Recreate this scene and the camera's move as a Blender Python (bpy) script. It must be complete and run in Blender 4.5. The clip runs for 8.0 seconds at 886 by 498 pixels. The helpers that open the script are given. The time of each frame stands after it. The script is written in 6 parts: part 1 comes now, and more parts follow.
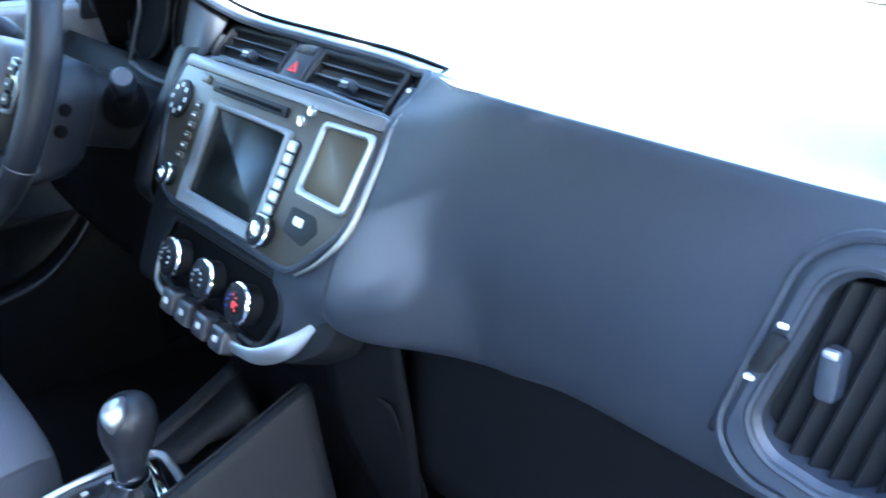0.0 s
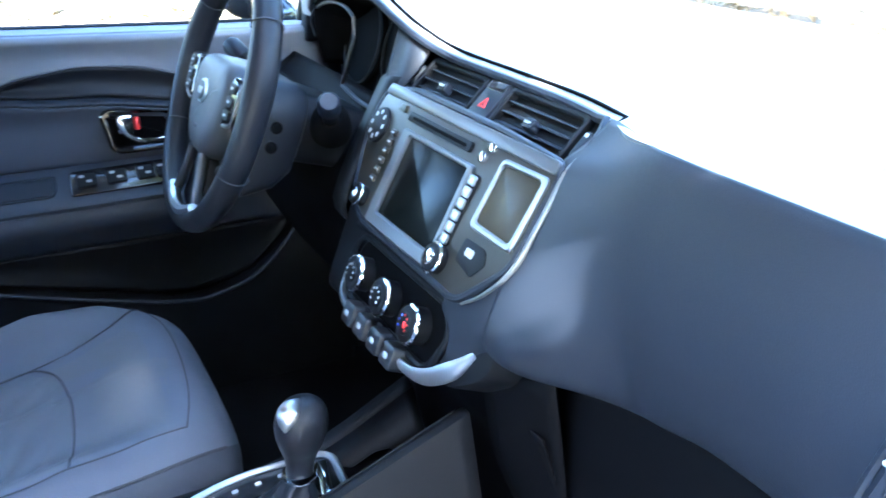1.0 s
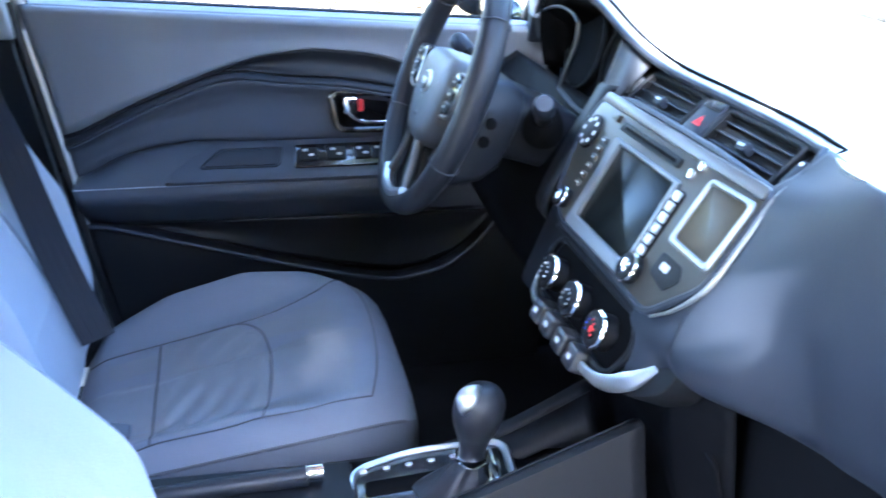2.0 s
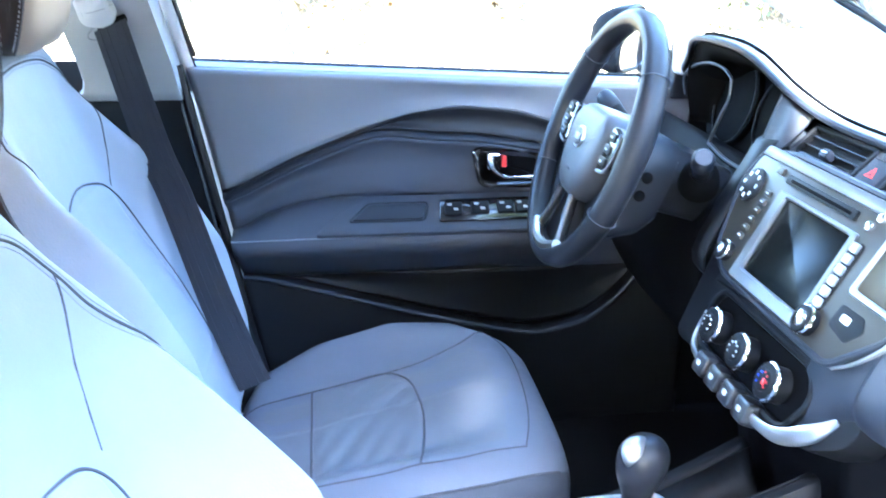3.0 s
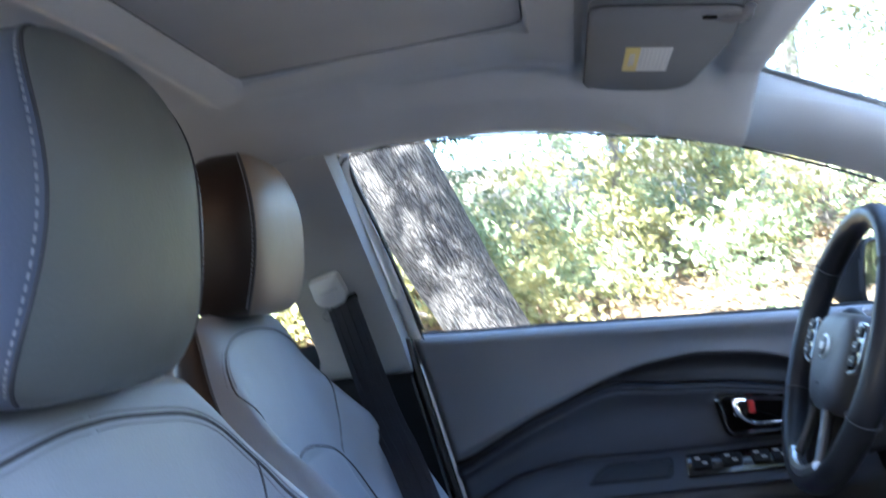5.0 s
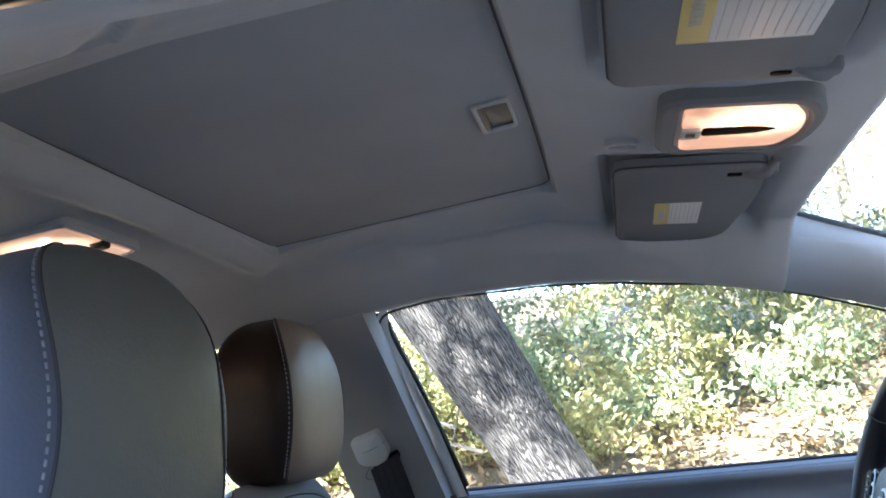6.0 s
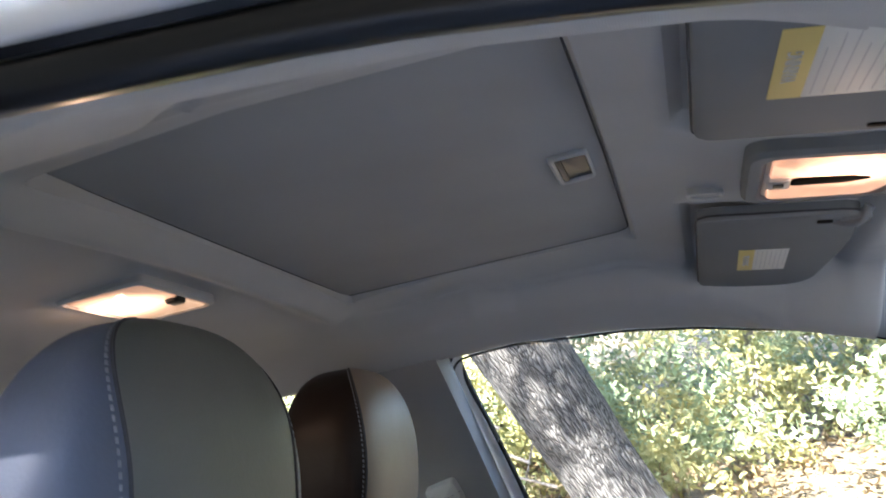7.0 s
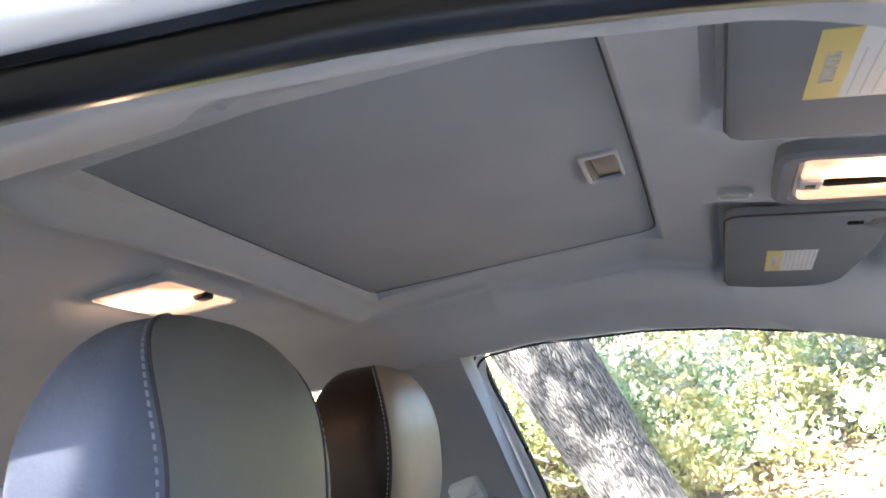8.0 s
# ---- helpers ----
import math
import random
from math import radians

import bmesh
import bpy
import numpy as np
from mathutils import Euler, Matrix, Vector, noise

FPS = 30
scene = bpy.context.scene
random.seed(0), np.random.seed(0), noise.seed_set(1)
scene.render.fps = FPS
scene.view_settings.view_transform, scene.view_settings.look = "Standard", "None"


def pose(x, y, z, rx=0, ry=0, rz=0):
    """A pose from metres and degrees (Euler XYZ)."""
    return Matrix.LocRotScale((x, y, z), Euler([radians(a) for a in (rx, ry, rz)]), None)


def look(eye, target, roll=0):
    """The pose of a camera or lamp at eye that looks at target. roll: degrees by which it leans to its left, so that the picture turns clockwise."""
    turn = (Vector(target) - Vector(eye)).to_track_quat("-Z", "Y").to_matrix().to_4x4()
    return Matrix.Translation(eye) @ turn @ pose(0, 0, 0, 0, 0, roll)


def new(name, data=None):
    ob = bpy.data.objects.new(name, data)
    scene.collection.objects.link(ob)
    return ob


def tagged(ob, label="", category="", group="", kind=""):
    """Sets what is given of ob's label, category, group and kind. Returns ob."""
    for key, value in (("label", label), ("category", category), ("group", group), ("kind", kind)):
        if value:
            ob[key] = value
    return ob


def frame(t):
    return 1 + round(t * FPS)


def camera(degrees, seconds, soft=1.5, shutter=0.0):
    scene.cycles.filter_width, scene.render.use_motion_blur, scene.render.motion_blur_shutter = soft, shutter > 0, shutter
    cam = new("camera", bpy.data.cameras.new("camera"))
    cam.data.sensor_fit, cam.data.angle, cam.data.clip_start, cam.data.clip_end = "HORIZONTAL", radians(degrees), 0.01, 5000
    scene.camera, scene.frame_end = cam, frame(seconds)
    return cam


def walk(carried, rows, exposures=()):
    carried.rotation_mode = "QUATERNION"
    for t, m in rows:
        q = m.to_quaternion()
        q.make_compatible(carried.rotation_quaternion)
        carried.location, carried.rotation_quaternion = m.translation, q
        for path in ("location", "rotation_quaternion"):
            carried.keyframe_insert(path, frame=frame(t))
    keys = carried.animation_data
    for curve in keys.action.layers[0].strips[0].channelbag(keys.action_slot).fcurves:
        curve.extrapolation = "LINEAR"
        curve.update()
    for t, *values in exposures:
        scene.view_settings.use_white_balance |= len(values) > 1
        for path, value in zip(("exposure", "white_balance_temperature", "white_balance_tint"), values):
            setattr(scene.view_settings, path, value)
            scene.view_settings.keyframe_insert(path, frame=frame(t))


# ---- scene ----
cam = camera(48.42, 8.0, soft=1.6, shutter=0.4)
PATH = [
    (0, (0.165, -0.864, 1.131), (1.301, 0.59, 0.359), -1.2),
    (0.5, (0.155, -0.871, 1.141), (1.148, 0.71, 0.422), -0.7),
    (1, (0.186, -0.899, 1.155), (0.974, 0.788, 0.425), -0.8),
    (1.5, (0.197, -0.913, 1.164), (0.808, 0.846, 0.435), -0.3),
    (2, (0.173, -0.924, 1.165), (0.592, 0.888, 0.43), 2.1),
    (2.2, (0.161, -0.931, 1.172), (0.505, 0.894, 0.432), 1.9),
    (3.3, (0.058, -0.942, 1.157), (0.271, 0.966, 0.597), 0.0),
    (3.5, (0.04, -0.956, 1.151), (0.25, 0.964, 0.632), -1.1),
    (4, (0.04, -0.944, 1.092), (0.118, 1.013, 0.685), -3.3),
    (4.5, (0.127, -0.935, 1.02), (-0.008, 1.049, 0.804), -4.7),
    (5, (0.131, -0.919, 1.001), (-0.106, 1.065, 1.103), -6.7),
    (5.2, (0.139, -0.924, 1.006), (-0.139, 1.048, 1.19), -8.2),
    (6.3, (0.164, -0.917, 1.044), (-0.166, 1.017, 1.433), -7.7),
    (6.5, (0.158, -0.914, 1.046), (-0.199, 1.016, 1.431), -7.2),
    (7, (0.158, -0.903, 1.068), (-0.279, 0.997, 1.515), -8.0),
    (7.5, (0.151, -0.904, 1.079), (-0.33, 0.977, 1.559), -7.3),
    (8, (0.15, -0.905, 1.07), (-0.325, 0.986, 1.517), -7.3),
]
EXPOSURES = [
    (0.0, 5.55, 5100, 5), (1.0, 5.52, 5100, 6), (2.0, 5.78, 5200, 11), (3.3, 6.57, 5200, 8), (4.0, 6.28, 5250, 8), (4.5, 5.68, 5350, 9),
    (5.2, 4.17, 5450, 12), (6.3, 3.97, 5720, 12), (7.0, 4.08, 5900, 13), (7.5, 4.6, 5980, 13), (8.0, 4.83, 6000, 13)]
walk(cam, [(t, look(eye, target, roll)) for t, eye, target, roll in PATH], EXPOSURES)

# ---- world and sun ----
SUN_TO = Vector((-0.24, -0.80, 0.55)).normalized()
world = bpy.data.worlds.new("sky")
scene.world = world
world.use_nodes = True
wn = world.node_tree.nodes
sky = wn.new("ShaderNodeTexSky")
sky.sky_type = "NISHITA"
sky.sun_disc = False
sky.sun_elevation = math.asin(SUN_TO.z)
sky.sun_rotation = math.atan2(SUN_TO.x, SUN_TO.y)
wn["Background"].inputs["Strength"].default_value = 0.12
world.node_tree.links.new(sky.outputs["Color"], wn["Background"].inputs["Color"])
sun_data = bpy.data.lights.new("sun", "SUN")
sun_data.energy, sun_data.angle, sun_data.color = 4.4, radians(0.6), (1.0, 0.93, 0.82)
sun = new("sun", sun_data)
sun.matrix_world = look(SUN_TO * 30, (0, 0, 0))


# ---- materials ----
def nodes_of(name):
    m = bpy.data.materials.new(name)
    m.use_nodes = True
    return m, m.node_tree.nodes, m.node_tree.links, m.node_tree.nodes["Principled BSDF"]


def surface(name, colour, rough=0.5, metal=0.0, fine=900.0, bump=0.08, coarse=7.0, vary=0.12, depth=0.0006, coat=0.0, tint=None, spec=0.5):
    """A plain material with a fine grain in relief, and broad uneven wear in colour and gloss."""
    m, nd, ln, b = nodes_of(name)
    at = nd.new("ShaderNodeTexCoord")
    big, small = nd.new("ShaderNodeTexNoise"), nd.new("ShaderNodeTexNoise")
    for n, s, d in ((big, coarse, 5), (small, fine, 2)):
        n.inputs["Scale"].default_value, n.inputs["Detail"].default_value = s, d
        ln.new(at.outputs["Object"], n.inputs["Vector"])
    ramp = nd.new("ShaderNodeMix")
    ramp.data_type = "RGBA"
    dark = [c * (1 - vary) for c in colour]
    light = [min(1, c * (1 + vary)) for c in (tint or colour)]
    ramp.inputs["A"].default_value, ramp.inputs["B"].default_value = (*dark, 1), (*light, 1)
    ln.new(big.outputs["Fac"], ramp.inputs["Factor"])
    ln.new(ramp.outputs["Result"], b.inputs["Base Color"])
    span = nd.new("ShaderNodeMapRange")
    span.inputs["To Min"].default_value, span.inputs["To Max"].default_value = max(0.02, rough - 0.08), min(1, rough + 0.08)
    ln.new(big.outputs["Fac"], span.inputs["Value"])
    ln.new(span.outputs["Result"], b.inputs["Roughness"])
    if bump:
        bp = nd.new("ShaderNodeBump")
        bp.inputs["Strength"].default_value, bp.inputs["Distance"].default_value = bump, depth
        ln.new(small.outputs["Fac"], bp.inputs["Height"])
        ln.new(bp.outputs["Normal"], b.inputs["Normal"])
    b.inputs["Metallic"].default_value = metal
    b.inputs["Specular IOR Level"].default_value = spec
    b.inputs["Coat Weight"].default_value = coat
    b.inputs["Coat Roughness"].default_value = 0.08
    return m


def leather_of(name, colour, rough=0.42, cell=420.0, bump=0.25):
    """Leather: pebbled cells, faint creases and uneven sheen."""
    m, nd, ln, b = nodes_of(name)
    at = nd.new("ShaderNodeTexCoord")
    cells, folds, big = nd.new("ShaderNodeTexVoronoi"), nd.new("ShaderNodeTexNoise"), nd.new("ShaderNodeTexNoise")
    cells.feature = "SMOOTH_F1"
    cells.inputs["Scale"].default_value = cell
    folds.inputs["Scale"].default_value, folds.inputs["Detail"].default_value = 26, 6
    big.inputs["Scale"].default_value, big.inputs["Detail"].default_value = 5, 4
    for n in (cells, folds, big):
        ln.new(at.outputs["Object"], n.inputs["Vector"])
    mixc = nd.new("ShaderNodeMix")
    mixc.data_type = "RGBA"
    mixc.inputs["A"].default_value = (*[c * 0.88 for c in colour], 1)
    mixc.inputs["B"].default_value = (*[c * 1.12 for c in colour], 1)
    ln.new(big.outputs["Fac"], mixc.inputs["Factor"])
    ln.new(mixc.outputs["Result"], b.inputs["Base Color"])
    b1, b2 = nd.new("ShaderNodeBump"), nd.new("ShaderNodeBump")
    b1.inputs["Strength"].default_value, b1.inputs["Distance"].default_value = bump, 0.0006
    b2.inputs["Strength"].default_value, b2.inputs["Distance"].default_value = 0.18, 0.004
    ln.new(cells.outputs["Distance"], b1.inputs["Height"])
    ln.new(folds.outputs["Fac"], b2.inputs["Height"])
    ln.new(b1.outputs["Normal"], b2.inputs["Normal"])
    ln.new(b2.outputs["Normal"], b.inputs["Normal"])
    span = nd.new("ShaderNodeMapRange")
    span.inputs["To Min"].default_value, span.inputs["To Max"].default_value = rough - 0.08, rough + 0.1
    ln.new(folds.outputs["Fac"], span.inputs["Value"])
    ln.new(span.outputs["Result"], b.inputs["Roughness"])
    b.inputs["Specular IOR Level"].default_value = 0.25
    return m


def weave_of(name, colour, scale=700.0, rough=0.95):
    """Knitted cloth: crossed fine waves in relief, with soft mottling."""
    m, nd, ln, b = nodes_of(name)
    at = nd.new("ShaderNodeTexCoord")
    w1, w2, big = nd.new("ShaderNodeTexWave"), nd.new("ShaderNodeTexWave"), nd.new("ShaderNodeTexNoise")
    w1.bands_direction, w2.bands_direction = "X", "Y"
    for w in (w1, w2):
        w.inputs["Scale"].default_value, w.inputs["Distortion"].default_value = scale / 6.0, 1.5
        ln.new(at.outputs["Object"], w.inputs["Vector"])
    big.inputs["Scale"].default_value, big.inputs["Detail"].default_value = 9, 8
    ln.new(at.outputs["Object"], big.inputs["Vector"])
    add = nd.new("ShaderNodeMath")
    ln.new(w1.outputs["Fac"], add.inputs[0])
    ln.new(w2.outputs["Fac"], add.inputs[1])
    bp = nd.new("ShaderNodeBump")
    bp.inputs["Strength"].default_value, bp.inputs["Distance"].default_value = 0.12, 0.0005
    ln.new(add.outputs["Value"], bp.inputs["Height"])
    ln.new(bp.outputs["Normal"], b.inputs["Normal"])
    mixc = nd.new("ShaderNodeMix")
    mixc.data_type = "RGBA"
    mixc.inputs["A"].default_value = (*[c * 0.9 for c in colour], 1)
    mixc.inputs["B"].default_value = (*[c * 1.1 for c in colour], 1)
    ln.new(big.outputs["Fac"], mixc.inputs["Factor"])
    ln.new(mixc.outputs["Result"], b.inputs["Base Color"])
    b.inputs["Roughness"].default_value = rough
    b.inputs["Specular IOR Level"].default_value = 0.2
    return m


def glow_of(name, colour, low, high, spot, reach):
    """A lit lens: brightest round its bulb, with the ribs of the lens over it."""
    m, nd, ln, b = nodes_of(name)
    at, n, far = nd.new("ShaderNodeTexCoord"), nd.new("ShaderNodeTexNoise"), nd.new("ShaderNodeVectorMath")
    n.inputs["Scale"].default_value = 90
    ln.new(at.outputs["Object"], n.inputs["Vector"])
    far.operation = "DISTANCE"
    far.inputs[1].default_value = spot
    ln.new(at.outputs["Object"], far.inputs[0])
    span = nd.new("ShaderNodeMapRange")
    span.interpolation_type = "SMOOTHSTEP"
    span.inputs["From Min"].default_value, span.inputs["From Max"].default_value = 0.0, reach
    span.inputs["To Min"].default_value, span.inputs["To Max"].default_value = high, low
    ln.new(far.outputs["Value"], span.inputs["Value"])
    mul = nd.new("ShaderNodeMath")
    mul.operation = "MULTIPLY"
    rib = nd.new("ShaderNodeMapRange")
    rib.inputs["To Min"].default_value, rib.inputs["To Max"].default_value = 0.5, 1.5
    ln.new(n.outputs["Fac"], rib.inputs["Value"])
    ln.new(span.outputs["Result"], mul.inputs[0])
    ln.new(rib.outputs["Result"], mul.inputs[1])
    ln.new(mul.outputs["Value"], b.inputs["Emission Strength"])
    b.inputs["Emission Color"].default_value = (*colour, 1)
    b.inputs["Base Color"].default_value = (0.5, 0.42, 0.34, 1)
    b.inputs["Roughness"].default_value = 0.25
    return m


def pane_of(name, tint=(1, 1, 1), gloss=0.5):
    """Thin clear glass: see-through, with a Fresnel gloss."""
    m = bpy.data.materials.new(name)
    m.use_nodes = True
    nd, ln = m.node_tree.nodes, m.node_tree.links
    nd.remove(nd["Principled BSDF"])
    clear, shine, fres, mixer, half = (nd.new(k) for k in ("ShaderNodeBsdfTransparent", "ShaderNodeBsdfGlossy", "ShaderNodeFresnel", "ShaderNodeMixShader", "ShaderNodeMath"))
    clear.inputs["Color"].default_value = (*tint, 1)
    shine.inputs["Roughness"].default_value = 0.02
    fres.inputs["IOR"].default_value = 1.5
    half.operation = "MULTIPLY"
    half.inputs[1].default_value = gloss
    ln.new(fres.outputs["Fac"], half.inputs[0])
    ln.new(half.outputs["Value"], mixer.inputs["Fac"])
    ln.new(clear.outputs["BSDF"], mixer.inputs[1])
    ln.new(shine.outputs["BSDF"], mixer.inputs[2])
    ln.new(mixer.outputs["Shader"], nd["Material Output"].inputs["Surface"])
    return m


def bark_of(name, colour, light, lean=25.0):
    """Furrowed bark: long plates drawn out along the trunk, dark cracks between, fine grain over all."""
    m, nd, ln, b = nodes_of(name)
    at, turn, draw = nd.new("ShaderNodeTexCoord"), nd.new("ShaderNodeMapping"), nd.new("ShaderNodeMapping")
    turn.inputs["Rotation"].default_value = (0, radians(lean), 0)
    draw.inputs["Scale"].default_value = (1.0, 1.0, 0.13)
    ln.new(at.outputs["Object"], turn.inputs["Vector"])
    ln.new(turn.outputs["Vector"], draw.inputs["Vector"])
    warp, shift, add = nd.new("ShaderNodeTexNoise"), nd.new("ShaderNodeVectorMath"), nd.new("ShaderNodeVectorMath")
    warp.inputs["Scale"].default_value, warp.inputs["Detail"].default_value = 14, 4
    ln.new(draw.outputs["Vector"], warp.inputs["Vector"])
    shift.operation, add.operation = "SCALE", "ADD"
    shift.inputs["Scale"].default_value = 0.09
    ln.new(warp.outputs["Color"], shift.inputs[0])
    ln.new(draw.outputs["Vector"], add.inputs[0])
    ln.new(shift.outputs["Vector"], add.inputs[1])
    v, fine = nd.new("ShaderNodeTexVoronoi"), nd.new("ShaderNodeTexNoise")
    v.feature = "DISTANCE_TO_EDGE"
    v.inputs["Scale"].default_value = 58.0
    ln.new(add.outputs["Vector"], v.inputs["Vector"])
    fine.inputs["Scale"].default_value, fine.inputs["Detail"].default_value, fine.inputs["Roughness"].default_value = 40, 9, 0.8
    ln.new(draw.outputs["Vector"], fine.inputs["Vector"])
    ridge = nd.new("ShaderNodeMapRange")
    ridge.inputs["From Min"].default_value, ridge.inputs["From Max"].default_value = 0.03, 0.26
    ln.new(v.outputs["Distance"], ridge.inputs["Value"])
    rough = nd.new("ShaderNodeMapRange")
    rough.inputs["From Min"].default_value, rough.inputs["From Max"].default_value = 0.3, 0.7
    rough.inputs["To Min"].default_value, rough.inputs["To Max"].default_value = 0.5, 1.3
    ln.new(fine.outputs["Fac"], rough.inputs["Value"])
    mul = nd.new("ShaderNodeMath")
    mul.operation = "MULTIPLY"
    ln.new(ridge.outputs["Result"], mul.inputs[0])
    ln.new(rough.outputs["Result"], mul.inputs[1])
    ramp = nd.new("ShaderNodeValToRGB")
    ramp.color_ramp.elements[0].color, ramp.color_ramp.elements[1].color = (*colour, 1), (*light, 1)
    ramp.color_ramp.elements[1].position = 0.8
    mid = ramp.color_ramp.elements.new(0.22)
    mid.color = (*[(c + d) * 0.4 for c, d in zip(colour, light)], 1)
    ln.new(mul.outputs["Value"], ramp.inputs["Fac"])
    ln.new(ramp.outputs["Color"], b.inputs["Base Color"])
    bp = nd.new("ShaderNodeBump")
    bp.inputs["Strength"].default_value, bp.inputs["Distance"].default_value = 1.0, 0.035
    ln.new(mul.outputs["Value"], bp.inputs["Height"])
    ln.new(bp.outputs["Normal"], b.inputs["Normal"])
    b.inputs["Roughness"].default_value = 0.95
    return m


def leaf_of(name, a, b_):
    """Leaves: each one takes its own shade between two colours, and lets some light through."""
    m, nd, ln, b = nodes_of(name)
    g = nd.new("ShaderNodeNewGeometry")
    mixc = nd.new("ShaderNodeMix")
    mixc.data_type = "RGBA"
    mixc.inputs["A"].default_value, mixc.inputs["B"].default_value = (*a, 1), (*b_, 1)
    at, drift, blend = nd.new("ShaderNodeTexCoord"), nd.new("ShaderNodeTexNoise"), nd.new("ShaderNodeMix")
    drift.inputs["Scale"].default_value, drift.inputs["Detail"].default_value = 1.7, 3
    ln.new(at.outputs["Object"], drift.inputs["Vector"])
    span = nd.new("ShaderNodeMapRange")
    span.inputs["From Min"].default_value, span.inputs["From Max"].default_value = 0.36, 0.64
    ln.new(drift.outputs["Fac"], span.inputs["Value"])
    blend.inputs["Factor"].default_value = 0.55
    ln.new(g.outputs["Random Per Island"], blend.inputs["A"])
    ln.new(span.outputs["Result"], blend.inputs["B"])
    ln.new(blend.outputs["Result"], mixc.inputs["Factor"])
    ln.new(mixc.outputs["Result"], b.inputs["Base Color"])
    b.inputs["Roughness"].default_value = 0.55
    tr, mx = nd.new("ShaderNodeBsdfTranslucent"), nd.new("ShaderNodeMixShader")
    ln.new(mixc.outputs["Result"], tr.inputs["Color"])
    mx.inputs["Fac"].default_value = 0.35
    ln.new(b.outputs["BSDF"], mx.inputs[1])
    ln.new(tr.outputs["BSDF"], mx.inputs[2])
    ln.new(mx.outputs["Shader"], nd["Material Output"].inputs["Surface"])
    return m


# PAD is far paler than PANEL: daylight and its bounce are in the colour.
PAD = surface("soft grained dash plastic, daylight in colour", (0.22, 0.227, 0.236), 0.40, bump=0.25, vary=0.10, coat=0.5, spec=0.8)
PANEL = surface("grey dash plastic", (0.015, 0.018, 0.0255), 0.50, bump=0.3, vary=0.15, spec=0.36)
DARK = surface("black grained plastic", (0.0055, 0.0058, 0.0068), 0.5, bump=0.3, vary=0.15, spec=0.18)
HOLE = surface("deep black plastic", (0.0022, 0.0022, 0.0025), 0.8, bump=0.1, vary=0.2, spec=0.05)
PIANO = surface("smooth black plastic", (0.012, 0.012, 0.014), 0.16, bump=0, vary=0.2, coat=0.3)
SILVER = surface("satin silver paint", (0.46, 0.47, 0.48), 0.30, metal=0.85, bump=0.05, vary=0.08)
BRONZE = surface("warm dark metallic paint", (0.034, 0.029, 0.021), 0.38, metal=0.3, bump=0.05, vary=0.10)
GUNMETAL = surface("satin gunmetal paint", (0.10, 0.101, 0.104), 0.36, metal=0.35, bump=0.05, vary=0.08)
STEEL = surface("satin steel paint", (0.21, 0.208, 0.20), 0.33, metal=0.6, bump=0.05, vary=0.08)
KEY = surface("satin black key plastic", (0.022, 0.022, 0.024), 0.32, bump=0.05, vary=0.1)
CHROME = surface("chrome", (0.80, 0.80, 0.80), 0.09, metal=1.0, bump=0, vary=0.04)
WHITE_MARK = surface("white print", (0.48, 0.48, 0.47), 0.5, bump=0, vary=0.05)
RED_MARK = surface("red print", (0.65, 0.03, 0.025), 0.45, bump=0, vary=0.1)
BLUE_MARK = surface("blue print", (0.03, 0.08, 0.5), 0.45, bump=0, vary=0.1)
SCREEN = surface("dark display glass", (0.003, 0.0035, 0.003), 0.20, bump=0, vary=0.2, spec=0.13)
LCD = surface("brown display glass", (0.040, 0.031, 0.017), 0.34, bump=0, vary=0.15, spec=0.25)
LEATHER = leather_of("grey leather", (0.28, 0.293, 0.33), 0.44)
# Driver's seat: lit front and shaded sides are put in as tan and brown.
LEATHER_TAN = leather_of("light-raised tan grey leather", (0.31, 0.245, 0.19), 0.44)
LEATHER_BROWN = leather_of("shade-dark brown leather", (0.017, 0.0108, 0.0085), 0.46)
# Passenger headrest: blue sky light and green tree light are put in the leather.
LEATHER_BLUE = leather_of("headrest leather, sky light in its blue", (0.118, 0.132, 0.176), 0.46)
LEATHER_OLIVE = leather_of("headrest leather, tree light in its olive", (0.152, 0.155, 0.143), 0.46)
# Cushion copies of LEATHER, darkened: shade is put in the colour, deepest on sides.
LEATHER_CUSHION = leather_of("blue grey leather, cushion shade in colour", (0.125, 0.133, 0.160), 0.46)
LEATHER_SIDE = leather_of("grey leather, side shade in colour", (0.060, 0.064, 0.077), 0.5)
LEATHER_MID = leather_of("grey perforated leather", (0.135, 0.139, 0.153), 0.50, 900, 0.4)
WHEEL_LEATHER = leather_of("black leather", (0.015, 0.016, 0.020), 0.38, 700, 0.3)
HUB = surface("grey airbag cover plastic", (0.046, 0.045, 0.049), 0.5, bump=0.3)
THREAD = surface("grey thread", (0.27, 0.28, 0.31), 0.8, bump=0, vary=0.1)
GROOVE = surface("dark seam thread", (0.055, 0.055, 0.062), 0.8, bump=0, vary=0.1)
CLOTH = weave_of("grey headliner cloth", (0.48, 0.475, 0.466), 1500)
SHADE_CLOTH = weave_of("sunshade cloth", (0.36, 0.357, 0.351), 1500)
VISOR_CLOTH = weave_of("sun visor cloth", (0.20, 0.204, 0.208), 1700)
PILLAR = surface("grey pillar plastic", (0.30, 0.305, 0.31), 0.55, bump=0.3, vary=0.06)
TRIM = surface("light grey trim plastic", (0.46, 0.46, 0.455), 0.55, bump=0.3, vary=0.06)
DOOR_UP = surface("grained door plastic", (0.170, 0.177, 0.198), 0.5, bump=0.4, vary=0.08)
DOOR_MID = weave_of("dark door cloth", (0.066, 0.071, 0.086), 800, 0.8)
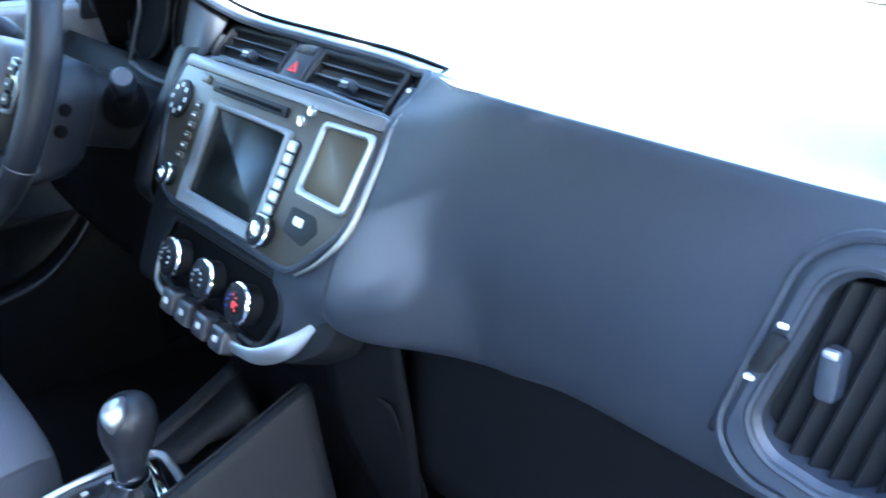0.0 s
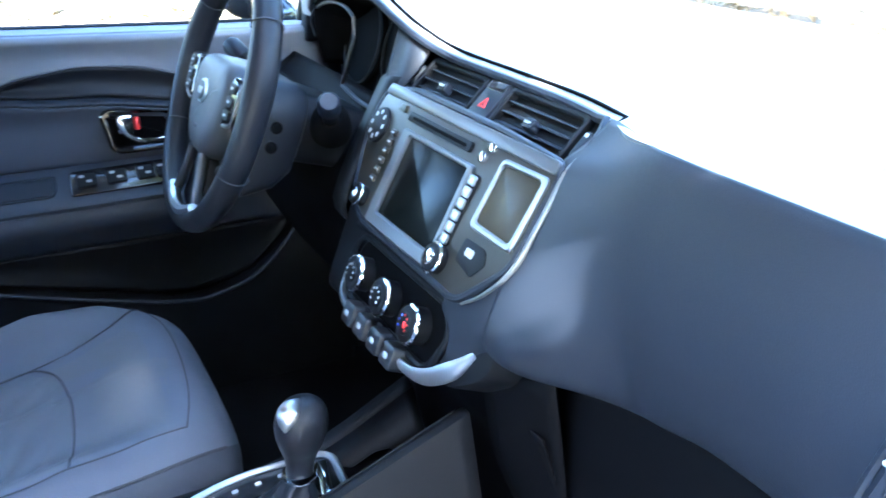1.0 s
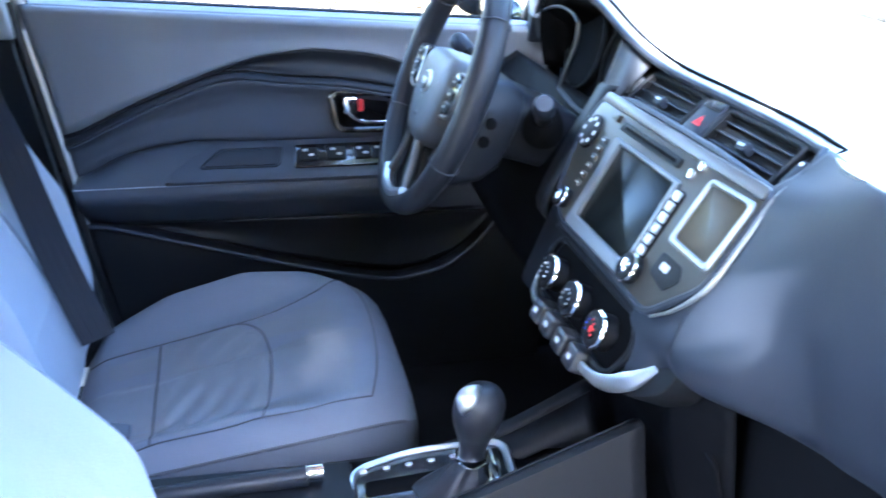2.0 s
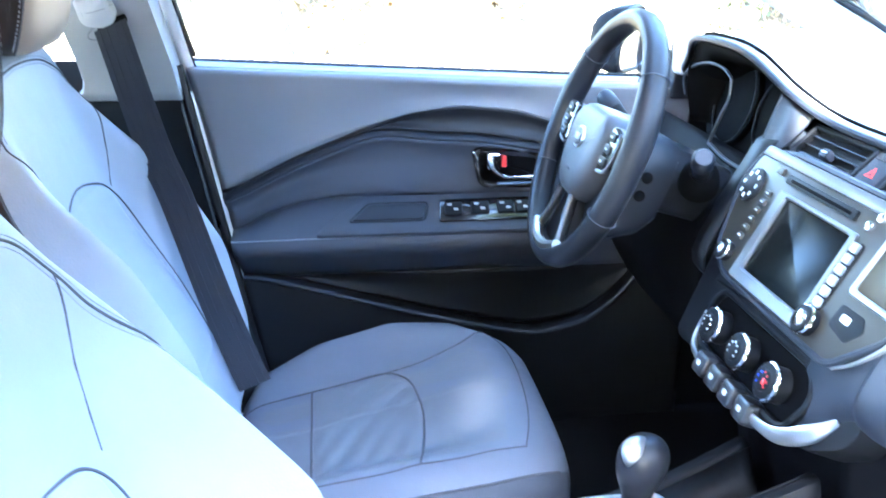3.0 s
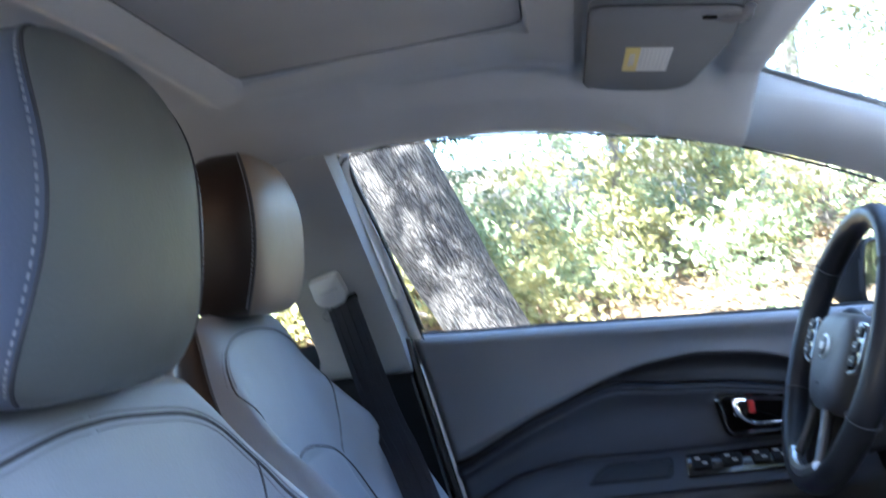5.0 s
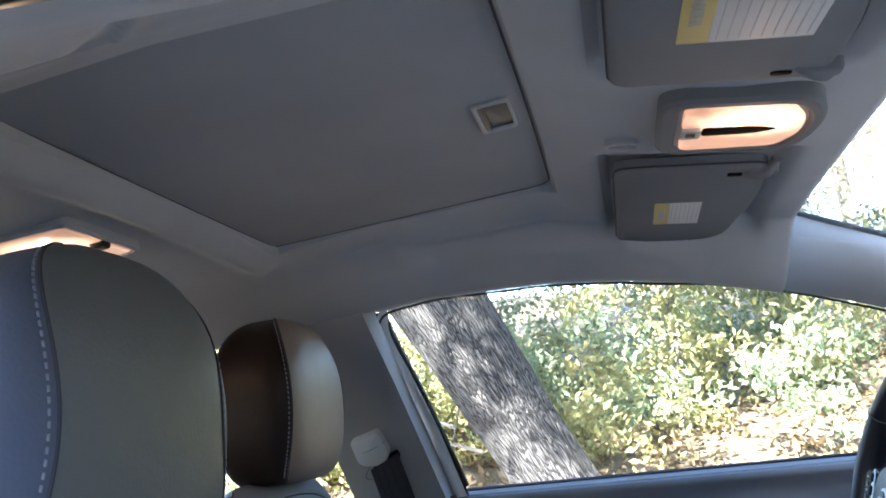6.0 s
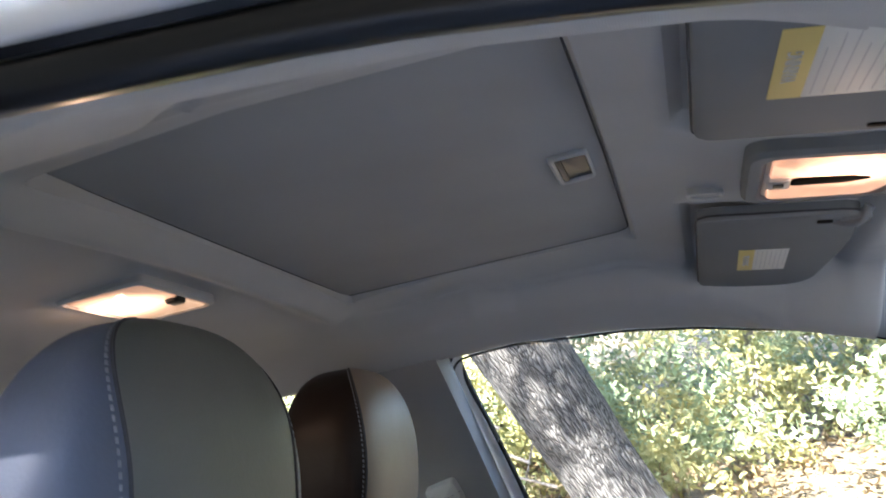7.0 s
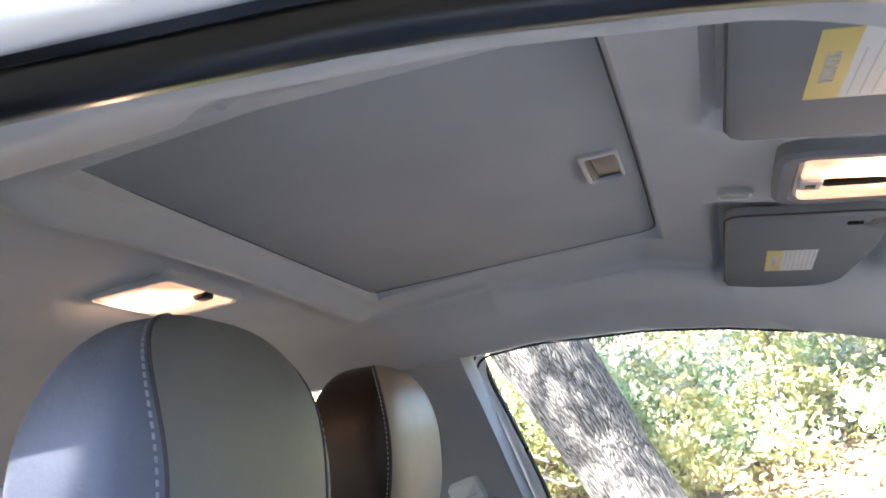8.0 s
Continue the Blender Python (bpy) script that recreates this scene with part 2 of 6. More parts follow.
ARM = surface("dark padded armrest plastic", (0.046, 0.051, 0.064), 0.5, bump=0.3, vary=0.1, spec=0.3)
COVER = surface("pale grey cover plastic", (0.55, 0.555, 0.56), 0.5, bump=0.2, vary=0.05)
POCKET = surface("dark grey door plastic", (0.0075, 0.008, 0.0095), 0.5, bump=0.3, vary=0.15, spec=0.22)
ACCENT = surface("dark accent plastic", (0.010, 0.0105, 0.013), 0.5, bump=0.2, spec=0.3)
CONSOLE = surface("dark console plastic", (0.0075, 0.008, 0.0095), 0.55, bump=0.3, spec=0.16)
# Blacker than DARK: the footwell's shade is put into this colour.
LOWER = surface("matt black plastic, shade in colour", (0.0032, 0.0032, 0.0038), 0.6, bump=0.3, vary=0.2, spec=0.05)
COLUMN = surface("dark column plastic", (0.007, 0.008, 0.011), 0.5, bump=0.3, vary=0.12, spec=0.25)
RUBBER = surface("black rubber", (0.006, 0.006, 0.0066), 0.30, bump=0.12, vary=0.2, spec=0.42)
WEB = weave_of("seat belt webbing", (0.030, 0.031, 0.037), 1600, 0.6)
CARPET = surface("black carpet", (0.006, 0.006, 0.007), 1.0, fine=600, bump=1.0, depth=0.004, vary=0.3, spec=0.1)
PAINT = surface("white car paint", (0.75, 0.76, 0.78), 0.25, bump=0, vary=0.03, coat=0.6)
GLASS = pane_of("window glass", (0.97, 0.99, 0.98), 0.35)
SHIELD = pane_of("windshield glass", (0.94, 0.98, 0.97), 0.5)
# Raised towards white: window light on the edges is put in the colour.
PALE = surface("grey edge trim, window light in colour", (0.78, 0.79, 0.80), 0.3, bump=0.1, vary=0.04)
MIRROR = surface("mirror silver", (0.9, 0.9, 0.9), 0.02, metal=1.0, bump=0, vary=0.0)
YELLOW = surface("yellow label paper", (0.62, 0.49, 0.15), 0.6, bump=0, vary=0.06)
PAPER = surface("white label paper", (0.66, 0.66, 0.64), 0.6, bump=0, vary=0.05)
PRINT = surface("grey print", (0.52, 0.52, 0.53), 0.7, bump=0)
LAMP = glow_of("lit dome lens", (1.0, 0.50, 0.26), 0.034, 0.36, (-0.395, -0.01, 1.285), 0.065)
MAP_LAMP = glow_of("lit map lens", (1.0, 0.46, 0.24), 0.050, 0.40, (0.318, -0.036, 1.272), 0.062)
BARK = bark_of("furrowed oak bark", (0.010, 0.008, 0.007), (0.165, 0.155, 0.142))
TWIG = surface("grey twig bark", (0.16, 0.145, 0.125), 0.9, fine=80, bump=0.6, depth=0.01, vary=0.3)
LEAF_GREEN = leaf_of("green leaves", (0.069, 0.100, 0.037), (0.237, 0.269, 0.150))
LEAF_PALE = leaf_of("pale grey green leaves", (0.138, 0.188, 0.094), (0.338, 0.400, 0.237))
LEAF_YELLOW = leaf_of("yellow autumn leaves", (0.375, 0.319, 0.125), (0.213, 0.244, 0.112))
BOUGH = leaf_of("dark green leaves", (0.04, 0.07, 0.02), (0.09, 0.12, 0.04))
LITTER = surface("dry leaf litter", (0.085, 0.063, 0.038), 0.95, fine=28, bump=1.0, depth=0.05, coarse=1.5, vary=0.5, tint=(0.14, 0.108, 0.063))
FALLEN = leaf_of("fallen leaves", (0.188, 0.125, 0.062), (0.350, 0.263, 0.150))


# ---- mesh helpers ----
def mesh_of(geo, smooth=True):
    me = bpy.data.meshes.new("mesh")
    me.from_pydata([tuple(map(float, v)) for v in geo[0]], [], geo[1])
    me.validate()
    bm = bmesh.new()
    bm.from_mesh(me)
    bmesh.ops.remove_doubles(bm, verts=bm.verts, dist=1e-6)
    bmesh.ops.recalc_face_normals(bm, faces=bm.faces)
    bm.to_mesh(me)
    bm.free()
    if smooth:
        me.shade_smooth()
        me.set_sharp_from_angle(angle=radians(38))
    return me


def thing(name, at, label, category, group="", kind=""):
    ob = new(name)
    ob.location = at
    return tagged(ob, label, category, group, kind)


def part(name, geo, material, parent=None, label="", solid=0.0, smooth=True):
    """One mesh from world places, under a thing or a part."""
    me = geo if isinstance(geo, bpy.types.Mesh) else mesh_of(geo, smooth)
    if not me.materials:
        me.materials.append(material)
    ob = new(name, me)
    if parent is not None:
        ob.parent = parent
        if parent.parent is None:
            ob.matrix_parent_inverse = Matrix.Translation(-parent.location)
    if solid:
        md = ob.modifiers.new("thickness", "SOLIDIFY")
        md.thickness, md.offset = abs(solid), (1 if solid > 0 else -1)
    return tagged(ob, label)


def joined(*geos):
    vs, fs = [], []
    for v, f in geos:
        k = len(vs)
        vs += list(v)
        fs += [[i + k for i in q] for q in f]
    return vs, fs


def moved(geo, m):
    return [m @ Vector(v) for v in geo[0]], geo[1]


def frame_at(origin, right, up):
    """A flat frame: x to the right, y up, z out of the face."""
    r, u = Vector(right).normalized(), Vector(up)
    n = r.cross(u).normalized()
    u = n.cross(r)
    m = Matrix((r, u, n)).transposed().to_4x4()
    m.translation = origin
    return m


def grid(fn, nu, nv):
    vs = [fn(i / nu, j / nv) for i in range(nu + 1) for j in range(nv + 1)]
    w = nv + 1
    return vs, [[i * w + j, (i + 1) * w + j, (i + 1) * w + j + 1, i * w + j + 1] for i in range(nu) for j in range(nv)]


def loft(rings, caps=True, closed=True):
    n = len(rings[0])
    vs = [v for r in rings for v in r]
    fs = []
    for a in range(len(rings) - 1):
        for b in range(n if closed else n - 1):
            c = (b + 1) % n
            fs.append([a * n + b, a * n + c, (a + 1) * n + c, (a + 1) * n + b])
    if caps and closed:
        fs.append(list(range(n))[::-1])
        fs.append([(len(rings) - 1) * n + i for i in range(n)])
    return vs, fs


def tube(points, r, n=10, closed=False, flat=1.0):
    pts = [Vector(p) for p in points]
    k = len(pts)
    rad = r if isinstance(r, (list, tuple)) else [r] * k
    rings, side = [], None
    for i, p in enumerate(pts):
        a = pts[(i - 1) % k] if closed or i else p
        b = pts[(i + 1) % k] if closed or i < k - 1 else p
        t = (b - a).normalized()
        if side is None:
            side = t.orthogonal().normalized()
        side = (side - t * side.dot(t)).normalized()
        up = t.cross(side)
        rings.append([p + (side * math.cos(2 * math.pi * q / n) + up * flat * math.sin(2 * math.pi * q / n)) * rad[i] for q in range(n)])
    if closed:
        v, f = loft(rings, False)
        m = len(rings)
        f += [[(m - 1) * n + q, (m - 1) * n + (q + 1) % n, (q + 1) % n, q] for q in range(n)]
        return v, f
    return loft(rings)


def curve(points, n=24):
    """A smooth line through the points (Catmull-Rom)."""
    p = [Vector(q) for q in points]
    p = [2 * p[0] - p[1]] + p + [2 * p[-1] - p[-2]]
    out = []
    segs = len(p) - 3
    for i in range(n + 1):
        s = i / n * segs
        k = min(int(s), segs - 1)
        t = s - k
        a, b, c, d = p[k:k + 4]
        out.append(0.5 * (2 * b + (c - a) * t + (2 * a - 5 * b + 4 * c - d) * t * t + (3 * b - a - 3 * c + d) * t ** 3))
    return out


def rounded(points, r, n=4):
    """The outline of a polygon with rounded corners."""
    pts = [Vector((*p, 0)) if len(p) == 2 else Vector(p) for p in points]
    out = []
    for i, p in enumerate(pts):
        a, b = pts[i - 1] - p, pts[(i + 1) % len(pts)] - p
        rr = r[i] if isinstance(r, (list, tuple)) else r
        d = min(rr, a.length * 0.48, b.length * 0.48)
        s, e = p + a.normalized() * d, p + b.normalized() * d
        for k in range(n + 1):
            t = k / n
            out.append((s * (1 - t) ** 2 + p * 2 * t * (1 - t) + e * t * t).to_2d())
    return out


def rect(w, h, r, n=4, cx=0.0, cy=0.0):
    w, h = w / 2, h / 2
    return rounded([(cx - w, cy - h), (cx + w, cy - h), (cx + w, cy + h), (cx - w, cy + h)], r, n)


def inset(poly, d):
    out, k = [], len(poly)
    area = sum(poly[i - 1].x * poly[i].y - poly[i].x * poly[i - 1].y for i in range(k))
    sg = 1 if area > 0 else -1
    for i in range(k):
        a, b = poly[i] - poly[i - 1], poly[(i + 1) % k] - poly[i]
        if a.length < 1e-7:
            a = poly[i] - poly[i - 2]
        if b.length < 1e-7:
            b = poly[(i + 2) % k] - poly[i]
        nrm = Vector((-a.y, a.x)).normalized() + Vector((-b.y, b.x)).normalized()
        out.append(poly[i] + nrm.normalized() * d * sg)
    return out


def slab(poly, z0, z1, bevel=0.001):
    """A plate of that outline from z0 up to z1, its upper edge rounded."""
    rings = [[(p.x, p.y, z0) for p in poly], [(p.x, p.y, z1 - bevel) for p in poly]]
    for k in (1, 2):
        a = k / 2 * math.pi / 2
        rings.append([(p.x, p.y, z1 - bevel + bevel * math.sin(a)) for p in inset(poly, bevel * (1 - math.cos(a)))])
    return loft(rings)


def band(outer, inner, z0, z1, bevel=0.001):
    """A flat frame between two outlines with the same number of places."""
    rings = [[(p.x, p.y, z0) for p in outer], [(p.x, p.y, z1 - bevel) for p in outer], [(p.x, p.y, z1) for p in inset(outer, bevel)],
             [(p.x, p.y, z1) for p in inset(inner, -bevel)], [(p.x, p.y, z1 - bevel) for p in inner], [(p.x, p.y, z0) for p in inner]]
    return loft(rings, caps=False)


def box(c, s, bevel=0.002):
    g = slab(rect(s[0], s[1], bevel, 2), -s[2] / 2, s[2] / 2, bevel)
    return moved(g, Matrix.Translation(c))


def disc(r, z0, z1, n=24, bevel=0.001, cx=0.0, cy=0.0):
    return slab([Vector((cx + r * math.cos(2 * math.pi * k / n), cy + r * math.sin(2 * math.pi * k / n))) for k in range(n)], z0, z1, bevel)


def lerp(x, xs, ys):
    return float(np.interp(x, xs, ys))


def step(a, b, v):
    t = min(1.0, max(0.0, (v - a) / (b - a)))
    return t * t * (3 - 2 * t)


def writing(name, text, size, m, material, parent):
    c = bpy.data.curves.new("text", "FONT")
    c.body, c.size, c.extrude, c.align_x, c.align_y = text, size, 0.0002, "CENTER", "CENTER"
    ob = bpy.data.objects.new("text", c)
    scene.collection.objects.link(ob)
    bpy.context.view_layer.update()
    me = bpy.data.meshes.new_from_object(ob.evaluated_get(bpy.context.evaluated_depsgraph_get()))
    bpy.data.objects.remove(ob)
    me.transform(m)
    me.materials.clear()
    me.materials.append(material)
    return part(name, me, material, parent)


# ---- the car's shell: headliner, rails, pillars, glass, floor ----
LIP_X = [-1.1, -0.6, -0.184, -0.096, 0.074, 0.19, 0.302, 0.395, 0.45]
LIP_Z = [1.14, 1.215, 1.241, 1.247, 1.240, 1.225, 1.199, 1.172, 1.15]
ROOF_X = [-1.1, -0.8, -0.45, -0.34, -0.29, -0.1, 0.1, 0.2, 0.3, 0.43, 0.46]
ROOF_Z = [1.20, 1.25, 1.281, 1.2935, 1.308, 1.327, 1.331, 1.306, 1.289, 1.277, 1.27]
SHADE = (-0.258, 0.124, 0.30, 0.350)


def lip_z(x):
    return lerp(x, LIP_X, LIP_Z)


def roof_z(x, y):
    ay = abs(y)
    z = lerp(x, ROOF_X, ROOF_Z) - 0.02 * (min(ay, 0.47) / 0.47) ** 2
    # bay of the sunroof, pockets of the visors
    inside = step(0.0, 0.005, min(x - SHADE[0] - 0.004, SHADE[1] - 0.004 - x, SHADE[2] - 0.004 - y, y + SHADE[3] - 0.004))
    z += 0.040 * inside
    z += 0.016 * step(0.174, 0.190, x) * (1 - step(0.36, 0.39, x)) * step(0.122, 0.140, ay) * (1 - step(0.47, 0.50, ay))
    # soft welt behind the sunroof bay and in front of it
    z -= 0.022 * math.exp(-((x + 0.280) / 0.019) ** 2) * (1 - step(0.3, 0.37, y)) * (1 - step(0.325, 0.39, -y))
    # the side rail: a broad flat bank that falls to the lip, with a rounded inner edge
    # the recess over the driver's window begins behind the pillar
    inner, wide = (0.388, 0.052 + 0.033 * step(0.20, 0.30, x)) if y < 0 else (lerp(x, [-0.115, -0.065, 0.20, 0.30], [0.375, 0.428, 0.428, 0.45]), lerp(x, [-0.115, -0.065, 0.20, 0.30], [0.065, 0.040, 0.040, 0.085]))
    w = step(inner, inner + wide, ay)
    bank = lerp(ay, [inner, inner + wide, 0.50, 0.536], [0.046, 0.031, 0.013, 0.0]) * (1 - step(0.20, 0.30, x)) + lip_z(x)
    # rounded roll where the bank turns up into the ceiling
    z -= 0.006 * math.exp(-((ay - inner + 0.004) / 0.010) ** 2) * (1 - step(0.16, 0.2, x)) * step(-0.26, -0.2, x)
    return z * (1 - w) + min(z, bank) * w


def build_headliner():
    xs = sorted(set([round(-1.08 + 0.02 * i, 4) for i in range(38)] + [round(-0.32 + 0.006 * i, 4) for i in range(128)] + [0.418]))
    xs = [x for x in xs if x <= 0.4185]
    ys = [-0.60 + 0.006 * i for i in range(201)]
    vs, w = [], len(ys)
    for x in xs:
        for y in ys:
            ay = abs(y)
            px = x + 0.02 * (1 - (y / 0.6) ** 2) * step(0.36, 0.418, x) - 0.022 * step(0.45, 0.56, ay) * step(0.30, 0.418, x)
            z = roof_z(x, y) if ay <= 0.372 else roof_z(px, min(ay, 0.536)) + (0.006 + 0.008 * step(0.2, 0.39, px)) * step(0.536, 0.58, ay)
            vs.append((px, y, z))
    fs = [[i * w + j, (i + 1) * w + j, (i + 1) * w + j + 1, i * w + j + 1] for i in range(len(xs) - 1) for j in range(w - 1)]
    ob = part("ceiling", (vs, fs), CLOTH)
    md = ob.modifiers.new("thickness", "SOLIDIFY")
    md.thickness, md.offset = 0.012, 1
    return tagged(ob, "light grey knitted cloth headliner with a sunroof bay", "headliner", kind="structure")


build_headliner()


def build_roof():
    def fn(u, v):
        x, y = -1.15 + 1.575 * u, -0.655 + 1.31 * v
        edge = 1 - abs(2 * v - 1)
        z = lerp(x, ROOF_X + [0.6], [q + 0.075 for q in ROOF_Z] + [1.30]) - 0.05 * (1 - min(1, edge * 4)) ** 2
        return (x, y, max(z, lip_z(x) + 0.03))
    ob = part("roof", grid(fn, 30, 24), PAINT, solid=-0.006)
    tagged(ob, "white painted steel car roof panel", "car roof", kind="structure")


build_roof()

# thin black weather strip round the driver's window, on pillar and lip, with a pale piping drawn for the lit edge
edge_x = lambda z: lerp(z, [0.89, 0.95, 1.10, 1.24], [-0.127, -0.140, -0.179, -0.212])
edge_y = lambda z: lerp(z, [0.89, 0.95, 1.10, 1.24], [0.705, 0.697, 0.637, 0.572])
frame_line = [(edge_x(z), edge_y(z), z) for z in np.linspace(0.90, 1.19, 10)] + [(-0.200, 0.594, 1.222), (-0.186, 0.599, 1.2425)]
frame_line += [(x, 0.600, lip_z(x) + 0.005 + 0.008 * step(0.2, 0.39, x)) for x in np.linspace(-0.14, 0.385, 24)]
frame_line += [(0.44, 0.612, 1.172), (0.49, 0.630, 1.156), (0.57, 0.647, 1.126), (0.622, 0.657, 1.103)]
frame_line = curve(frame_line, 120)
weather = tagged(part("weather_strip", tube([p + Vector((0.001, 0.003, -0.001)) for p in frame_line], 0.0022, 6), RUBBER), "thin black weather strip round the driver's window", "weather strip", kind="structure")
part("piping", tube([p + Vector((-0.002, -0.003, 0.0035)) for p in frame_line[40:84]], 0.0028, 8), PALE, weather, "grey piping, edge light in its pale colour")

# open doorway over the passenger side: rubber seal, painted flange
seal_path = [(x, -0.614, lip_z(x) - 0.014) for x in np.linspace(-1.05, 0.43, 40)]
seal_path += [(0.52, -0.63, 1.12), (0.64, -0.66, 1.05), (0.76, -0.70, 0.93)]
door_seal = tagged(part("door_seal", tube(seal_path, 0.0155, 10), RUBBER), "black rubber seal round the open doorway", "door seal", kind="structure")
part("lip", tube([(p[0], p[1] - 0.021, p[2] + 0.001) for p in seal_path], 0.007, 8), RUBBER, door_seal)
flange = [(x, -0.652, lip_z(x) - 0.010) for x in np.linspace(-1.05, 0.43, 40)]
tagged(part("roof_flange", tube(flange, 0.013, 10), PAINT), "white painted edge of the door opening", "door frame", kind="structure")
for sgn, nm in ((-1, "wall_rear_right"), (1, "wall_rear_left")):
    low = grid(lambda u, v: (-1.25 + (0.87 if sgn > 0 else 0.80) * u, sgn * (0.70 - 0.02 * v), 0.28 + 0.66 * v), 8, 6)
    top = grid(lambda u, v: (-1.25 + 0.35 * u + 0.10 * v, sgn * (0.68 - 0.12 * v), 0.94 + 0.27 * v), 4, 6)
    tagged(part(nm, joined(low, top), DOOR_UP, solid=0.02), "grey plastic rear side panel of the cabin", "side panel", kind="structure")
# Out of view: added to keep light off the rear of the cabin.
tagged(part("wall_right_pillar", grid(lambda u, v: (-0.30 - 0.20 * u - 0.05 * v, -0.69 + 0.10 * max(0.0, v - 0.65) / 0.35 + 0.012 * math.sin(math.pi * u), 0.30 + 0.93 * v), 8, 16), TRIM, solid=0.03), "unseen centre pillar on the open side, blocking light to the rear", "pillar", kind="structure")
tagged(part("wall_rear", grid(lambda u, v: (-1.15 - 0.1 * v, -0.7 + 1.4 * u, 0.28 + 0.62 * v), 6, 6), LEATHER_BROWN, solid=0.1), "rear seatback closing the cabin, brown leather darkened for shade", "seatback", kind="structure")
tagged(part("floor", grid(lambda u, v: (-1.25 + 2.29 * u, -0.72 + 1.44 * v, 0.28 + 0.02 * math.sin(9 * u) * math.sin(7 * v)), 30, 24), CARPET, solid=-0.03), "black carpeted car floor", "floor", kind="structure")
tagged(part("wall_front", grid(lambda u, v: (0.98, -0.72 + 1.44 * u, 0.26 + 0.70 * v), 6, 6), HOLE, solid=0.02), "black bulkhead behind the dashboard", "bulkhead", kind="structure")
tagged(part("wall_left_front", grid(lambda u, v: (0.72 + 0.30 * u, 0.71 - 0.03 * v, 0.22 + 0.74 * v), 4, 6), DARK, solid=0.02), "black plastic kick panel beside the footwell", "kick panel", kind="structure")
tagged(part("wall_right_front", grid(lambda u, v: (0.74 + 0.28 * u, -0.72 + 0.02 * v, 0.22 + 0.72 * v), 4, 6), DARK, solid=0.02), "black plastic kick panel beside the open doorway", "kick panel", kind="structure")
tagged(part("door_sill", box((-0.1, -0.72, 0.30), (1.7, 0.10, 0.12), 0.02), PAINT), "white painted sill of the open doorway", "door sill", kind="structure")

# windshield and its frame
def shield(u, v):
    y = -0.62 + 1.24 * u
    bow = 0.07 * (1 - (y / 0.62) ** 2)
    top, low = Vector((0.412 + bow * 0.4, y * 0.88, 1.300 - 0.05 * (y / 0.62) ** 2)), Vector((1.10 + bow, y * 1.10, 0.965))
    p = top.lerp(low, v)
    p.z += 0.05 * math.sin(math.pi * v) * 0.7
    return p


windshield = tagged(part("windshield", grid(shield, 20, 20), SHIELD), "clear curved windshield glass", "windshield", kind="structure")
windshield.visible_shadow = False
part("seal", tube([shield(u, 0.0) for u in np.linspace(0, 1, 24)], 0.004, 8), RUBBER, windshield)
part("seal", tube([shield(1, v) for v in np.linspace(0, 1, 16)], 0.007, 8), RUBBER, windshield)
part("seal", tube([shield(0, v) for v in np.linspace(0, 1, 16)], 0.007, 8), RUBBER, windshield)


def a_pillar(sgn, name, label):
    up = curve([(0.429, 0.545, 1.275), (0.485, 0.55, 1.249), (0.559, 0.555, 1.216), (0.61, 0.56, 1.194), (0.70, 0.58, 1.15), (0.80, 0.60, 1.10), (0.92, 0.63, 1.04), (1.05, 0.66, 0.98)], 48)
    dn = curve([(0.388, 0.556, 1.181), (0.49, 0.60, 1.153), (0.57, 0.615, 1.124), (0.622, 0.625, 1.102), (0.672, 0.64, 1.066), (0.700, 0.635, 1.050), (0.735, 0.61, 1.064), (0.79, 0.59, 1.048), (0.87, 0.58, 1.002), (0.95, 0.58, 0.985)], 48)
    rings = []
    for a, b in zip(up, dn):
        row = []
        for k in range(11):
            t = k / 10
            p = a.lerp(b, t)
            p.y -= 0.022 * math.sin(math.pi * t) ** 0.7
            row.append((p.x, p.y * sgn, p.z))
        row.append((b.x + 0.004, (b.y + 0.03) * sgn, b.z + 0.004))
        row.insert(0, (a.x + 0.012, (a.y + 0.015) * sgn, a.z + 0.012))
        rings.append(row)
    t = thing(name, (0.65, 0.6 * sgn, 1.05), label, "pillar trim")
    part("panel", loft(rings, closed=False), PILLAR, t, solid=-0.004 * sgn)
    foot = frame_at((0.690, 0.640 * sgn, 0.99), (1, 0, 0), (0, -0.02 * sgn, 1))
    part("foot", moved(slab(rounded([(-0.022, -0.060), (0.012, -0.060), (0.014, 0.010), (0.026, 0.050), (0.046, 0.078), (0.030, 0.100), (-0.030, 0.110)], 0.010, 4), -0.012, 0.012, 0.006), foot), PILLAR, t, "foot of the pillar trim")
    part("glass_seal", tube([(p.x + 0.010, (p.y + 0.012) * sgn, p.z + 0.013) for p in up], 0.0045, 8), RUBBER, t, "black windshield seal")
    part("joint", tube([rings[0][k] for k in range(1, 12)], 0.0012, 6), GROOVE, t)
    m = frame_at((0.680, 0.603 * sgn, 1.113), (sgn * 1, 0, -0.42), (0.35, 0.25 * sgn, 0.8))
    part("cap", moved(disc(0.021, -0.014, 0.0035, 28, 0.002), m), TRIM, t, "round plastic airbag cap")
    part("cap_ring", moved(band(rect(0.050, 0.050, 0.024, 6), rect(0.043, 0.043, 0.0205, 6), -0.014, 0.0012, 0.0006), m), TRIM, t)
    return t


a_pillar(1, "pillar_trim", "light grey windshield pillar trim with round cap")
a_pillar(-1, "pillar_trim", "light grey windshield pillar trim beside the open door")


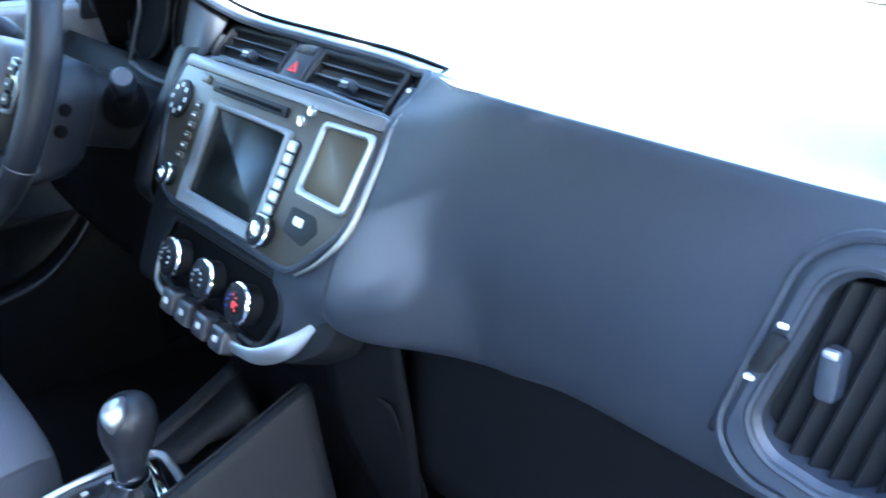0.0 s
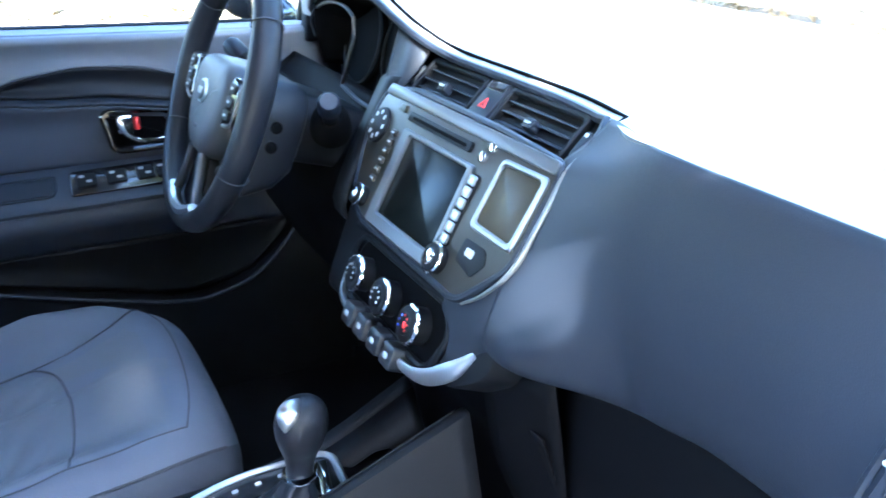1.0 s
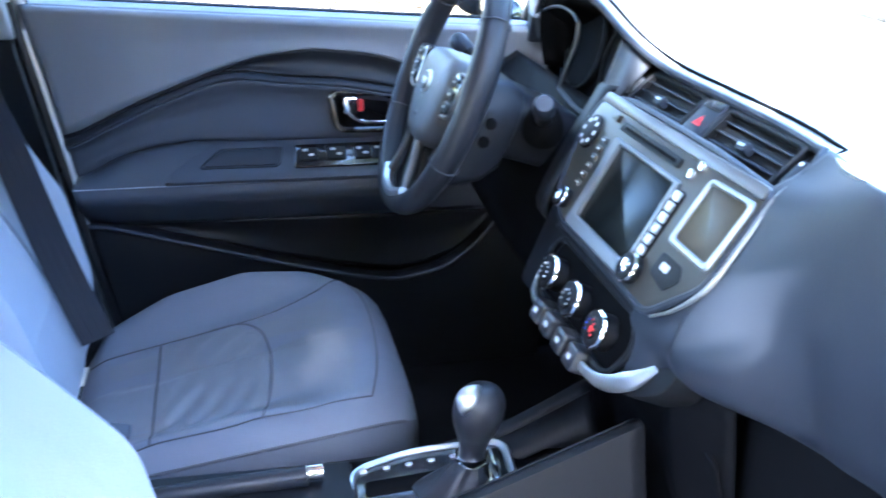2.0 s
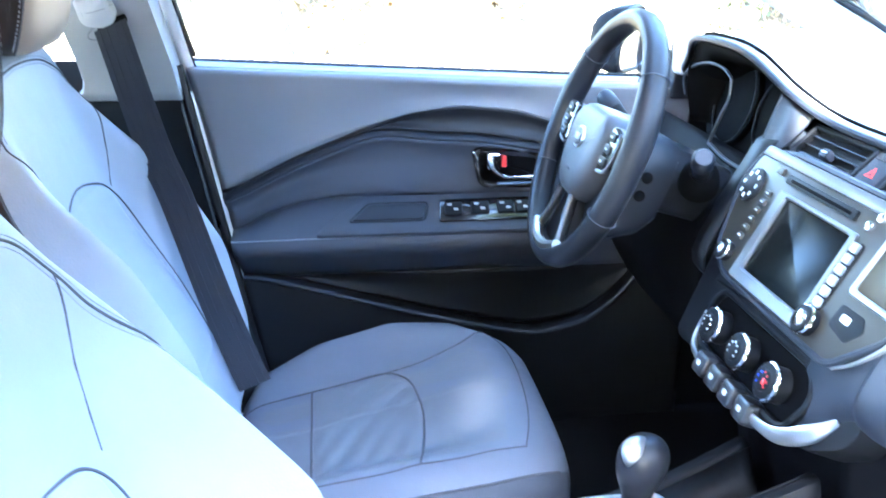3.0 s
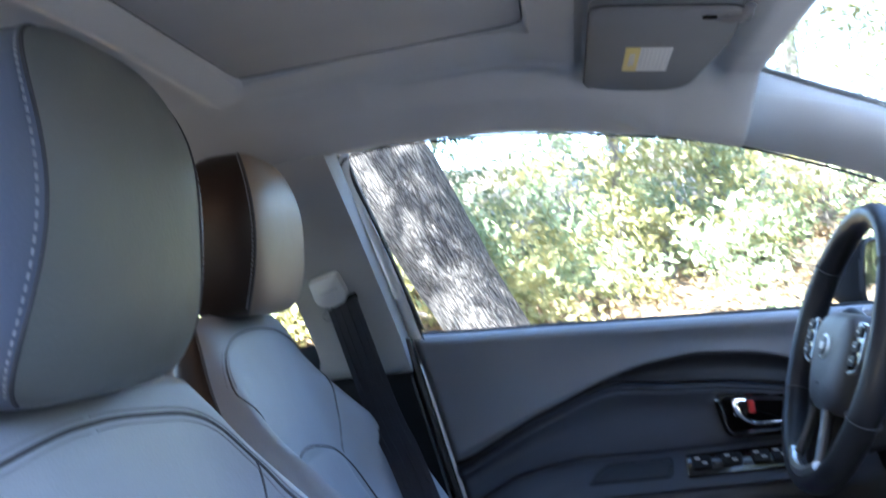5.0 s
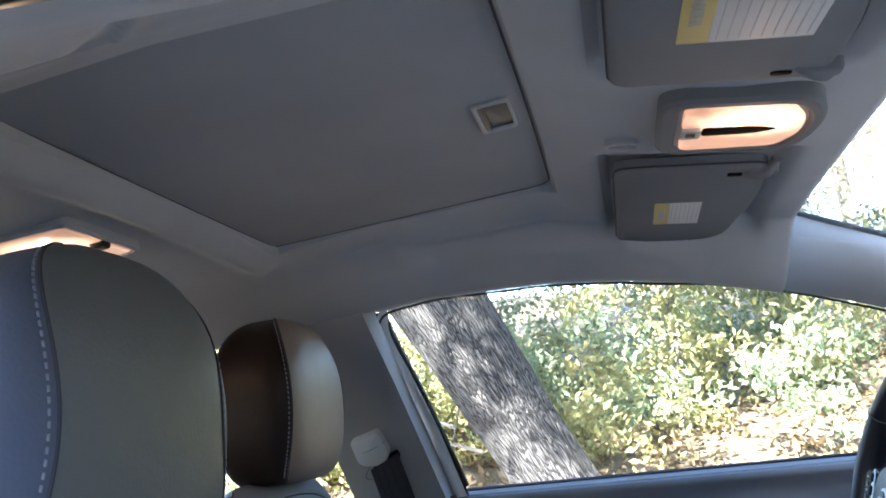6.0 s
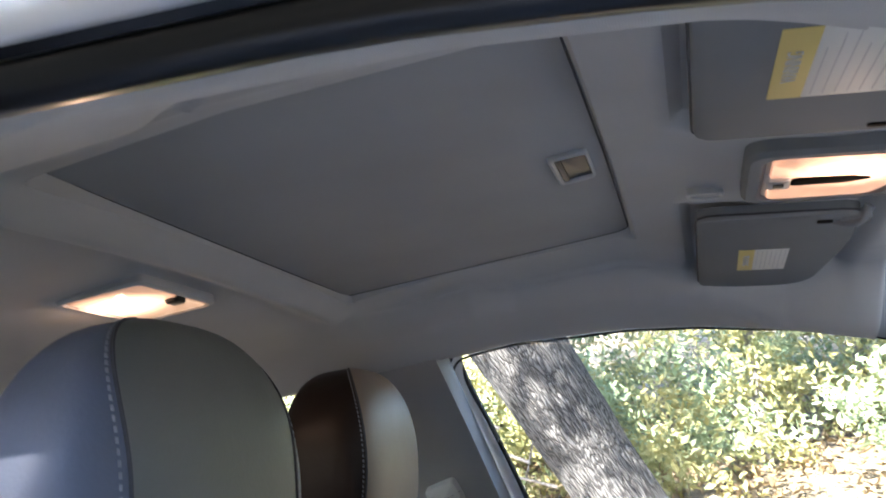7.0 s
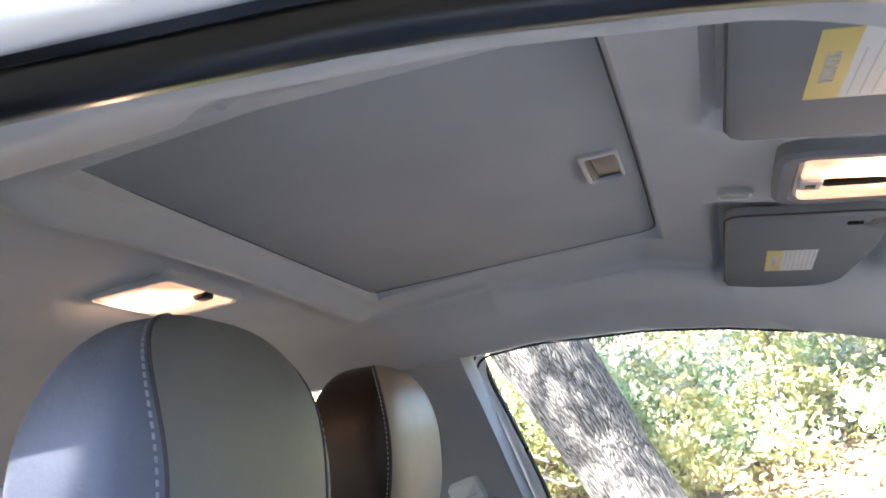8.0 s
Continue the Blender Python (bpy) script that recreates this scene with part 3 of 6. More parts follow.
# centre pillar with the belt guide
def b_pillar():
    t = thing("door_pillar", (-0.25, 0.66, 0.6), "door pillar trim, light grey above and black below", "pillar trim")
    fx = lambda z: lerp(z, [0.40, 0.87, 0.89, 0.95, 1.10, 1.24], [-0.03, -0.127, -0.127, -0.138, -0.171, -0.199])
    yy = lambda z: lerp(z, [0.35, 0.89, 0.95, 1.10, 1.24], [0.672, 0.668, 0.660, 0.600, 0.535])

    def skin(z0, z1, back=0.0):
        def fn(u, v):
            z = z0 + (z1 - z0) * v
            x = fx(z) - u * (0.20 - 0.048 * step(0.86, 0.92, z) + 0.07 * step(1.10, 1.25, z))
            edge = min(u, 1 - u)
            return (x, yy(z) + back + 0.042 * (1 - step(0, 0.045, edge)), z)
        return grid(fn, 66, 24)
    part("upper_trim", skin(0.892, 1.252), PILLAR, t, solid=0.003)
    part("backing", grid(lambda u, v: (-0.14 - 0.20 * u - 0.03 * v, 0.705 - 0.005 * v, 0.35 + 0.6 * v), 4, 4), DARK, t, solid=0.003)
    part("lower_trim", skin(0.33, 0.896, 0.002), DARK, t, "black plastic lower trim", solid=0.003)
    return t


b_pillar()


def tubes_flat(poly, r, z):
    return tube([(p.x, p.y, z) for p in poly], r, 6, closed=True)


def belt():
    t = thing("seat_belt", (-0.02, 0.43, 0.50), "black woven seat belt hanging from its pillar guide", "seat belt")
    path = curve([(-0.222, 0.612, 1.014), (-0.164, 0.550, 0.844), (-0.129, 0.510, 0.772), (-0.077, 0.465, 0.631), (-0.039, 0.440, 0.538), (-0.022, 0.430, 0.500)], 40)
    def ribbon(w, lift):
        rings = []
        for p in path:
            d = Vector((w, 0.0, 0.010))
            o = Vector((0, -lift, 0))
            rings.append([p - d + o, p + d + o, p + d + o + Vector((0, 0.0014, 0)), p - d + o + Vector((0, 0.0014, 0))])
        return loft(rings)
    web = part("webbing", ribbon(0.0235, 0.0), WEB, t)
    for k in (-0.016, -0.006, 0.006, 0.016):
        part("weave_rib", tube([p + Vector((k, -0.0004, 0.010 * k / 0.0235)) for p in path], 0.0011, 5), WEB, web)
    m = frame_at((-0.240, 0.622, 1.038), (1, 0.0, 0.10), (0, -0.35, 1))
    cover = part("guide_cover", moved(slab(rounded([(-0.027, -0.014), (-0.020, -0.022), (0.004, -0.028), (0.022, -0.020), (0.028, -0.006), (0.020, 0.030), (-0.030, 0.022)], 0.008), -0.012, 0.020, 0.008), m), COVER, t, "pale grey belt guide cover")
    part("cover_joint", moved(tube(curve([(-0.0285, 0.006, 0.016), (-0.01, 0.002, 0.0202), (0.012, 0.006, 0.0202), (0.026, 0.010, 0.016)], 16), 0.0005, 5), m), DOOR_UP, cover)
    part("slot", moved(slab(rounded([(-0.008, -0.036), (0.040, -0.024), (0.038, -0.012), (-0.004, -0.022)], 0.004), -0.01, 0.010, 0.002), m), HOLE, cover)
    track = rounded([(-0.034, -0.050), (0.040, -0.056), (0.064, -0.044), (0.052, 0.008), (0.030, 0.012)], 0.02, 6)
    part("height_track", moved(tubes_flat(track, 0.0010, -0.002), m), DOOR_UP, t)


belt()


# ---- driver's door ----
def door():
    t = thing("door_1", (0.3, 0.74, 0.3), "closed dark grey car door with armrest and window switches", "car door", kind="structure")
    rear = lambda z: lerp(z, [0.33, 0.43, 0.627, 0.944], [0.006, -0.016, -0.060, -0.128])
    XF = 0.735
    sill = ([-0.13, 0.52, 0.76], [0.940, 0.912, 0.904])
    dark = ([-0.07, 0.044, 0.161, 0.23, 0.318, 0.417, 0.472, 0.60, 0.74], [0.734, 0.791, 0.838, 0.860, 0.872, 0.863, 0.846, 0.80, 0.76])
    acc = ([-0.07, 0.044, 0.161, 0.20, 0.26, 0.36, 0.458, 0.60, 0.74], [0.728, 0.785, 0.831, 0.836, 0.828, 0.822, 0.806, 0.77, 0.74])
    armt = ([-0.06, 0.0, 0.06, 0.119, 0.337, 0.74], [0.662, 0.697, 0.712, 0.720, 0.716, 0.708])
    armf = ([-0.05, 0.229, 0.426, 0.74], [0.660, 0.665, 0.668, 0.672])
    armu = ([-0.05, 0.229, 0.426, 0.74], [0.630, 0.632, 0.634, 0.636])
    pock = ([-0.03, 0.081, 0.249, 0.391, 0.46, 0.5465, 0.606, 0.642, 0.684, 0.74], [0.590, 0.5595, 0.513, 0.4785, 0.468, 0.488, 0.535, 0.584, 0.6425, 0.66])

    def line(c, y):
        x0 = rear(c[1][0])
        out = []
        for i in range(73):
            x = x0 + (XF - x0) * i / 72
            out.append(Vector((x, y(x) if callable(y) else y, lerp(x, *c))))
        # smooth the line
        for _ in range(3):
            out = [out[0]] + [(out[k - 1] + out[k] * 2 + out[k + 1]) / 4 for k in range(1, 72)] + [out[-1]]
        return out

    def region(a, b, n, shape):
        return loft([[p.lerp(q, k / n) + Vector((0, shape(k / n), 0)) for k in range(n + 1)] for p, q in zip(a, b)], closed=False)
    l_glass, l_sill = line((sill[0], [z + 0.006 for z in sill[1]]), 0.730), line(sill, 0.697)
    l_sill2 = line((sill[0], [z - 0.012 for z in sill[1]]), 0.690)
    l_dark, l_acc, l_acc2 = line(dark, 0.700), line(acc, 0.699), line((acc[0], [z - 0.012 for z in acc[1]]), 0.688)
    front = lambda x: 0.640 + 0.048 * step(0.45, 0.60, x)
    l_armt, l_armf = line(armt, 0.706), line(armf, front)
    l_armu, l_under = line(armu, front), line((armu[0], [z - 0.05 for z in armu[1]]), 0.690)
    l_pock, l_pockt = line(pock, 0.662), line((pock[0], [z + 0.004 for z in pock[1]]), 0.694)
    l_low = [Vector((rear(0.33) + (XF - rear(0.33)) * i / 72, 0.680, 0.25)) for i in range(73)]
    part("upper_panel", joined(region(l_sill, l_sill2, 4, lambda s: -0.003 * math.sin(math.pi * s)), region(l_sill2, l_dark, 12, lambda s: 0.006 * math.sin(math.pi * s))), DOOR_UP, t, "grained grey plastic upper panel", solid=-0.003)
    part("sill_shelf", region(l_glass, l_sill, 3, lambda s: 0.0), DOOR_UP, t, solid=-0.003)
    part("sill_felt", tube([p + Vector((0, 0.004, 0.001)) for p in l_glass], 0.004, 6), RUBBER, t)
    part("accent_band", region(l_dark, l_acc, 8, lambda s: 0.010 * math.sin(math.pi * s)), ACCENT, t, "dark curved accent band", solid=-0.003)
    part("ridge", region(l_acc, l_acc2, 6, lambda s: -0.005 * math.sin(math.pi * s)), PANEL, t, solid=-0.003)
    part("middle_panel", region(l_acc2, l_armt, 14, lambda s: 0.020 * math.sin(math.pi * min(1, s * 1.2)) * (1 - s)), DOOR_MID, t, solid=-0.003)
    arm = part("armrest", joined(region(l_armt, l_armf, 10, lambda s: -0.008 * math.sin(math.pi * s)), region(l_armf, l_armu, 6, lambda s: -0.007 * math.sin(math.pi * s)), region(l_armu, l_under, 5, lambda s: 0)), ARM, t, "padded dark grey armrest", solid=-0.003)
    part("lower_panel", region(l_under, l_pockt, 10, lambda s: 0.006 * math.sin(math.pi * s)), POCKET, t, solid=-0.003)
    pk = part("map_pocket", joined(region(l_pockt, l_pock, 3, lambda s: 0), region(l_pock, l_low, 10, lambda s: -0.006 * math.sin(math.pi * s))), POCKET, t, "dark door pocket with raised lip", solid=-0.003)
    part("pocket_rim", tube([p + Vector((0, -0.001, 0)) for p in l_pock], 0.0045, 8), PANEL, pk)
    part("armrest_seam", tube([p + Vector((0, -0.0015, 0.0)) for p in l_armf[:50]], 0.0012, 6), THREAD, arm)
    part("edge_seal", tube(curve([(rear(0.944) - 0.010, 0.684, 0.944), (rear(0.627) - 0.010, 0.670, 0.627), (rear(0.33) - 0.01, 0.668, 0.33)], 24), 0.0085, 8), RUBBER, t, "black rubber door edge seal")
    part("edge_strip", tube(curve([(rear(0.93) - 0.019, 0.672, 0.93), (rear(0.627) - 0.019, 0.659, 0.627), (rear(0.40) - 0.019, 0.657, 0.40)], 20), 0.0016, 6), GUNMETAL, t)

    # armrest pull cup and the switch panel, on the armrest's slope
    m = frame_at((0.230, 0.6725, 0.6945), (1, 0, 0.01), (0, 0.066, 0.052))
    part("pull_cup", moved(slab(rounded([(-0.098, -0.018), (0.024, -0.018), (0.032, 0.014), (-0.066, 0.014)], 0.008), -0.004, 0.0075, 0.002), m), PANEL, arm, "dark pull cup")
    part("cup_rim", moved(tubes_flat(rounded([(-0.104, -0.021), (0.027, -0.021), (0.035, 0.017), (-0.068, 0.017)], 0.010), 0.0016, 0.0065), m), PANEL, arm)
    part("finish_plate", moved(slab(rounded([(-0.160, -0.046), (-0.142, -0.022), (-0.112, 0.004), (-0.067, 0.030), (-0.010, 0.034), (0.225, 0.034), (0.225, -0.046)], 0.012), -0.006, 0.0055, 0.003), m), ARM, arm, "raised plate round the switches")
    m2 = frame_at((0.352, 0.6700, 0.6955), (1, 0, 0.02), (0, 0.066, 0.052))
    panel = part("switch_panel", moved(slab(rounded([(-0.072, -0.024), (0.088, -0.024), (0.088, 0.022), (-0.068, 0.022)], 0.006), -0.004, 0.0085, 0.002), m2), PIANO, t, "glossy black window switch panel")
    for k, (cx, w) in enumerate(((-0.046, 0.030), (0.0, 0.030), (0.044, 0.026), (0.074, 0.022))):
        part("switch", moved(slab(rounded([(cx - w / 2, -0.013), (cx + w / 2, -0.013), (cx + w / 2, 0.012), (cx - w / 2, 0.012)], 0.003), 0.006, 0.0135, 0.002), m2), DARK, panel)
        for q, (dx, dy) in enumerate(((-0.006, 0.006), (0.004, -0.004))):
            mk = moved(slab(rect(0.008, 0.0045, 0.0012, 2, cx + dx, dy), 0.013, 0.0142, 0.0004), m2)
            part("switch_mark", mk, WHITE_MARK, panel)

    # inside handle
    h = frame_at((0.408, 0.700, 0.764), (1, 0, 0), (0, 0.12, 1))
    outline = rounded([(-0.068, 0.030), (-0.055, -0.034), (0.060, -0.034), (0.074, -0.010), (0.062, 0.022), (0.030, 0.036), (-0.056, 0.040)], 0.018, 5)
    inner = inset(outline, 0.010)
    bezel = part("handle_bezel", moved(band(outline, inner, -0.012, 0.016, 0.004), h), PIANO, t, "glossy black door handle bezel")
    part("handle_bowl", moved(slab(inner, -0.02, 0.004, 0.002), h), HOLE, bezel)
    lever = part("door_handle", moved(tube(curve([(-0.038, 0.016, 0.020), (-0.030, -0.002, 0.021), (-0.012, -0.014, 0.021), (0.02, -0.016, 0.020), (0.055, -0.014, 0.017)], 24), [0.009 - 0.0045 * step(0, 0.5, k / 24) for k in range(25)], 12, flat=0.7), h), CHROME, bezel, "chrome door release lever")
    part("lock_knob", moved(slab(rect(0.026, 0.030, 0.006, 4, -0.030, 0.012), 0.006, 0.020, 0.004), h), CHROME, bezel, "chrome lock tab")
    part("lock_mark", moved(slab(rect(0.009, 0.020, 0.003, 3, -0.012, 0.012), 0.004, 0.016, 0.002), h), RED_MARK, bezel, "red unlocked mark")

    # window: frame, glass
    zt = lambda x: lip_z(x) if x < 0.40 else lerp(x, [0.395, 0.49, 0.57, 0.622, 0.664], [1.172, 1.150, 1.120, 1.100, 1.085])
    yt = lambda x: lerp(x, [-0.2, 0.40, 0.664], [0.575, 0.592, 0.665])
    rim = [(-0.118, 0.705, 0.955), (-0.155, 0.655, 1.10), (-0.190, 0.612, 1.222), (-0.190, 0.602, 1.266)]
    rim += [(x, yt(x), zt(x) + 0.022 + 0.012 * step(0.1, 0.4, x)) for x in np.linspace(-0.16, 0.655, 26)]
    rim += [(0.680, 0.675, 1.06), (0.690, 0.690, 0.985), (0.680, 0.70, 0.915)]
    rim = curve(rim, 90)
    wf = part("window_frame", tube([p + Vector((0, 0.012, 0)) for p in rim], 0.007, 8), RUBBER, t, "black rubber window frame")
    low_a = curve([(-0.122, 0.711, 0.900), (-0.135, 0.707, 0.954), (-0.156, 0.677, 1.049), (-0.185, 0.642, 1.153), (-0.205, 0.618, 1.218), (-0.192, 0.612, 1.250)], 30)
    low_b = curve([(-0.105, 0.711, 0.905), (-0.118, 0.707, 0.955), (-0.138, 0.674, 1.047), (-0.166, 0.639, 1.146), (-0.184, 0.618, 1.206), (-0.182, 0.613, 1.250)], 30)
    part("frame_cover", loft([[a, a.lerp(b, 0.5) + Vector((0.001, -0.002, 0)), b] for a, b in zip([p + Vector((-0.002, -0.012, 0)) for p in low_a], [p + Vector((0, -0.010, 0)) for p in low_b])], closed=False), PALE, wf, "window frame strip, window light in its pale colour", solid=0.003)
    part("gap_seal", loft([[a + Vector((-0.045, 0.022, 0.0)), a + Vector((-0.012, 0.022, 0.0)), a + Vector((0.003, 0.006, 0))] for a in low_a], closed=False), RUBBER, wf, solid=0.002)
    part("glass_run", tube([p + Vector((0.002, -0.009, 0)) for p in low_b[:28]], 0.0016, 6), RUBBER, wf)
    pane = [Vector((p.x, p.y + 0.014, p.z)) for p in rim]
    mid = sum(pane, Vector()) / len(pane)
    gl = part("window_pane", ([*pane, mid], [[i, i + 1, len(pane)] for i in range(len(pane) - 1)] + [[len(pane) - 1, 0, len(pane)]]), GLASS, t)
    gl.visible_shadow = False
    part("sail_trim", moved(slab(rounded([(-0.005, -0.02), (0.10, -0.02), (0.09, 0.03), (0.03, 0.06), (0.0, 0.10)], 0.008), -0.02, 0.0, 0.004), frame_at((0.685, 0.685, 0.90), (1, 0, 0), (0, -0.15, 1))), PANEL, t)
    part("outer_skin", grid(lambda u, v: (-0.16 + 1.1 * u, 0.775 + 0.07 * math.sin(math.pi * v), 0.22 + 0.69 * v), 10, 12), PAINT, t, "white painted outer door skin", solid=0.004)


door()


def wing_mirror():
    t = thing("wing_mirror", (0.66, 0.84, 0.92), "black door mirror reflecting the trees", "wing mirror")
    rings = []
    for k in range(9):
        s = k / 8
        sc = math.sqrt(max(0.02, 1 - s ** 2.2))
        pts = rounded([(-0.075 * sc, -0.058 * sc), (0.07 * sc, -0.062 * sc), (0.085 * sc, 0.02 * sc), (0.05 * sc, 0.068 * sc), (-0.05 * sc, 0.062 * sc)], 0.03 * sc, 5)
        rings.append([(p.x, p.y, -0.08 * s) for p in pts])
    m = frame_at((0.672, 0.90, 0.957), (0.62, 0.79, 0), (0.02, 0.02, 1))
    part("housing", moved(loft(rings), m), LOWER, t)
    poly = rounded([(-0.068, -0.050), (0.062, -0.054), (0.076, 0.018), (0.045, 0.060), (-0.045, 0.055)], 0.028, 5)
    part("rim", moved(band(inset(poly, -0.006), poly, -0.004, 0.006, 0.002), m), DARK, t)
    part("glass", moved(slab(poly, -0.004, 0.001, 0.0004), m), MIRROR, t)
    part("stem", tube(curve([(0.70, 0.74, 0.915), (0.70, 0.80, 0.905), (0.69, 0.86, 0.915)], 12), 0.022, 10, flat=0.6), PIANO, t)


wing_mirror()


# ---- seats ----
def sgnpow(v, k):
    return math.copysign(abs(v) ** k, v)


class Shape:
    """A padded body: a line of middle places, with half width, thickness and side bolsters at each station."""

    def __init__(self, cy, stations, ring=72, exponent=3.4, wing=0.85, inboard=1.0):
        self.cy, self.ring, self.e, self.wing, self.inboard = cy, ring, exponent, wing, inboard
        # the stations, evened out into a smooth table
        keys = [q[0] for q in stations]
        self.s = np.linspace(0, 1, 101)
        rows = np.array([[lerp(v, keys, [q[k] for q in stations]) for k in range(1, 8)] for v in self.s])
        for _ in range(7):
            mid = (rows[:-2] + 2 * rows[1:-1] + rows[2:]) / 4
            edge = (np.arange(1, 100) < 6) | (np.arange(1, 100) > 94)
            rows[1:-1] = np.where(edge[:, None], rows[1:-1], mid)
        self.rows = rows

    def row(self, s):
        v = min(99.999, max(0.0, s * 100))
        k = int(v)
        return list(self.rows[k] * (k + 1 - v) + self.rows[k + 1] * (v - k))

    def place(self, s, a):
        """s along the body, a round it; a of 90 degrees is the middle of the padded face."""
        fx, fz, nx, nz, half, thick, bol = self.row(s)
        k = 2 / self.e
        w, d = sgnpow(math.cos(a), k) * half, sgnpow(math.sin(a), k)
        out = thick * (d - 1) / 2
        if d > 0:
            if w < 0:
                bol *= self.inboard
            rel = abs(w) / max(half, 1e-6)
            out += bol * math.exp(-((rel - self.wing) / 0.17) ** 2) * d - 0.12 * bol * math.exp(-(rel / 0.45) ** 2) * d
        return Vector((fx + nx * out, self.cy + w, fz + nz * out))

    def on(self, s, y):
        """The place on the padded face at station s and sideways place y."""
        half = self.row(s)[4]
        r = max(-0.999, min(0.999, y / half))
        a = math.acos(sgnpow(r, self.e / 2))
        return self.place(s, a)

    def geo(self, n=44):
        rings = []
        for i in range(n + 1):
            s = i / n
            rings.append([self.place(s, 2 * math.pi * k / self.ring) for k in range(self.ring)])
        return loft(rings)


def seat(cy, wide=0.0):
    t = thing("bucket_seat", (0.1, cy, 0.28), "grey leather bucket seat with stitched bolsters and headrest", "car seat", "front seats")
    # cushion: stations from back to front; (s, x, z, nx, nz, half width, thickness, bolster)
    cs = Shape(cy, [(0.0, -0.055, 0.40, 0, 1, 0.13, 0.06, 0), (0.03, -0.05, 0.430, 0, 1, 0.18, 0.10, 0.0), (0.10, -0.02, 0.450, 0, 1, 0.215, 0.12, 0.034), (0.3, 0.07, 0.470, 0, 1, 0.238, 0.14, 0.068),
                    (0.55, 0.19, 0.498, 0, 1, 0.248, 0.16, 0.074), (0.75, 0.290, 0.524, 0, 1, 0.248, 0.165, 0.036), (0.86, 0.345, 0.531, 0, 1, 0.232, 0.16, 0.006), (0.93, 0.382, 0.520, 0, 1, 0.212, 0.145, 0.0),
                    (0.975, 0.402, 0.498, 0, 1, 0.185, 0.11, 0.0), (1.0, 0.409, 0.465, 0, 1, 0.15, 0.05, 0.0)], inboard=0.6)
    cv, cf = cs.geo(54)
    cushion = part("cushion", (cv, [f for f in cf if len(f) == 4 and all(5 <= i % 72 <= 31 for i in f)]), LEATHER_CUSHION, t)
    part("cushion_side", (cv, [f for f in cf if len(f) != 4 or not all(5 <= i % 72 <= 31 for i in f)]), LEATHER_SIDE, t, "cushion sides under the piping, shade in their colour")

    def seam(shape, pts, parent, stitched=0.0, r=0.0012, n=60):
        line = [shape.on(s, y) for s, y in [(p.x, p.y) for p in curve([(a, b, 0) for a, b in pts], n)]]
        part("seam", tube(line, r, 6), GROOVE, parent)
        if stitched:
            # a row of pale thread on either side of the groove
            for d in (-stitched, stitched):
                row = []
                path = curve([(a, b, 0) for a, b in pts], n)
                for p, b in zip(path, path[1:] + path[-1:]):
                    if (b - p).length > 1e-6:
                        along = Vector(((b - p).x * 0.6, (b - p).y, 0)).normalized()
                        row.append(shape.on(p.x - along.y * d / 0.6, p.y + along.x * d))
                part("stitching", tube(row, 0.0009, 5), THREAD, parent, "pale stitching")
    def patch(shape, s0, s1, y0, y1, lift, name, parent, mat, r=0.35, n=26, rib=0.0):
        def fn(u, v):
            a, b = 2 * u - 1, 2 * v - 1
            k = 1 - r * 0.5 * abs(b) ** 3
            s, y = (s0 + s1) / 2 + (s1 - s0) / 2 * a * (1 - 0.12 * abs(b) ** 4), (y0 + y1) / 2 + (y1 - y0) / 2 * b * (1 - r * 0.25 * abs(a) ** 4)
            p = shape.on(s, y)
            e = min(1, (1 - abs(a)) * 6) * min(1, (1 - abs(b)) * 6)
            fx, fz, nx, nz = shape.row(s)[:4]
            h = lift * (e ** 0.5) - 0.001
            h += rib * math.sin(95 * y - 66 * s + 1.6 * math.sin(9 * s + 14 * y)) * (0.6 + 0.4 * math.sin(23 * y + 11 * s)) * e
            return p + Vector((nx * h, 0, nz * h))
        return part(name, grid(fn, n, n), mat, parent)
    FAR = ((0.05, 0.14, 0.278, 0.577, 0.665, 0.77, 0.86), (0.108, 0.110, 0.114, 0.118, 0.126, 0.150, 0.196))
    NEAR = ((0.05, 0.294, 0.48, 0.569, 0.706, 0.851), (-0.190, -0.198, -0.207, -0.206, -0.202, -0.182))
    def panel(name, mat, s0, front, lift, rib=0.0, n=44):
        """A sewn panel between the two long seams, from s0 forward to the bowed front edge."""
        def fn(u, v):
            sv = s0 + u * (front(v) - s0)
            y = lerp(sv, *NEAR) + (lerp(sv, *FAR) - lerp(sv, *NEAR)) * v
            e = min(1, u * 8, (1 - u) * 8, v * 8, (1 - v) * 8)
            h = lift * e ** 0.5 - 0.001
            h += rib * math.sin(95 * y - 66 * sv + 1.6 * math.sin(9 * sv + 14 * y)) * (0.6 + 0.4 * math.sin(23 * y + 11 * sv)) * e
            return cs.on(sv, y) + Vector((0, 0, h))
        return part(name, grid(fn, n, n), mat, cushion)
    panel("centre_panel", LEATHER_MID, 0.05, lambda v: 0.853 + 0.056 * (1 - abs(2 * v - 1) ** 2.6), 0.0012)
    panel("seat_insert", LEATHER_MID, 0.283, lambda v: 0.60 - 0.075 * step(0.78, 1.0, v) - 0.028 * (1 - v) ** 3 + 0.012 * math.sin(math.pi * v), 0.0030, 0.0018)
    seam(cs, list(zip(*FAR)), cushion, r=0.0018)
    seam(cs, list(zip(*NEAR)), cushion)
    seam(cs, [(0.853, 0.194), (0.885, 0.165), (0.905, 0.118), (0.909, 0.03), (0.896, -0.066), (0.877, -0.13), (0.851, -0.182)], cushion)
    seam(cs, [(0.281, 0.112), (0.282, -0.034), (0.284, -0.198)], cushion, r=0.0018)
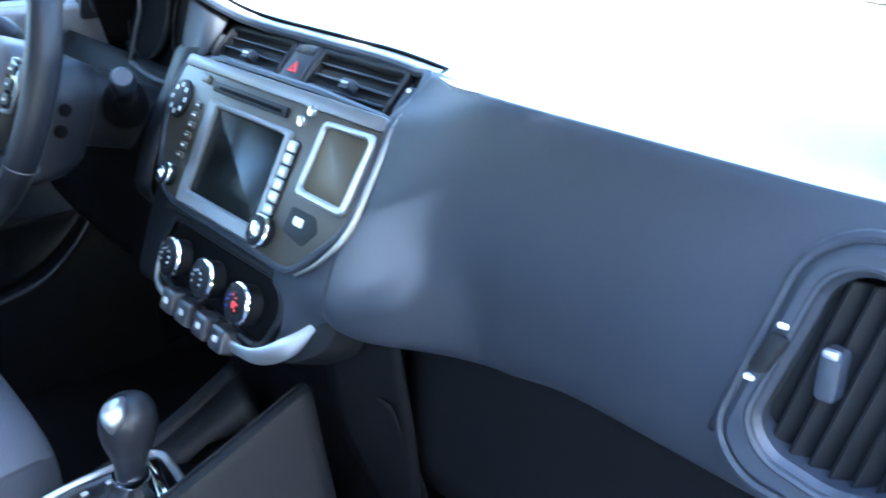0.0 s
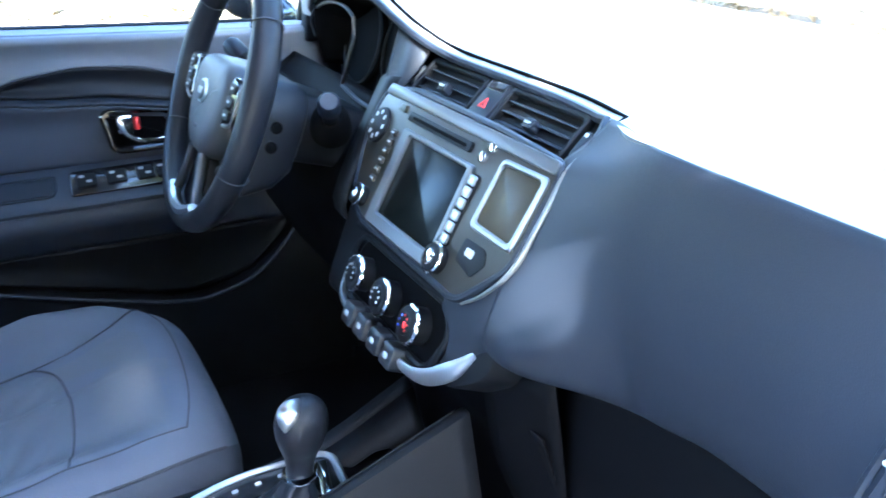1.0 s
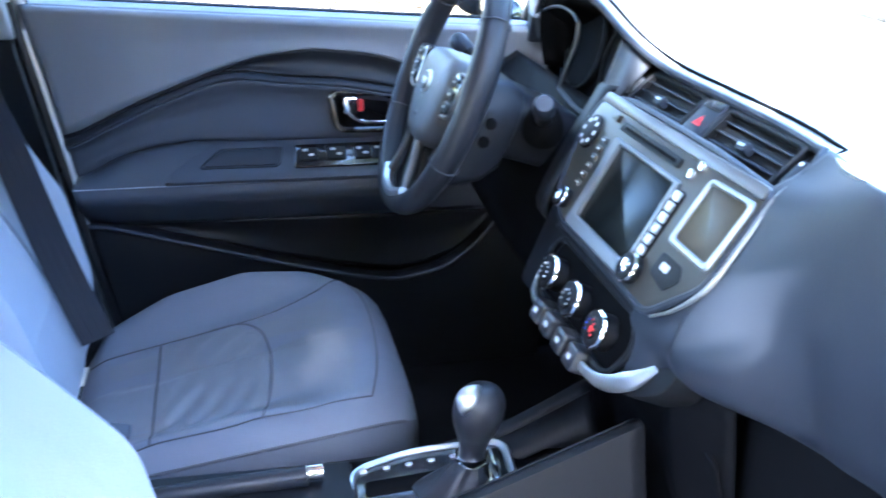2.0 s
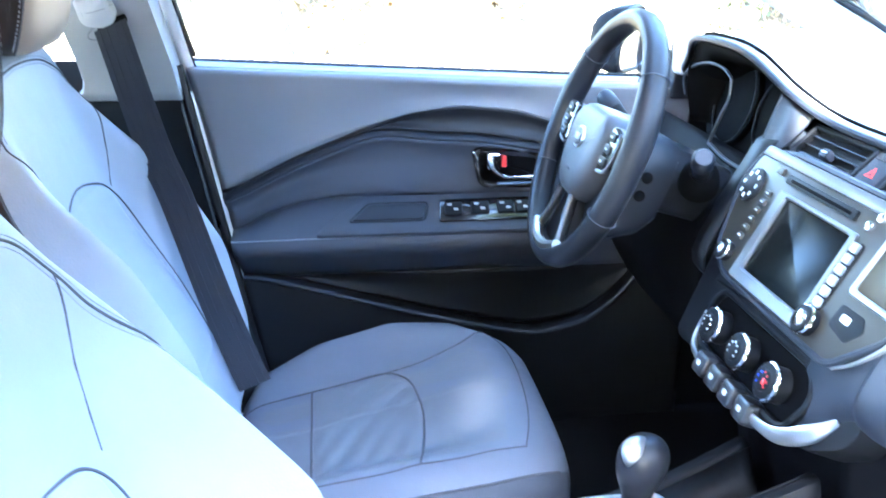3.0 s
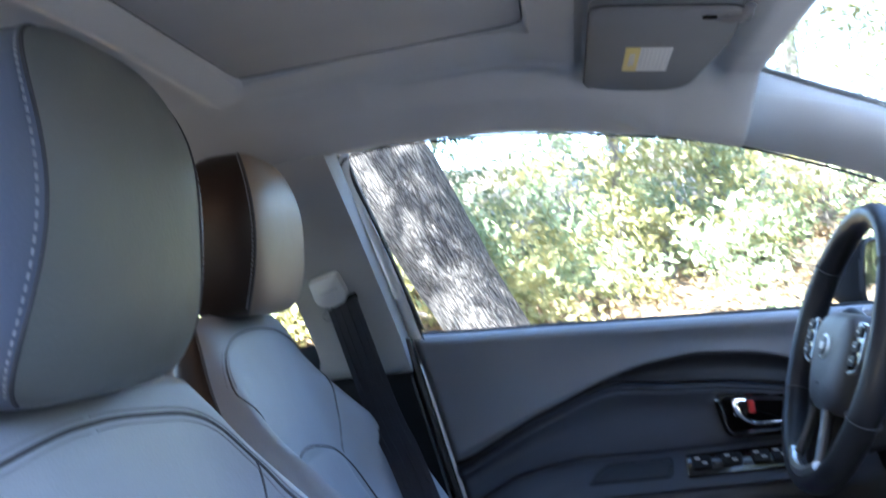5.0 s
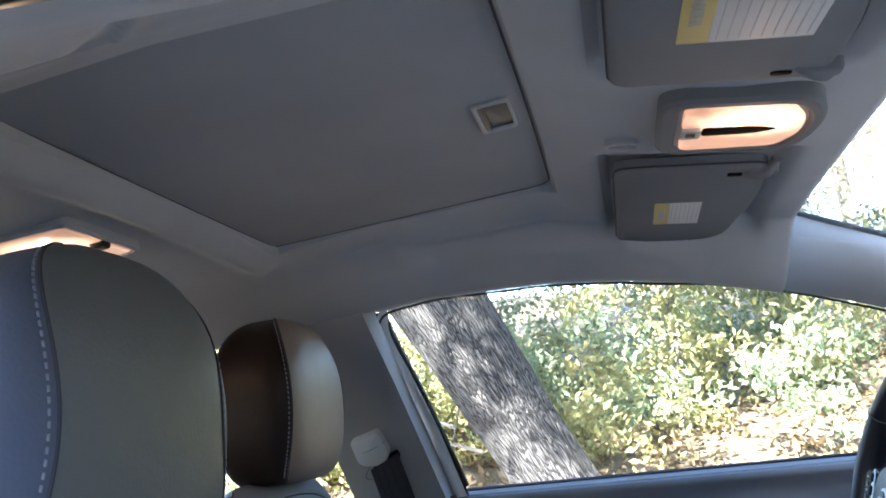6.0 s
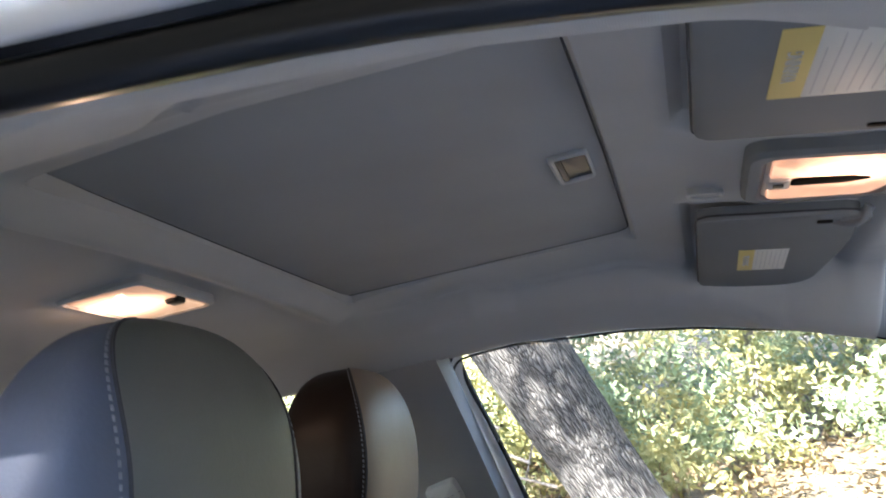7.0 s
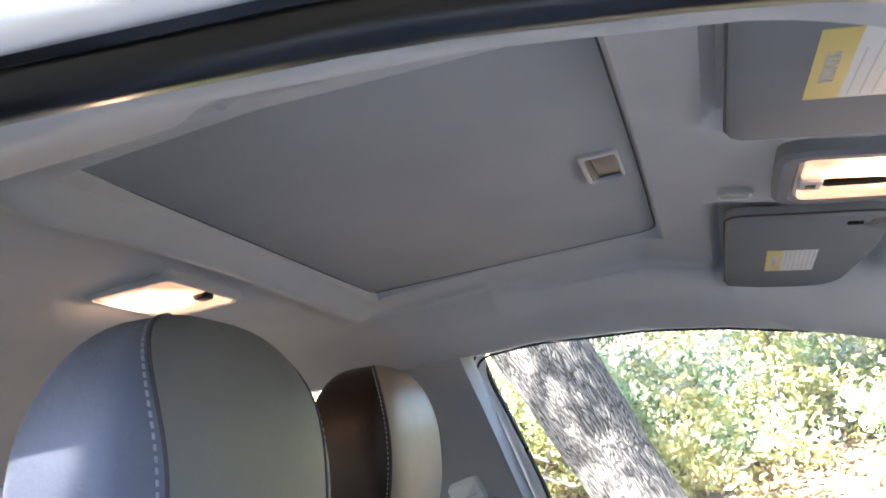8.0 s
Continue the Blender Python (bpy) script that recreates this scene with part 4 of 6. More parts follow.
    seam(cs, [(0.44, 0.118), (0.515, 0.117), (0.560, 0.101), (0.596, 0.062), (0.612, -0.014), (0.606, -0.082), (0.595, -0.130), (0.572, -0.205)], cushion, r=0.0018)
    part("piping", tube([cs.place(v, radians(155)) for v in np.linspace(0.10, 0.93, 60)], 0.0022, 8), GROOVE, cushion)
    # backrest: stations from bottom to top
    nx, nz = 0.90, 0.44
    bs = Shape(cy, [(0.0, -0.045, 0.455, nx, nz, 0.15, 0.06, 0), (0.04, -0.048, 0.48, nx, nz, 0.19, 0.10, 0.03), (0.14, -0.068, 0.545, nx, nz, 0.235, 0.13, 0.105 if wide else 0.060), (0.32, -0.127, 0.655, nx, nz, 0.256 + wide * 1.4, 0.14, 0.135 if wide else 0.100),
                    (0.5, -0.192, 0.760, nx, nz, 0.252 + wide * 1.65, 0.14, 0.105), (0.68, -0.238, 0.862, nx, nz, 0.236 + wide * 1.75, 0.11, 0.048 + wide * 0.25), (0.82, -0.266, 0.938, nx, nz, 0.200 + wide * 1.8, 0.085, 0.010 + wide * 0.36), (0.91, -0.281, 0.986, nx, nz, 0.182 + wide * 1.55, 0.070, 0.003),
                    (0.965, -0.294, 1.009, nx, nz, 0.165 + wide * 1.2, 0.055, 0), (1.0, -0.308, 1.016, nx, nz, 0.13, 0.03, 0)])
    bv, bf = bs.geo(60)
    front = [f for f in bf if len(f) == 4 and all(4 <= i % 72 <= 32 for i in f)]
    shown = {tuple(f) for f in front}
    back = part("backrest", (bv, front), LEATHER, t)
    part("backrest_side", (bv, [f for f in bf if tuple(f) not in shown]), LEATHER if wide else LEATHER_BROWN, t, "" if wide else "backrest sides and back, shade in their brown")
    for a in (20, 160):
        part("edge_piping", tube([bs.place(v, radians(a)) for v in np.linspace(0.08, 0.985, 70)], 0.0016, 6), THREAD if wide else GROOVE, back)
    for q in (-1, 1):
        # the side seam splits below the shoulder; the inner branch runs down to the bow of the insert
        seam(bs, [(0.800, q * (0.176 + wide * 0.8)), (0.770, q * (0.180 + wide * 0.4)), (0.690, q * (0.165 + wide * 0.3)), (0.625, q * (0.148 + wide * 0.3)), (0.575, q * (0.124 + wide * 0.6))], back)
        low = [(0.609, 0.250), (0.682, 0.224), (0.738, 0.208)] if wide else []
        top = [(0.800, 0.176 + wide * 0.8), (0.865, 0.150 + wide), (0.898, 0.114 + wide), (0.914, 0.08), (0.923, 0.03), (0.924, 0.0)]
        seam(bs, [(a, q * b) for a, b in low + top], back, stitched=0.006, r=0.0015)
    seam(bs, [(0.15, -0.112), (0.29, -0.130), (0.415, -0.135), (0.52, -0.134), (0.585, -0.105), (0.615, -0.052), (0.625, 0.0), (0.615, 0.052), (0.585, 0.105), (0.52, 0.134), (0.415, 0.135), (0.29, 0.130), (0.15, 0.112)], back, r=0.0016, n=120)
    patch(bs, 0.16, 0.605, -0.126, 0.126, 0.005, "back_insert", back, LEATHER)

    # headrest: a rounded pad, front and sides sewn together along a welt
    hx, hz, W, H, D = (-0.289, 1.120, 0.142, 0.104, 0.051) if wide else (-0.288, 1.120, 0.132, 0.104, 0.063)
    def head(b, a):
        """a round the pad seen from above (0 is forward), b from bottom to top."""
        zz = (H if b > 0 else 0.112) * math.sin(b)
        c = math.cos(b) ** (0.74 if b > 0 else 0.36)
        top = 1 - 0.10 * max(0, math.sin(b)) ** 2
        x = D * sgnpow(math.cos(a), 0.42) * (math.cos(b) ** (0.62 if b > 0 else 0.34))
        if wide and x < 0:
            x *= 0.66
        y = W * sgnpow(math.sin(a), 0.55) * c * top
        lean = (0.30 if wide else 0.10) * zz
        return Vector((hx + x + lean * 0.2, cy + y, hz + zz))
    def welt(b, extra):
        return radians((34 if wide else 47) + (46 if wide else 24) * math.sin(b) ** 2 + extra)
    def pad_part(a0, a1):
        return grid(lambda u, v: (lambda b: head(b, radians(a0(b)) + (radians(a1(b)) - radians(a0(b))) * v))((u - 0.5) * math.pi * 0.985), 30, 34)
    w0 = lambda b: math.degrees(welt(b, 0))
    pad = part("headrest", pad_part(w0, lambda b: 360 - w0(b)), LEATHER_BLUE if wide > 0 else LEATHER_BROWN, t, "" if wide > 0 else "headrest sides, shade in their brown")
    part("front_panel", pad_part(lambda b: -w0(b), w0), LEATHER_OLIVE if wide > 0 else LEATHER_TAN, pad, "headrest front, tree light in its olive grey" if wide > 0 else "tan headrest front, its light in the colour")
    for q in (-1, 1):
        line = [head(b, q * welt(b, 0)) for b in np.linspace(-1.30, 1.40, 60)]
        part("welt", tube(line, 0.0014, 6), GROOVE, pad)
        for k in range(0, 84, 2):
            b0, b1 = -1.15 + 2.35 * k / 84, -1.15 + 2.35 * (k + 1.1) / 84
            part("stitch", tube([head(b0, q * welt(b0, 5)), head(b1, q * welt(b1, 5))], 0.0010, 5), THREAD, pad)
    for q in (-0.055, 0.055):
        part("headrest_post", tube([(hx - 0.022, cy + q, 1.05), (hx - 0.014, cy + q, 0.98)], 0.006, 10), CHROME, t)
        part("post_sleeve", moved(disc(0.013, -0.012, 0.006, 16, 0.002), Matrix.Translation((hx - 0.026, cy + q, 1.004))), DARK, t)
    # plastic base and side shield
    part("seat_base", box((0.15, cy, 0.345), (0.40, 0.38, 0.13), 0.03), DARK, t)
    part("side_shield", moved(slab(rounded([(-0.24, -0.07), (0.16, -0.06), (0.19, 0.0), (0.10, 0.045), (-0.24, 0.055)], 0.03), -0.01, 0.012, 0.006), frame_at((0.12, cy - 0.205, 0.37), (1, 0, 0), (0, 0, 1))), DARK, t)
    return t


driver_seat = seat(0.355)
passenger_seat = seat(0.355, 0.028)
passenger_seat.location += Vector((0.124, -0.710, -0.040))
tagged(driver_seat, "grey leather driver's seat beside the steering wheel")
tagged(passenger_seat, "grey leather passenger seat slid forward, brightly daylit")

buckle = thing("belt_buckle", (0.04, 0.11, 0.50), "black seat belt buckle beside the driver's cushion", "belt buckle")
part("body", moved(slab(rect(0.028, 0.060, 0.006), -0.01, 0.01, 0.004), frame_at((0.030, 0.118, 0.512), (1, 0, -0.2), (0.1, -0.3, 1))), ARM, buckle)
part("button", moved(slab(rect(0.022, 0.014, 0.003, 3, 0, 0.020), 0.008, 0.013, 0.002), frame_at((0.030, 0.118, 0.512), (1, 0, -0.2), (0.1, -0.3, 1))), PANEL, buckle)


# ---- dashboard ----
LIPS = [(0.700, 0.62, 0.945), (0.655, 0.56, 0.955), (0.640, 0.505, 0.982), (0.630, 0.460, 1.012), (0.634, 0.36, 1.017), (0.640, 0.28, 1.008), (0.655, 0.20, 0.976), (0.672, 0.12, 0.954), (0.680, 0.0, 0.949), (0.682, -0.12, 0.947), (0.676, -0.20, 0.944), (0.650, -0.26, 0.948), (0.636, -0.32, 0.953), (0.632, -0.45, 0.953), (0.630, -0.60, 0.951), (0.64, -0.72, 0.947)]
lips = curve(LIPS, 110)
dash = thing("dashboard", (0.8, 0.0, 0.5), "dark grey grained plastic dashboard lit from above", "dashboard")


def pad_geo():
    rows = []
    for p in lips:
        row = [Vector((p.x + 0.010, p.y, p.z - 0.012)), Vector((p.x + 0.001, p.y, p.z - 0.005))]
        n = 22
        hood = step(0.16, 0.30, p.y) * (1 - step(0.50, 0.58, p.y))
        for k in range(n + 1):
            v = k / n
            x = p.x + (1.12 - p.x) * v
            rise = 0.030 * math.sin(math.pi * min(1, v * 1.1)) * (1 - 0.4 * hood)
            row.append(Vector((x, p.y, p.z * (1 - step(0.1, 1, v)) + 0.965 * step(0.1, 1, v) + rise * (1 - math.exp(-v * 14)))))
        rows.append(row)
    return loft(rows, closed=False)


part("upper_pad", pad_geo(), PAD, dash, "grained soft upper pad, daylight raised in its colour", solid=-0.004)
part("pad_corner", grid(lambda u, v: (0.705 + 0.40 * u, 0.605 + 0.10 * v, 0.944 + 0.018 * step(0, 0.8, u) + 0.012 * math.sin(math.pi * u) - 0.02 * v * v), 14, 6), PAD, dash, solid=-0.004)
edge_line = [p for p in lips if -0.178 < p.y < 0.60]
corner = [Vector((0.676, -0.194, 0.942)), Vector((0.665, -0.203, 0.934)), Vector((0.645, -0.209, 0.920)), Vector((0.626, -0.2135, 0.907))]
part("pad_edge", tube([p + Vector((-0.001, 0, -0.004)) for p in edge_line] + corner, 0.0048, 8), PANEL, dash)
part("pad_groove", tube([p + Vector((0.012, 0, 0.0025)) for p in edge_line] + [Vector((0.690, -0.203, 0.9455)), Vector((0.672, -0.213, 0.942))], 0.0022, 6), HOLE, dash)

# front faces: the swelling side of the centre stack runs into the passenger panel
PROF_STACK = [(0.676, 0.944), (0.650, 0.925), (0.622, 0.908), (0.600, 0.868), (0.577, 0.826), (0.560, 0.790), (0.552, 0.767), (0.554, 0.752), (0.565, 0.738), (0.588, 0.730), (0.630, 0.727)]
PROF_PASS = [(0.634, 0.952), (0.627, 0.944), (0.620, 0.925), (0.611, 0.895), (0.605, 0.865), (0.602, 0.838), (0.604, 0.812), (0.610, 0.787), (0.619, 0.764), (0.632, 0.747), (0.658, 0.738)]


def front_face(y0, y1, n):
    rows = []
    for i in range(n + 1):
        y = y0 + (y1 - y0) * i / n
        w = step(0.205, 0.345, -y)
        sag = 0.014 * math.exp(-((y + 0.335) / 0.055) ** 2)
        a = [Vector((p[0], 0, p[1])).lerp(Vector((q[0], 0, q[1])), w ** (0.9 if k < 6 else 1.3)) for k, (p, q) in enumerate(zip(PROF_STACK, PROF_PASS))]
        far = max(0.0, -y - 0.58)
        line = curve([(v.x + far * far * 1.2, y, v.z - sag * step(5, 9, k)) for k, v in enumerate(a)], 40)
        rows.append(line)
    return loft(rows, closed=False)


MSV = frame_at((0.609, -0.632, 0.858), (0.12, -1, 0), (0.14, 0, 1))


def vent_cut(geo):
    """Opens the panel where the side vent sits."""
    back = MSV.inverted()
    keep = []
    for f in geo[1]:
        c = back @ (sum((Vector(geo[0][i]) for i in f), Vector()) / len(f))
        if not (((c.x - 0.020) / 0.057) ** 4 + ((c.y - 0.002) / 0.062) ** 4 < 1):
            keep.append(f)
    return geo[0], keep


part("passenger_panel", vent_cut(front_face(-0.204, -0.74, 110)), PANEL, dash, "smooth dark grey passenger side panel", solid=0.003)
MS = frame_at((0.58, 0.0, 0.835), (0, -1, 0), (0.486, 0, 0.874))
RADIO_OUT = rounded([(-0.168, 0.080), (-0.176, 0.038), (-0.140, -0.040), (-0.100, -0.060), (0.152, -0.064), (0.205, -0.012), (0.213, 0.087), (0.10, 0.092), (-0.10, 0.092)], 0.014, 4)
MC = frame_at((0.540, 0.0, 0.7235), (0, -1, 0), (0.36, 0, 0.93))
CLIMATE_OUT = rounded([(-0.098, -0.030), (0.118, -0.030), (0.140, 0.012), (0.122, 0.036), (-0.098, 0.036), (-0.112, 0.0)], 0.018, 5)
STACK_LOW = PROF_STACK[:5] + [(0.560, 0.790), (0.551, 0.765), (0.546, 0.745), (0.541, 0.722), (0.543, 0.702), (0.566, 0.690)]


def inside(p, poly):
    """Whether the 2d place p lies in the polygon."""
    hit = False
    for a, b in zip(poly, poly[1:] + poly[:1]):
        if (a.y > p.y) != (b.y > p.y) and p.x < (b.x - a.x) * (p.y - a.y) / (b.y - a.y) + a.x:
            hit = not hit
    return hit


def swell_corner():
    """The swell carried on round the radio's lower corner to the climate panel."""
    rows = []
    for i in range(71):
        y = -0.203 + 0.085 * i / 70
        w = step(0.0, 0.06, y + 0.203)
        rows.append(curve([(p[0] + (q[0] - p[0]) * w, y, p[1] + (q[1] - p[1]) * w) for p, q in zip(PROF_STACK, STACK_LOW)], 150))
    vs, fs = loft(rows, caps=False, closed=False)
    cuts = [(MS.inverted(), RADIO_OUT), (MC.inverted(), CLIMATE_OUT)]
    kept = []
    for f in fs:
        c = sum((Vector(vs[i]) for i in f), Vector()) / len(f)
        if c.z < 0.86 and not any(inside(m @ c, poly) for m, poly in cuts):
            kept.append(f)
    return vs, kept


part("swell_corner", swell_corner(), PANEL, dash, solid=0.003)
# behind the centre stack and towards the steering column
part("stack_core", box((0.76, 0.0, 0.79), (0.18, 0.40, 0.24), 0.01), DARK, dash)
part("stack_flank", loft([[Vector((x + 0.01, 0.185 + 0.02 * k, z)) for x, z in PROF_STACK] for k in range(3)], closed=False), DARK, dash, solid=0.003)
part("knee_panel", loft([curve([(0.665, y, 0.865), (0.610, y, 0.82), (0.575, y, 0.75), (0.585, y, 0.66), (0.64, y, 0.56)], 24) for y in np.linspace(0.20, 0.70, 18)], closed=False), LOWER, dash, "lower panel under the steering column, footwell shade in its black", solid=0.003)
part("glove_box", loft([curve([(0.670, y, 0.742), (0.648, y, 0.727), (0.636, y, 0.66), (0.640, y, 0.57), (0.70, y, 0.50), (0.85, y, 0.47)], 24) for y in np.linspace(-0.205, -0.70, 16)], closed=False), LOWER, dash, "glove box lid, footwell shade in its black", solid=0.004)
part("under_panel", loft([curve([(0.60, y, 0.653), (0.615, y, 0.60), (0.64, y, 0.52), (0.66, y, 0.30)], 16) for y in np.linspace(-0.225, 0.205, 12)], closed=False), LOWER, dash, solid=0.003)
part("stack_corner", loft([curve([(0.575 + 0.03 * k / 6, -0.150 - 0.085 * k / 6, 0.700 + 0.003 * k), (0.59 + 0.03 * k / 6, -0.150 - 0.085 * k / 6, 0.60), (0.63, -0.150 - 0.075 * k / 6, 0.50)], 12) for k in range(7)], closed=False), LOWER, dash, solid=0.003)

# instrument binnacle
cl = thing("instrument_cluster", (0.68, 0.36, 0.87), "dark instrument cluster under a curved hood", "instrument cluster")
hood_under = [lips[k] for k in range(8, 52)]
rows = []
for p in hood_under:
    d = Vector((0.72, 0.36, 0.925)) - Vector((p.x, p.y, p.z))
    rows.append([p + Vector((0.004, 0, -0.010)), p + d * 0.25 + Vector((0, 0, -0.004)), p + Vector((0.085, d.y * 0.45, d.z * 0.45 - 0.01))])
part("hood_lining", loft(rows, closed=False), HOLE, cl, solid=0.002)
part("dial_plate", moved(slab(rounded([(-0.16, -0.075), (0.155, -0.075), (0.165, 0.02), (0.12, 0.085), (-0.12, 0.095), (-0.17, 0.03)], 0.03), -0.01, 0.0, 0.002), frame_at((0.700, 0.37, 0.925), (0, -1, 0), (0.25, 0, 0.97))), HOLE, cl)
for cy_, r_ in ((0.435, 0.062), (0.290, 0.062)):
    m = frame_at((0.692, cy_, 0.920), (0, -1, 0), (0.25, 0, 0.97))
    ring = [(r_ * math.cos(a), r_ * math.sin(a), 0.006) for a in np.linspace(0, 2 * math.pi, 40, endpoint=False)]
    dial = part("dial", moved(disc(r_, -0.01, 0.002, 40, 0.002), m), HOLE, cl)
    part("dial_ring", moved(tube(ring, 0.0014, 8, closed=True), m), DARK, dial)
part("inboard_wall", loft([curve([(0.652, 0.212, 0.968), (0.640, 0.214, 0.93), (0.628, 0.216, 0.888), (0.622, 0.218, 0.862)], 12), curve([(0.745, 0.246, 0.968), (0.735, 0.250, 0.93), (0.725, 0.256, 0.888), (0.72, 0.26, 0.85)], 12)], closed=False), PANEL, cl, solid=0.003)
part("inboard_face", loft([curve([(0.652, 0.212, 0.966), (0.640, 0.214, 0.93), (0.628, 0.216, 0.888), (0.615, 0.218, 0.850)], 12), curve([(0.672, 0.165, 0.952), (0.655, 0.165, 0.930), (0.632, 0.168, 0.905), (0.60, 0.17, 0.85)], 12)], closed=False), PANEL, cl, solid=0.003)
part("dial_arch", tube(curve([(0.650, 0.535, 0.915), (0.645, 0.535, 0.942), (0.645, 0.50, 0.963), (0.645, 0.44, 0.976), (0.645, 0.385, 0.976), (0.646, 0.357, 0.966)], 24), 0.0024, 8), PANEL, cl)
part("centre_rib", tube(curve([(0.646, 0.357, 0.966), (0.646, 0.360, 0.937), (0.645, 0.380, 0.910), (0.643, 0.398, 0.880), (0.642, 0.405, 0.866)], 20), 0.0024, 8), GUNMETAL, cl, "bright curved rib between the dials")
part("lower_rim", tube(curve([(0.642, 0.405, 0.866), (0.640, 0.34, 0.858), (0.632, 0.27, 0.862), (0.624, 0.222, 0.870)], 20), 0.003, 8), PANEL, cl)
part("outer_wall", loft([curve([(0.640, 0.505, 0.968), (0.640, 0.505, 0.93), (0.65, 0.505, 0.88)], 10), curve([(0.735, 0.47, 0.97), (0.735, 0.475, 0.93), (0.735, 0.48, 0.87)], 10)], closed=False), HOLE, cl, solid=0.003)

# ---- centre vents and hazard switch ----
MV = frame_at((0.656, 0.0, 0.918), (0, -1, 0), (0.71, 0, 0.70))


def air_vent(cx, w, h, n, m, name_label, mat_frame, tab_at=0.0, lean=0.5):
    t = thing("air_vent", m @ Vector((cx, -h / 2, 0)), name_label, "air vent", "dashboard vents")
    outer, inner = rect(w + 0.012, h + 0.012, 0.006, 4, cx), rect(w, h, 0.004, 4, cx)
    part("vent_frame", moved(band(outer, inner, -0.02, 0.003, 0.0015), m), mat_frame, t)
    part("duct", moved(slab(rect(w, h, 0.002, 2, cx), -0.045, -0.030, 0.001), m), HOLE, t)
    for k in range(n):
        y = -h / 2 + h * (k + 0.5) / n
        sl = moved(slab(rect(w - 0.001, 0.013, 0.001, 2), -0.0008, 0.0008, 0.0004), Matrix.Translation((cx, y, -0.006)) @ Matrix.Rotation(radians(-62 * lean * 2), 4, "X"))
        part("slat", moved(sl, m), PANEL, t)
    for k in range(5):
        x = cx - w / 2 + w * (k + 0.5) / 5
        part("vane", moved(box((x, 0, -0.020), (0.0016, h, 0.016), 0.0004), m), HOLE, t)
    tab = part("slider", moved(slab(rect(0.018, 0.012, 0.003, 3, cx + tab_at, 0.0), -0.004, 0.007, 0.003), m), PANEL, t, "grey direction slider")
    part("slider_grip", moved(slab(rect(0.010, 0.003, 0.001, 2, cx + tab_at, 0.0), 0.006, 0.0085, 0.001), m), SILVER, tab)
    return t


part("vent_surround", moved(slab(rounded([(-0.200, -0.036), (0.196, -0.036), (0.205, 0.020), (0.190, 0.036), (-0.200, 0.036)], 0.008), -0.03, -0.006, 0.003), MV), DARK, dash, "dark plastic surround of the vents")
air_vent(-0.093, 0.128, 0.050, 4, MV, "black centre air vent with horizontal slats", DARK, 0.0)
air_vent(0.099, 0.132, 0.050, 4, MV, "black centre air vent catching daylight", DARK, 0.0)
for sx in (-0.180, 0.183):
    part("vent_wheel", moved(slab(rect(0.013, 0.030, 0.005, 3, sx, 0.002), -0.01, 0.002, 0.003), MV), PANEL, dash)
    part("wheel_mark", moved(slab(rect(0.005, 0.004, 0.001, 2, sx, 0.012), 0.001, 0.0028, 0.0005), MV), WHITE_MARK, dash)
hz = thing("hazard_switch", MV @ Vector((0.002, -0.03, 0)), "grey hazard switch with a red triangle", "switch")
part("button", moved(slab(rounded([(-0.018, -0.030), (0.022, -0.030), (0.022, 0.034), (-0.018, 0.034)], 0.004), -0.012, 0.003, 0.002), MV), PANEL, hz)
tri = [Vector((0.002 + 0.0085 * math.cos(a), 0.0 + 0.0085 * math.sin(a))) for a in (math.pi / 2, math.pi * 7 / 6, math.pi * 11 / 6)]
tri2 = [Vector((0.002, 0.0)) + (p - Vector((0.002, 0.0))) * 0.5 for p in tri]
part("triangle", moved(band(tri, tri2, 0.0028, 0.0042, 0.0003), MV), RED_MARK, hz, "red warning triangle")
part("gloss_strip", moved(slab(rect(0.036, 0.012, 0.003, 3, 0.002, 0.024), 0.002, 0.0042, 0.001), MV), PIANO, hz)

# ---- radio with screen ----
radio = thing("car_radio", (0.60, 0.0, 0.78), "car radio with dark touch screen in a bronze bezel", "car radio")
part("bezel", moved(slab(RADIO_OUT, -0.03, 0.004, 0.004), MS), BRONZE, radio, "bronze grey metallic bezel")
part("bezel_rim", moved(tube([(p.x, p.y, 0.0) for p in inset(RADIO_OUT, -0.002)], 0.0045, 8, closed=True), MS), PANEL, radio)
part("side_strip", tube(curve([(0.680, -0.200, 0.9425), (0.650, -0.210, 0.924), (0.622, -0.218, 0.909), (0.596, -0.2185, 0.868), (0.573, -0.214, 0.828), (0.557, -0.189, 0.797), (0.549, -0.160, 0.778)], 40), [0.0032 - 0.0016 * step(0.5, 1, k / 40) for k in range(41)], 10), STEEL, radio, "bright satin side strip")
part("top_strip", moved(slab(rounded([(-0.165, 0.0775), (0.212, 0.0775), (0.212, 0.091), (-0.160, 0.091)], 0.005), 0.002, 0.0065, 0.002), MS), GUNMETAL, radio, "satin gunmetal top strip")
# screen and frame: 2d places are (to the passenger side, up the face)
FR = rounded([(-0.076, -0.060), (0.088, -0.060), (0.088, 0.052), (-0.080, 0.052)], 0.005, 4)
FRI = rounded([(-0.058, -0.044), (0.080, -0.044), (0.078, 0.046), (-0.060, 0.046)], 0.003, 4)
part("screen_frame", moved(band(FR, FRI, 0.002, 0.0085, 0.002), MS), GUNMETAL, radio, "satin gunmetal screen frame")
part("screen", moved(slab(FRI, -0.002, 0.0045, 0.0005), MS), SCREEN, radio, "dark glossy screen, switched off")
slot = part("disc_slot", moved(slab(rect(0.150, 0.011, 0.003, 3, -0.008, 0.066), 0.003, 0.0072, 0.001), MS), DARK, radio)
part("slot_gap", moved(slab(rect(0.128, 0.0035, 0.001, 2, -0.006, 0.0655), 0.007, 0.0078, 0.0003), MS), HOLE, slot)
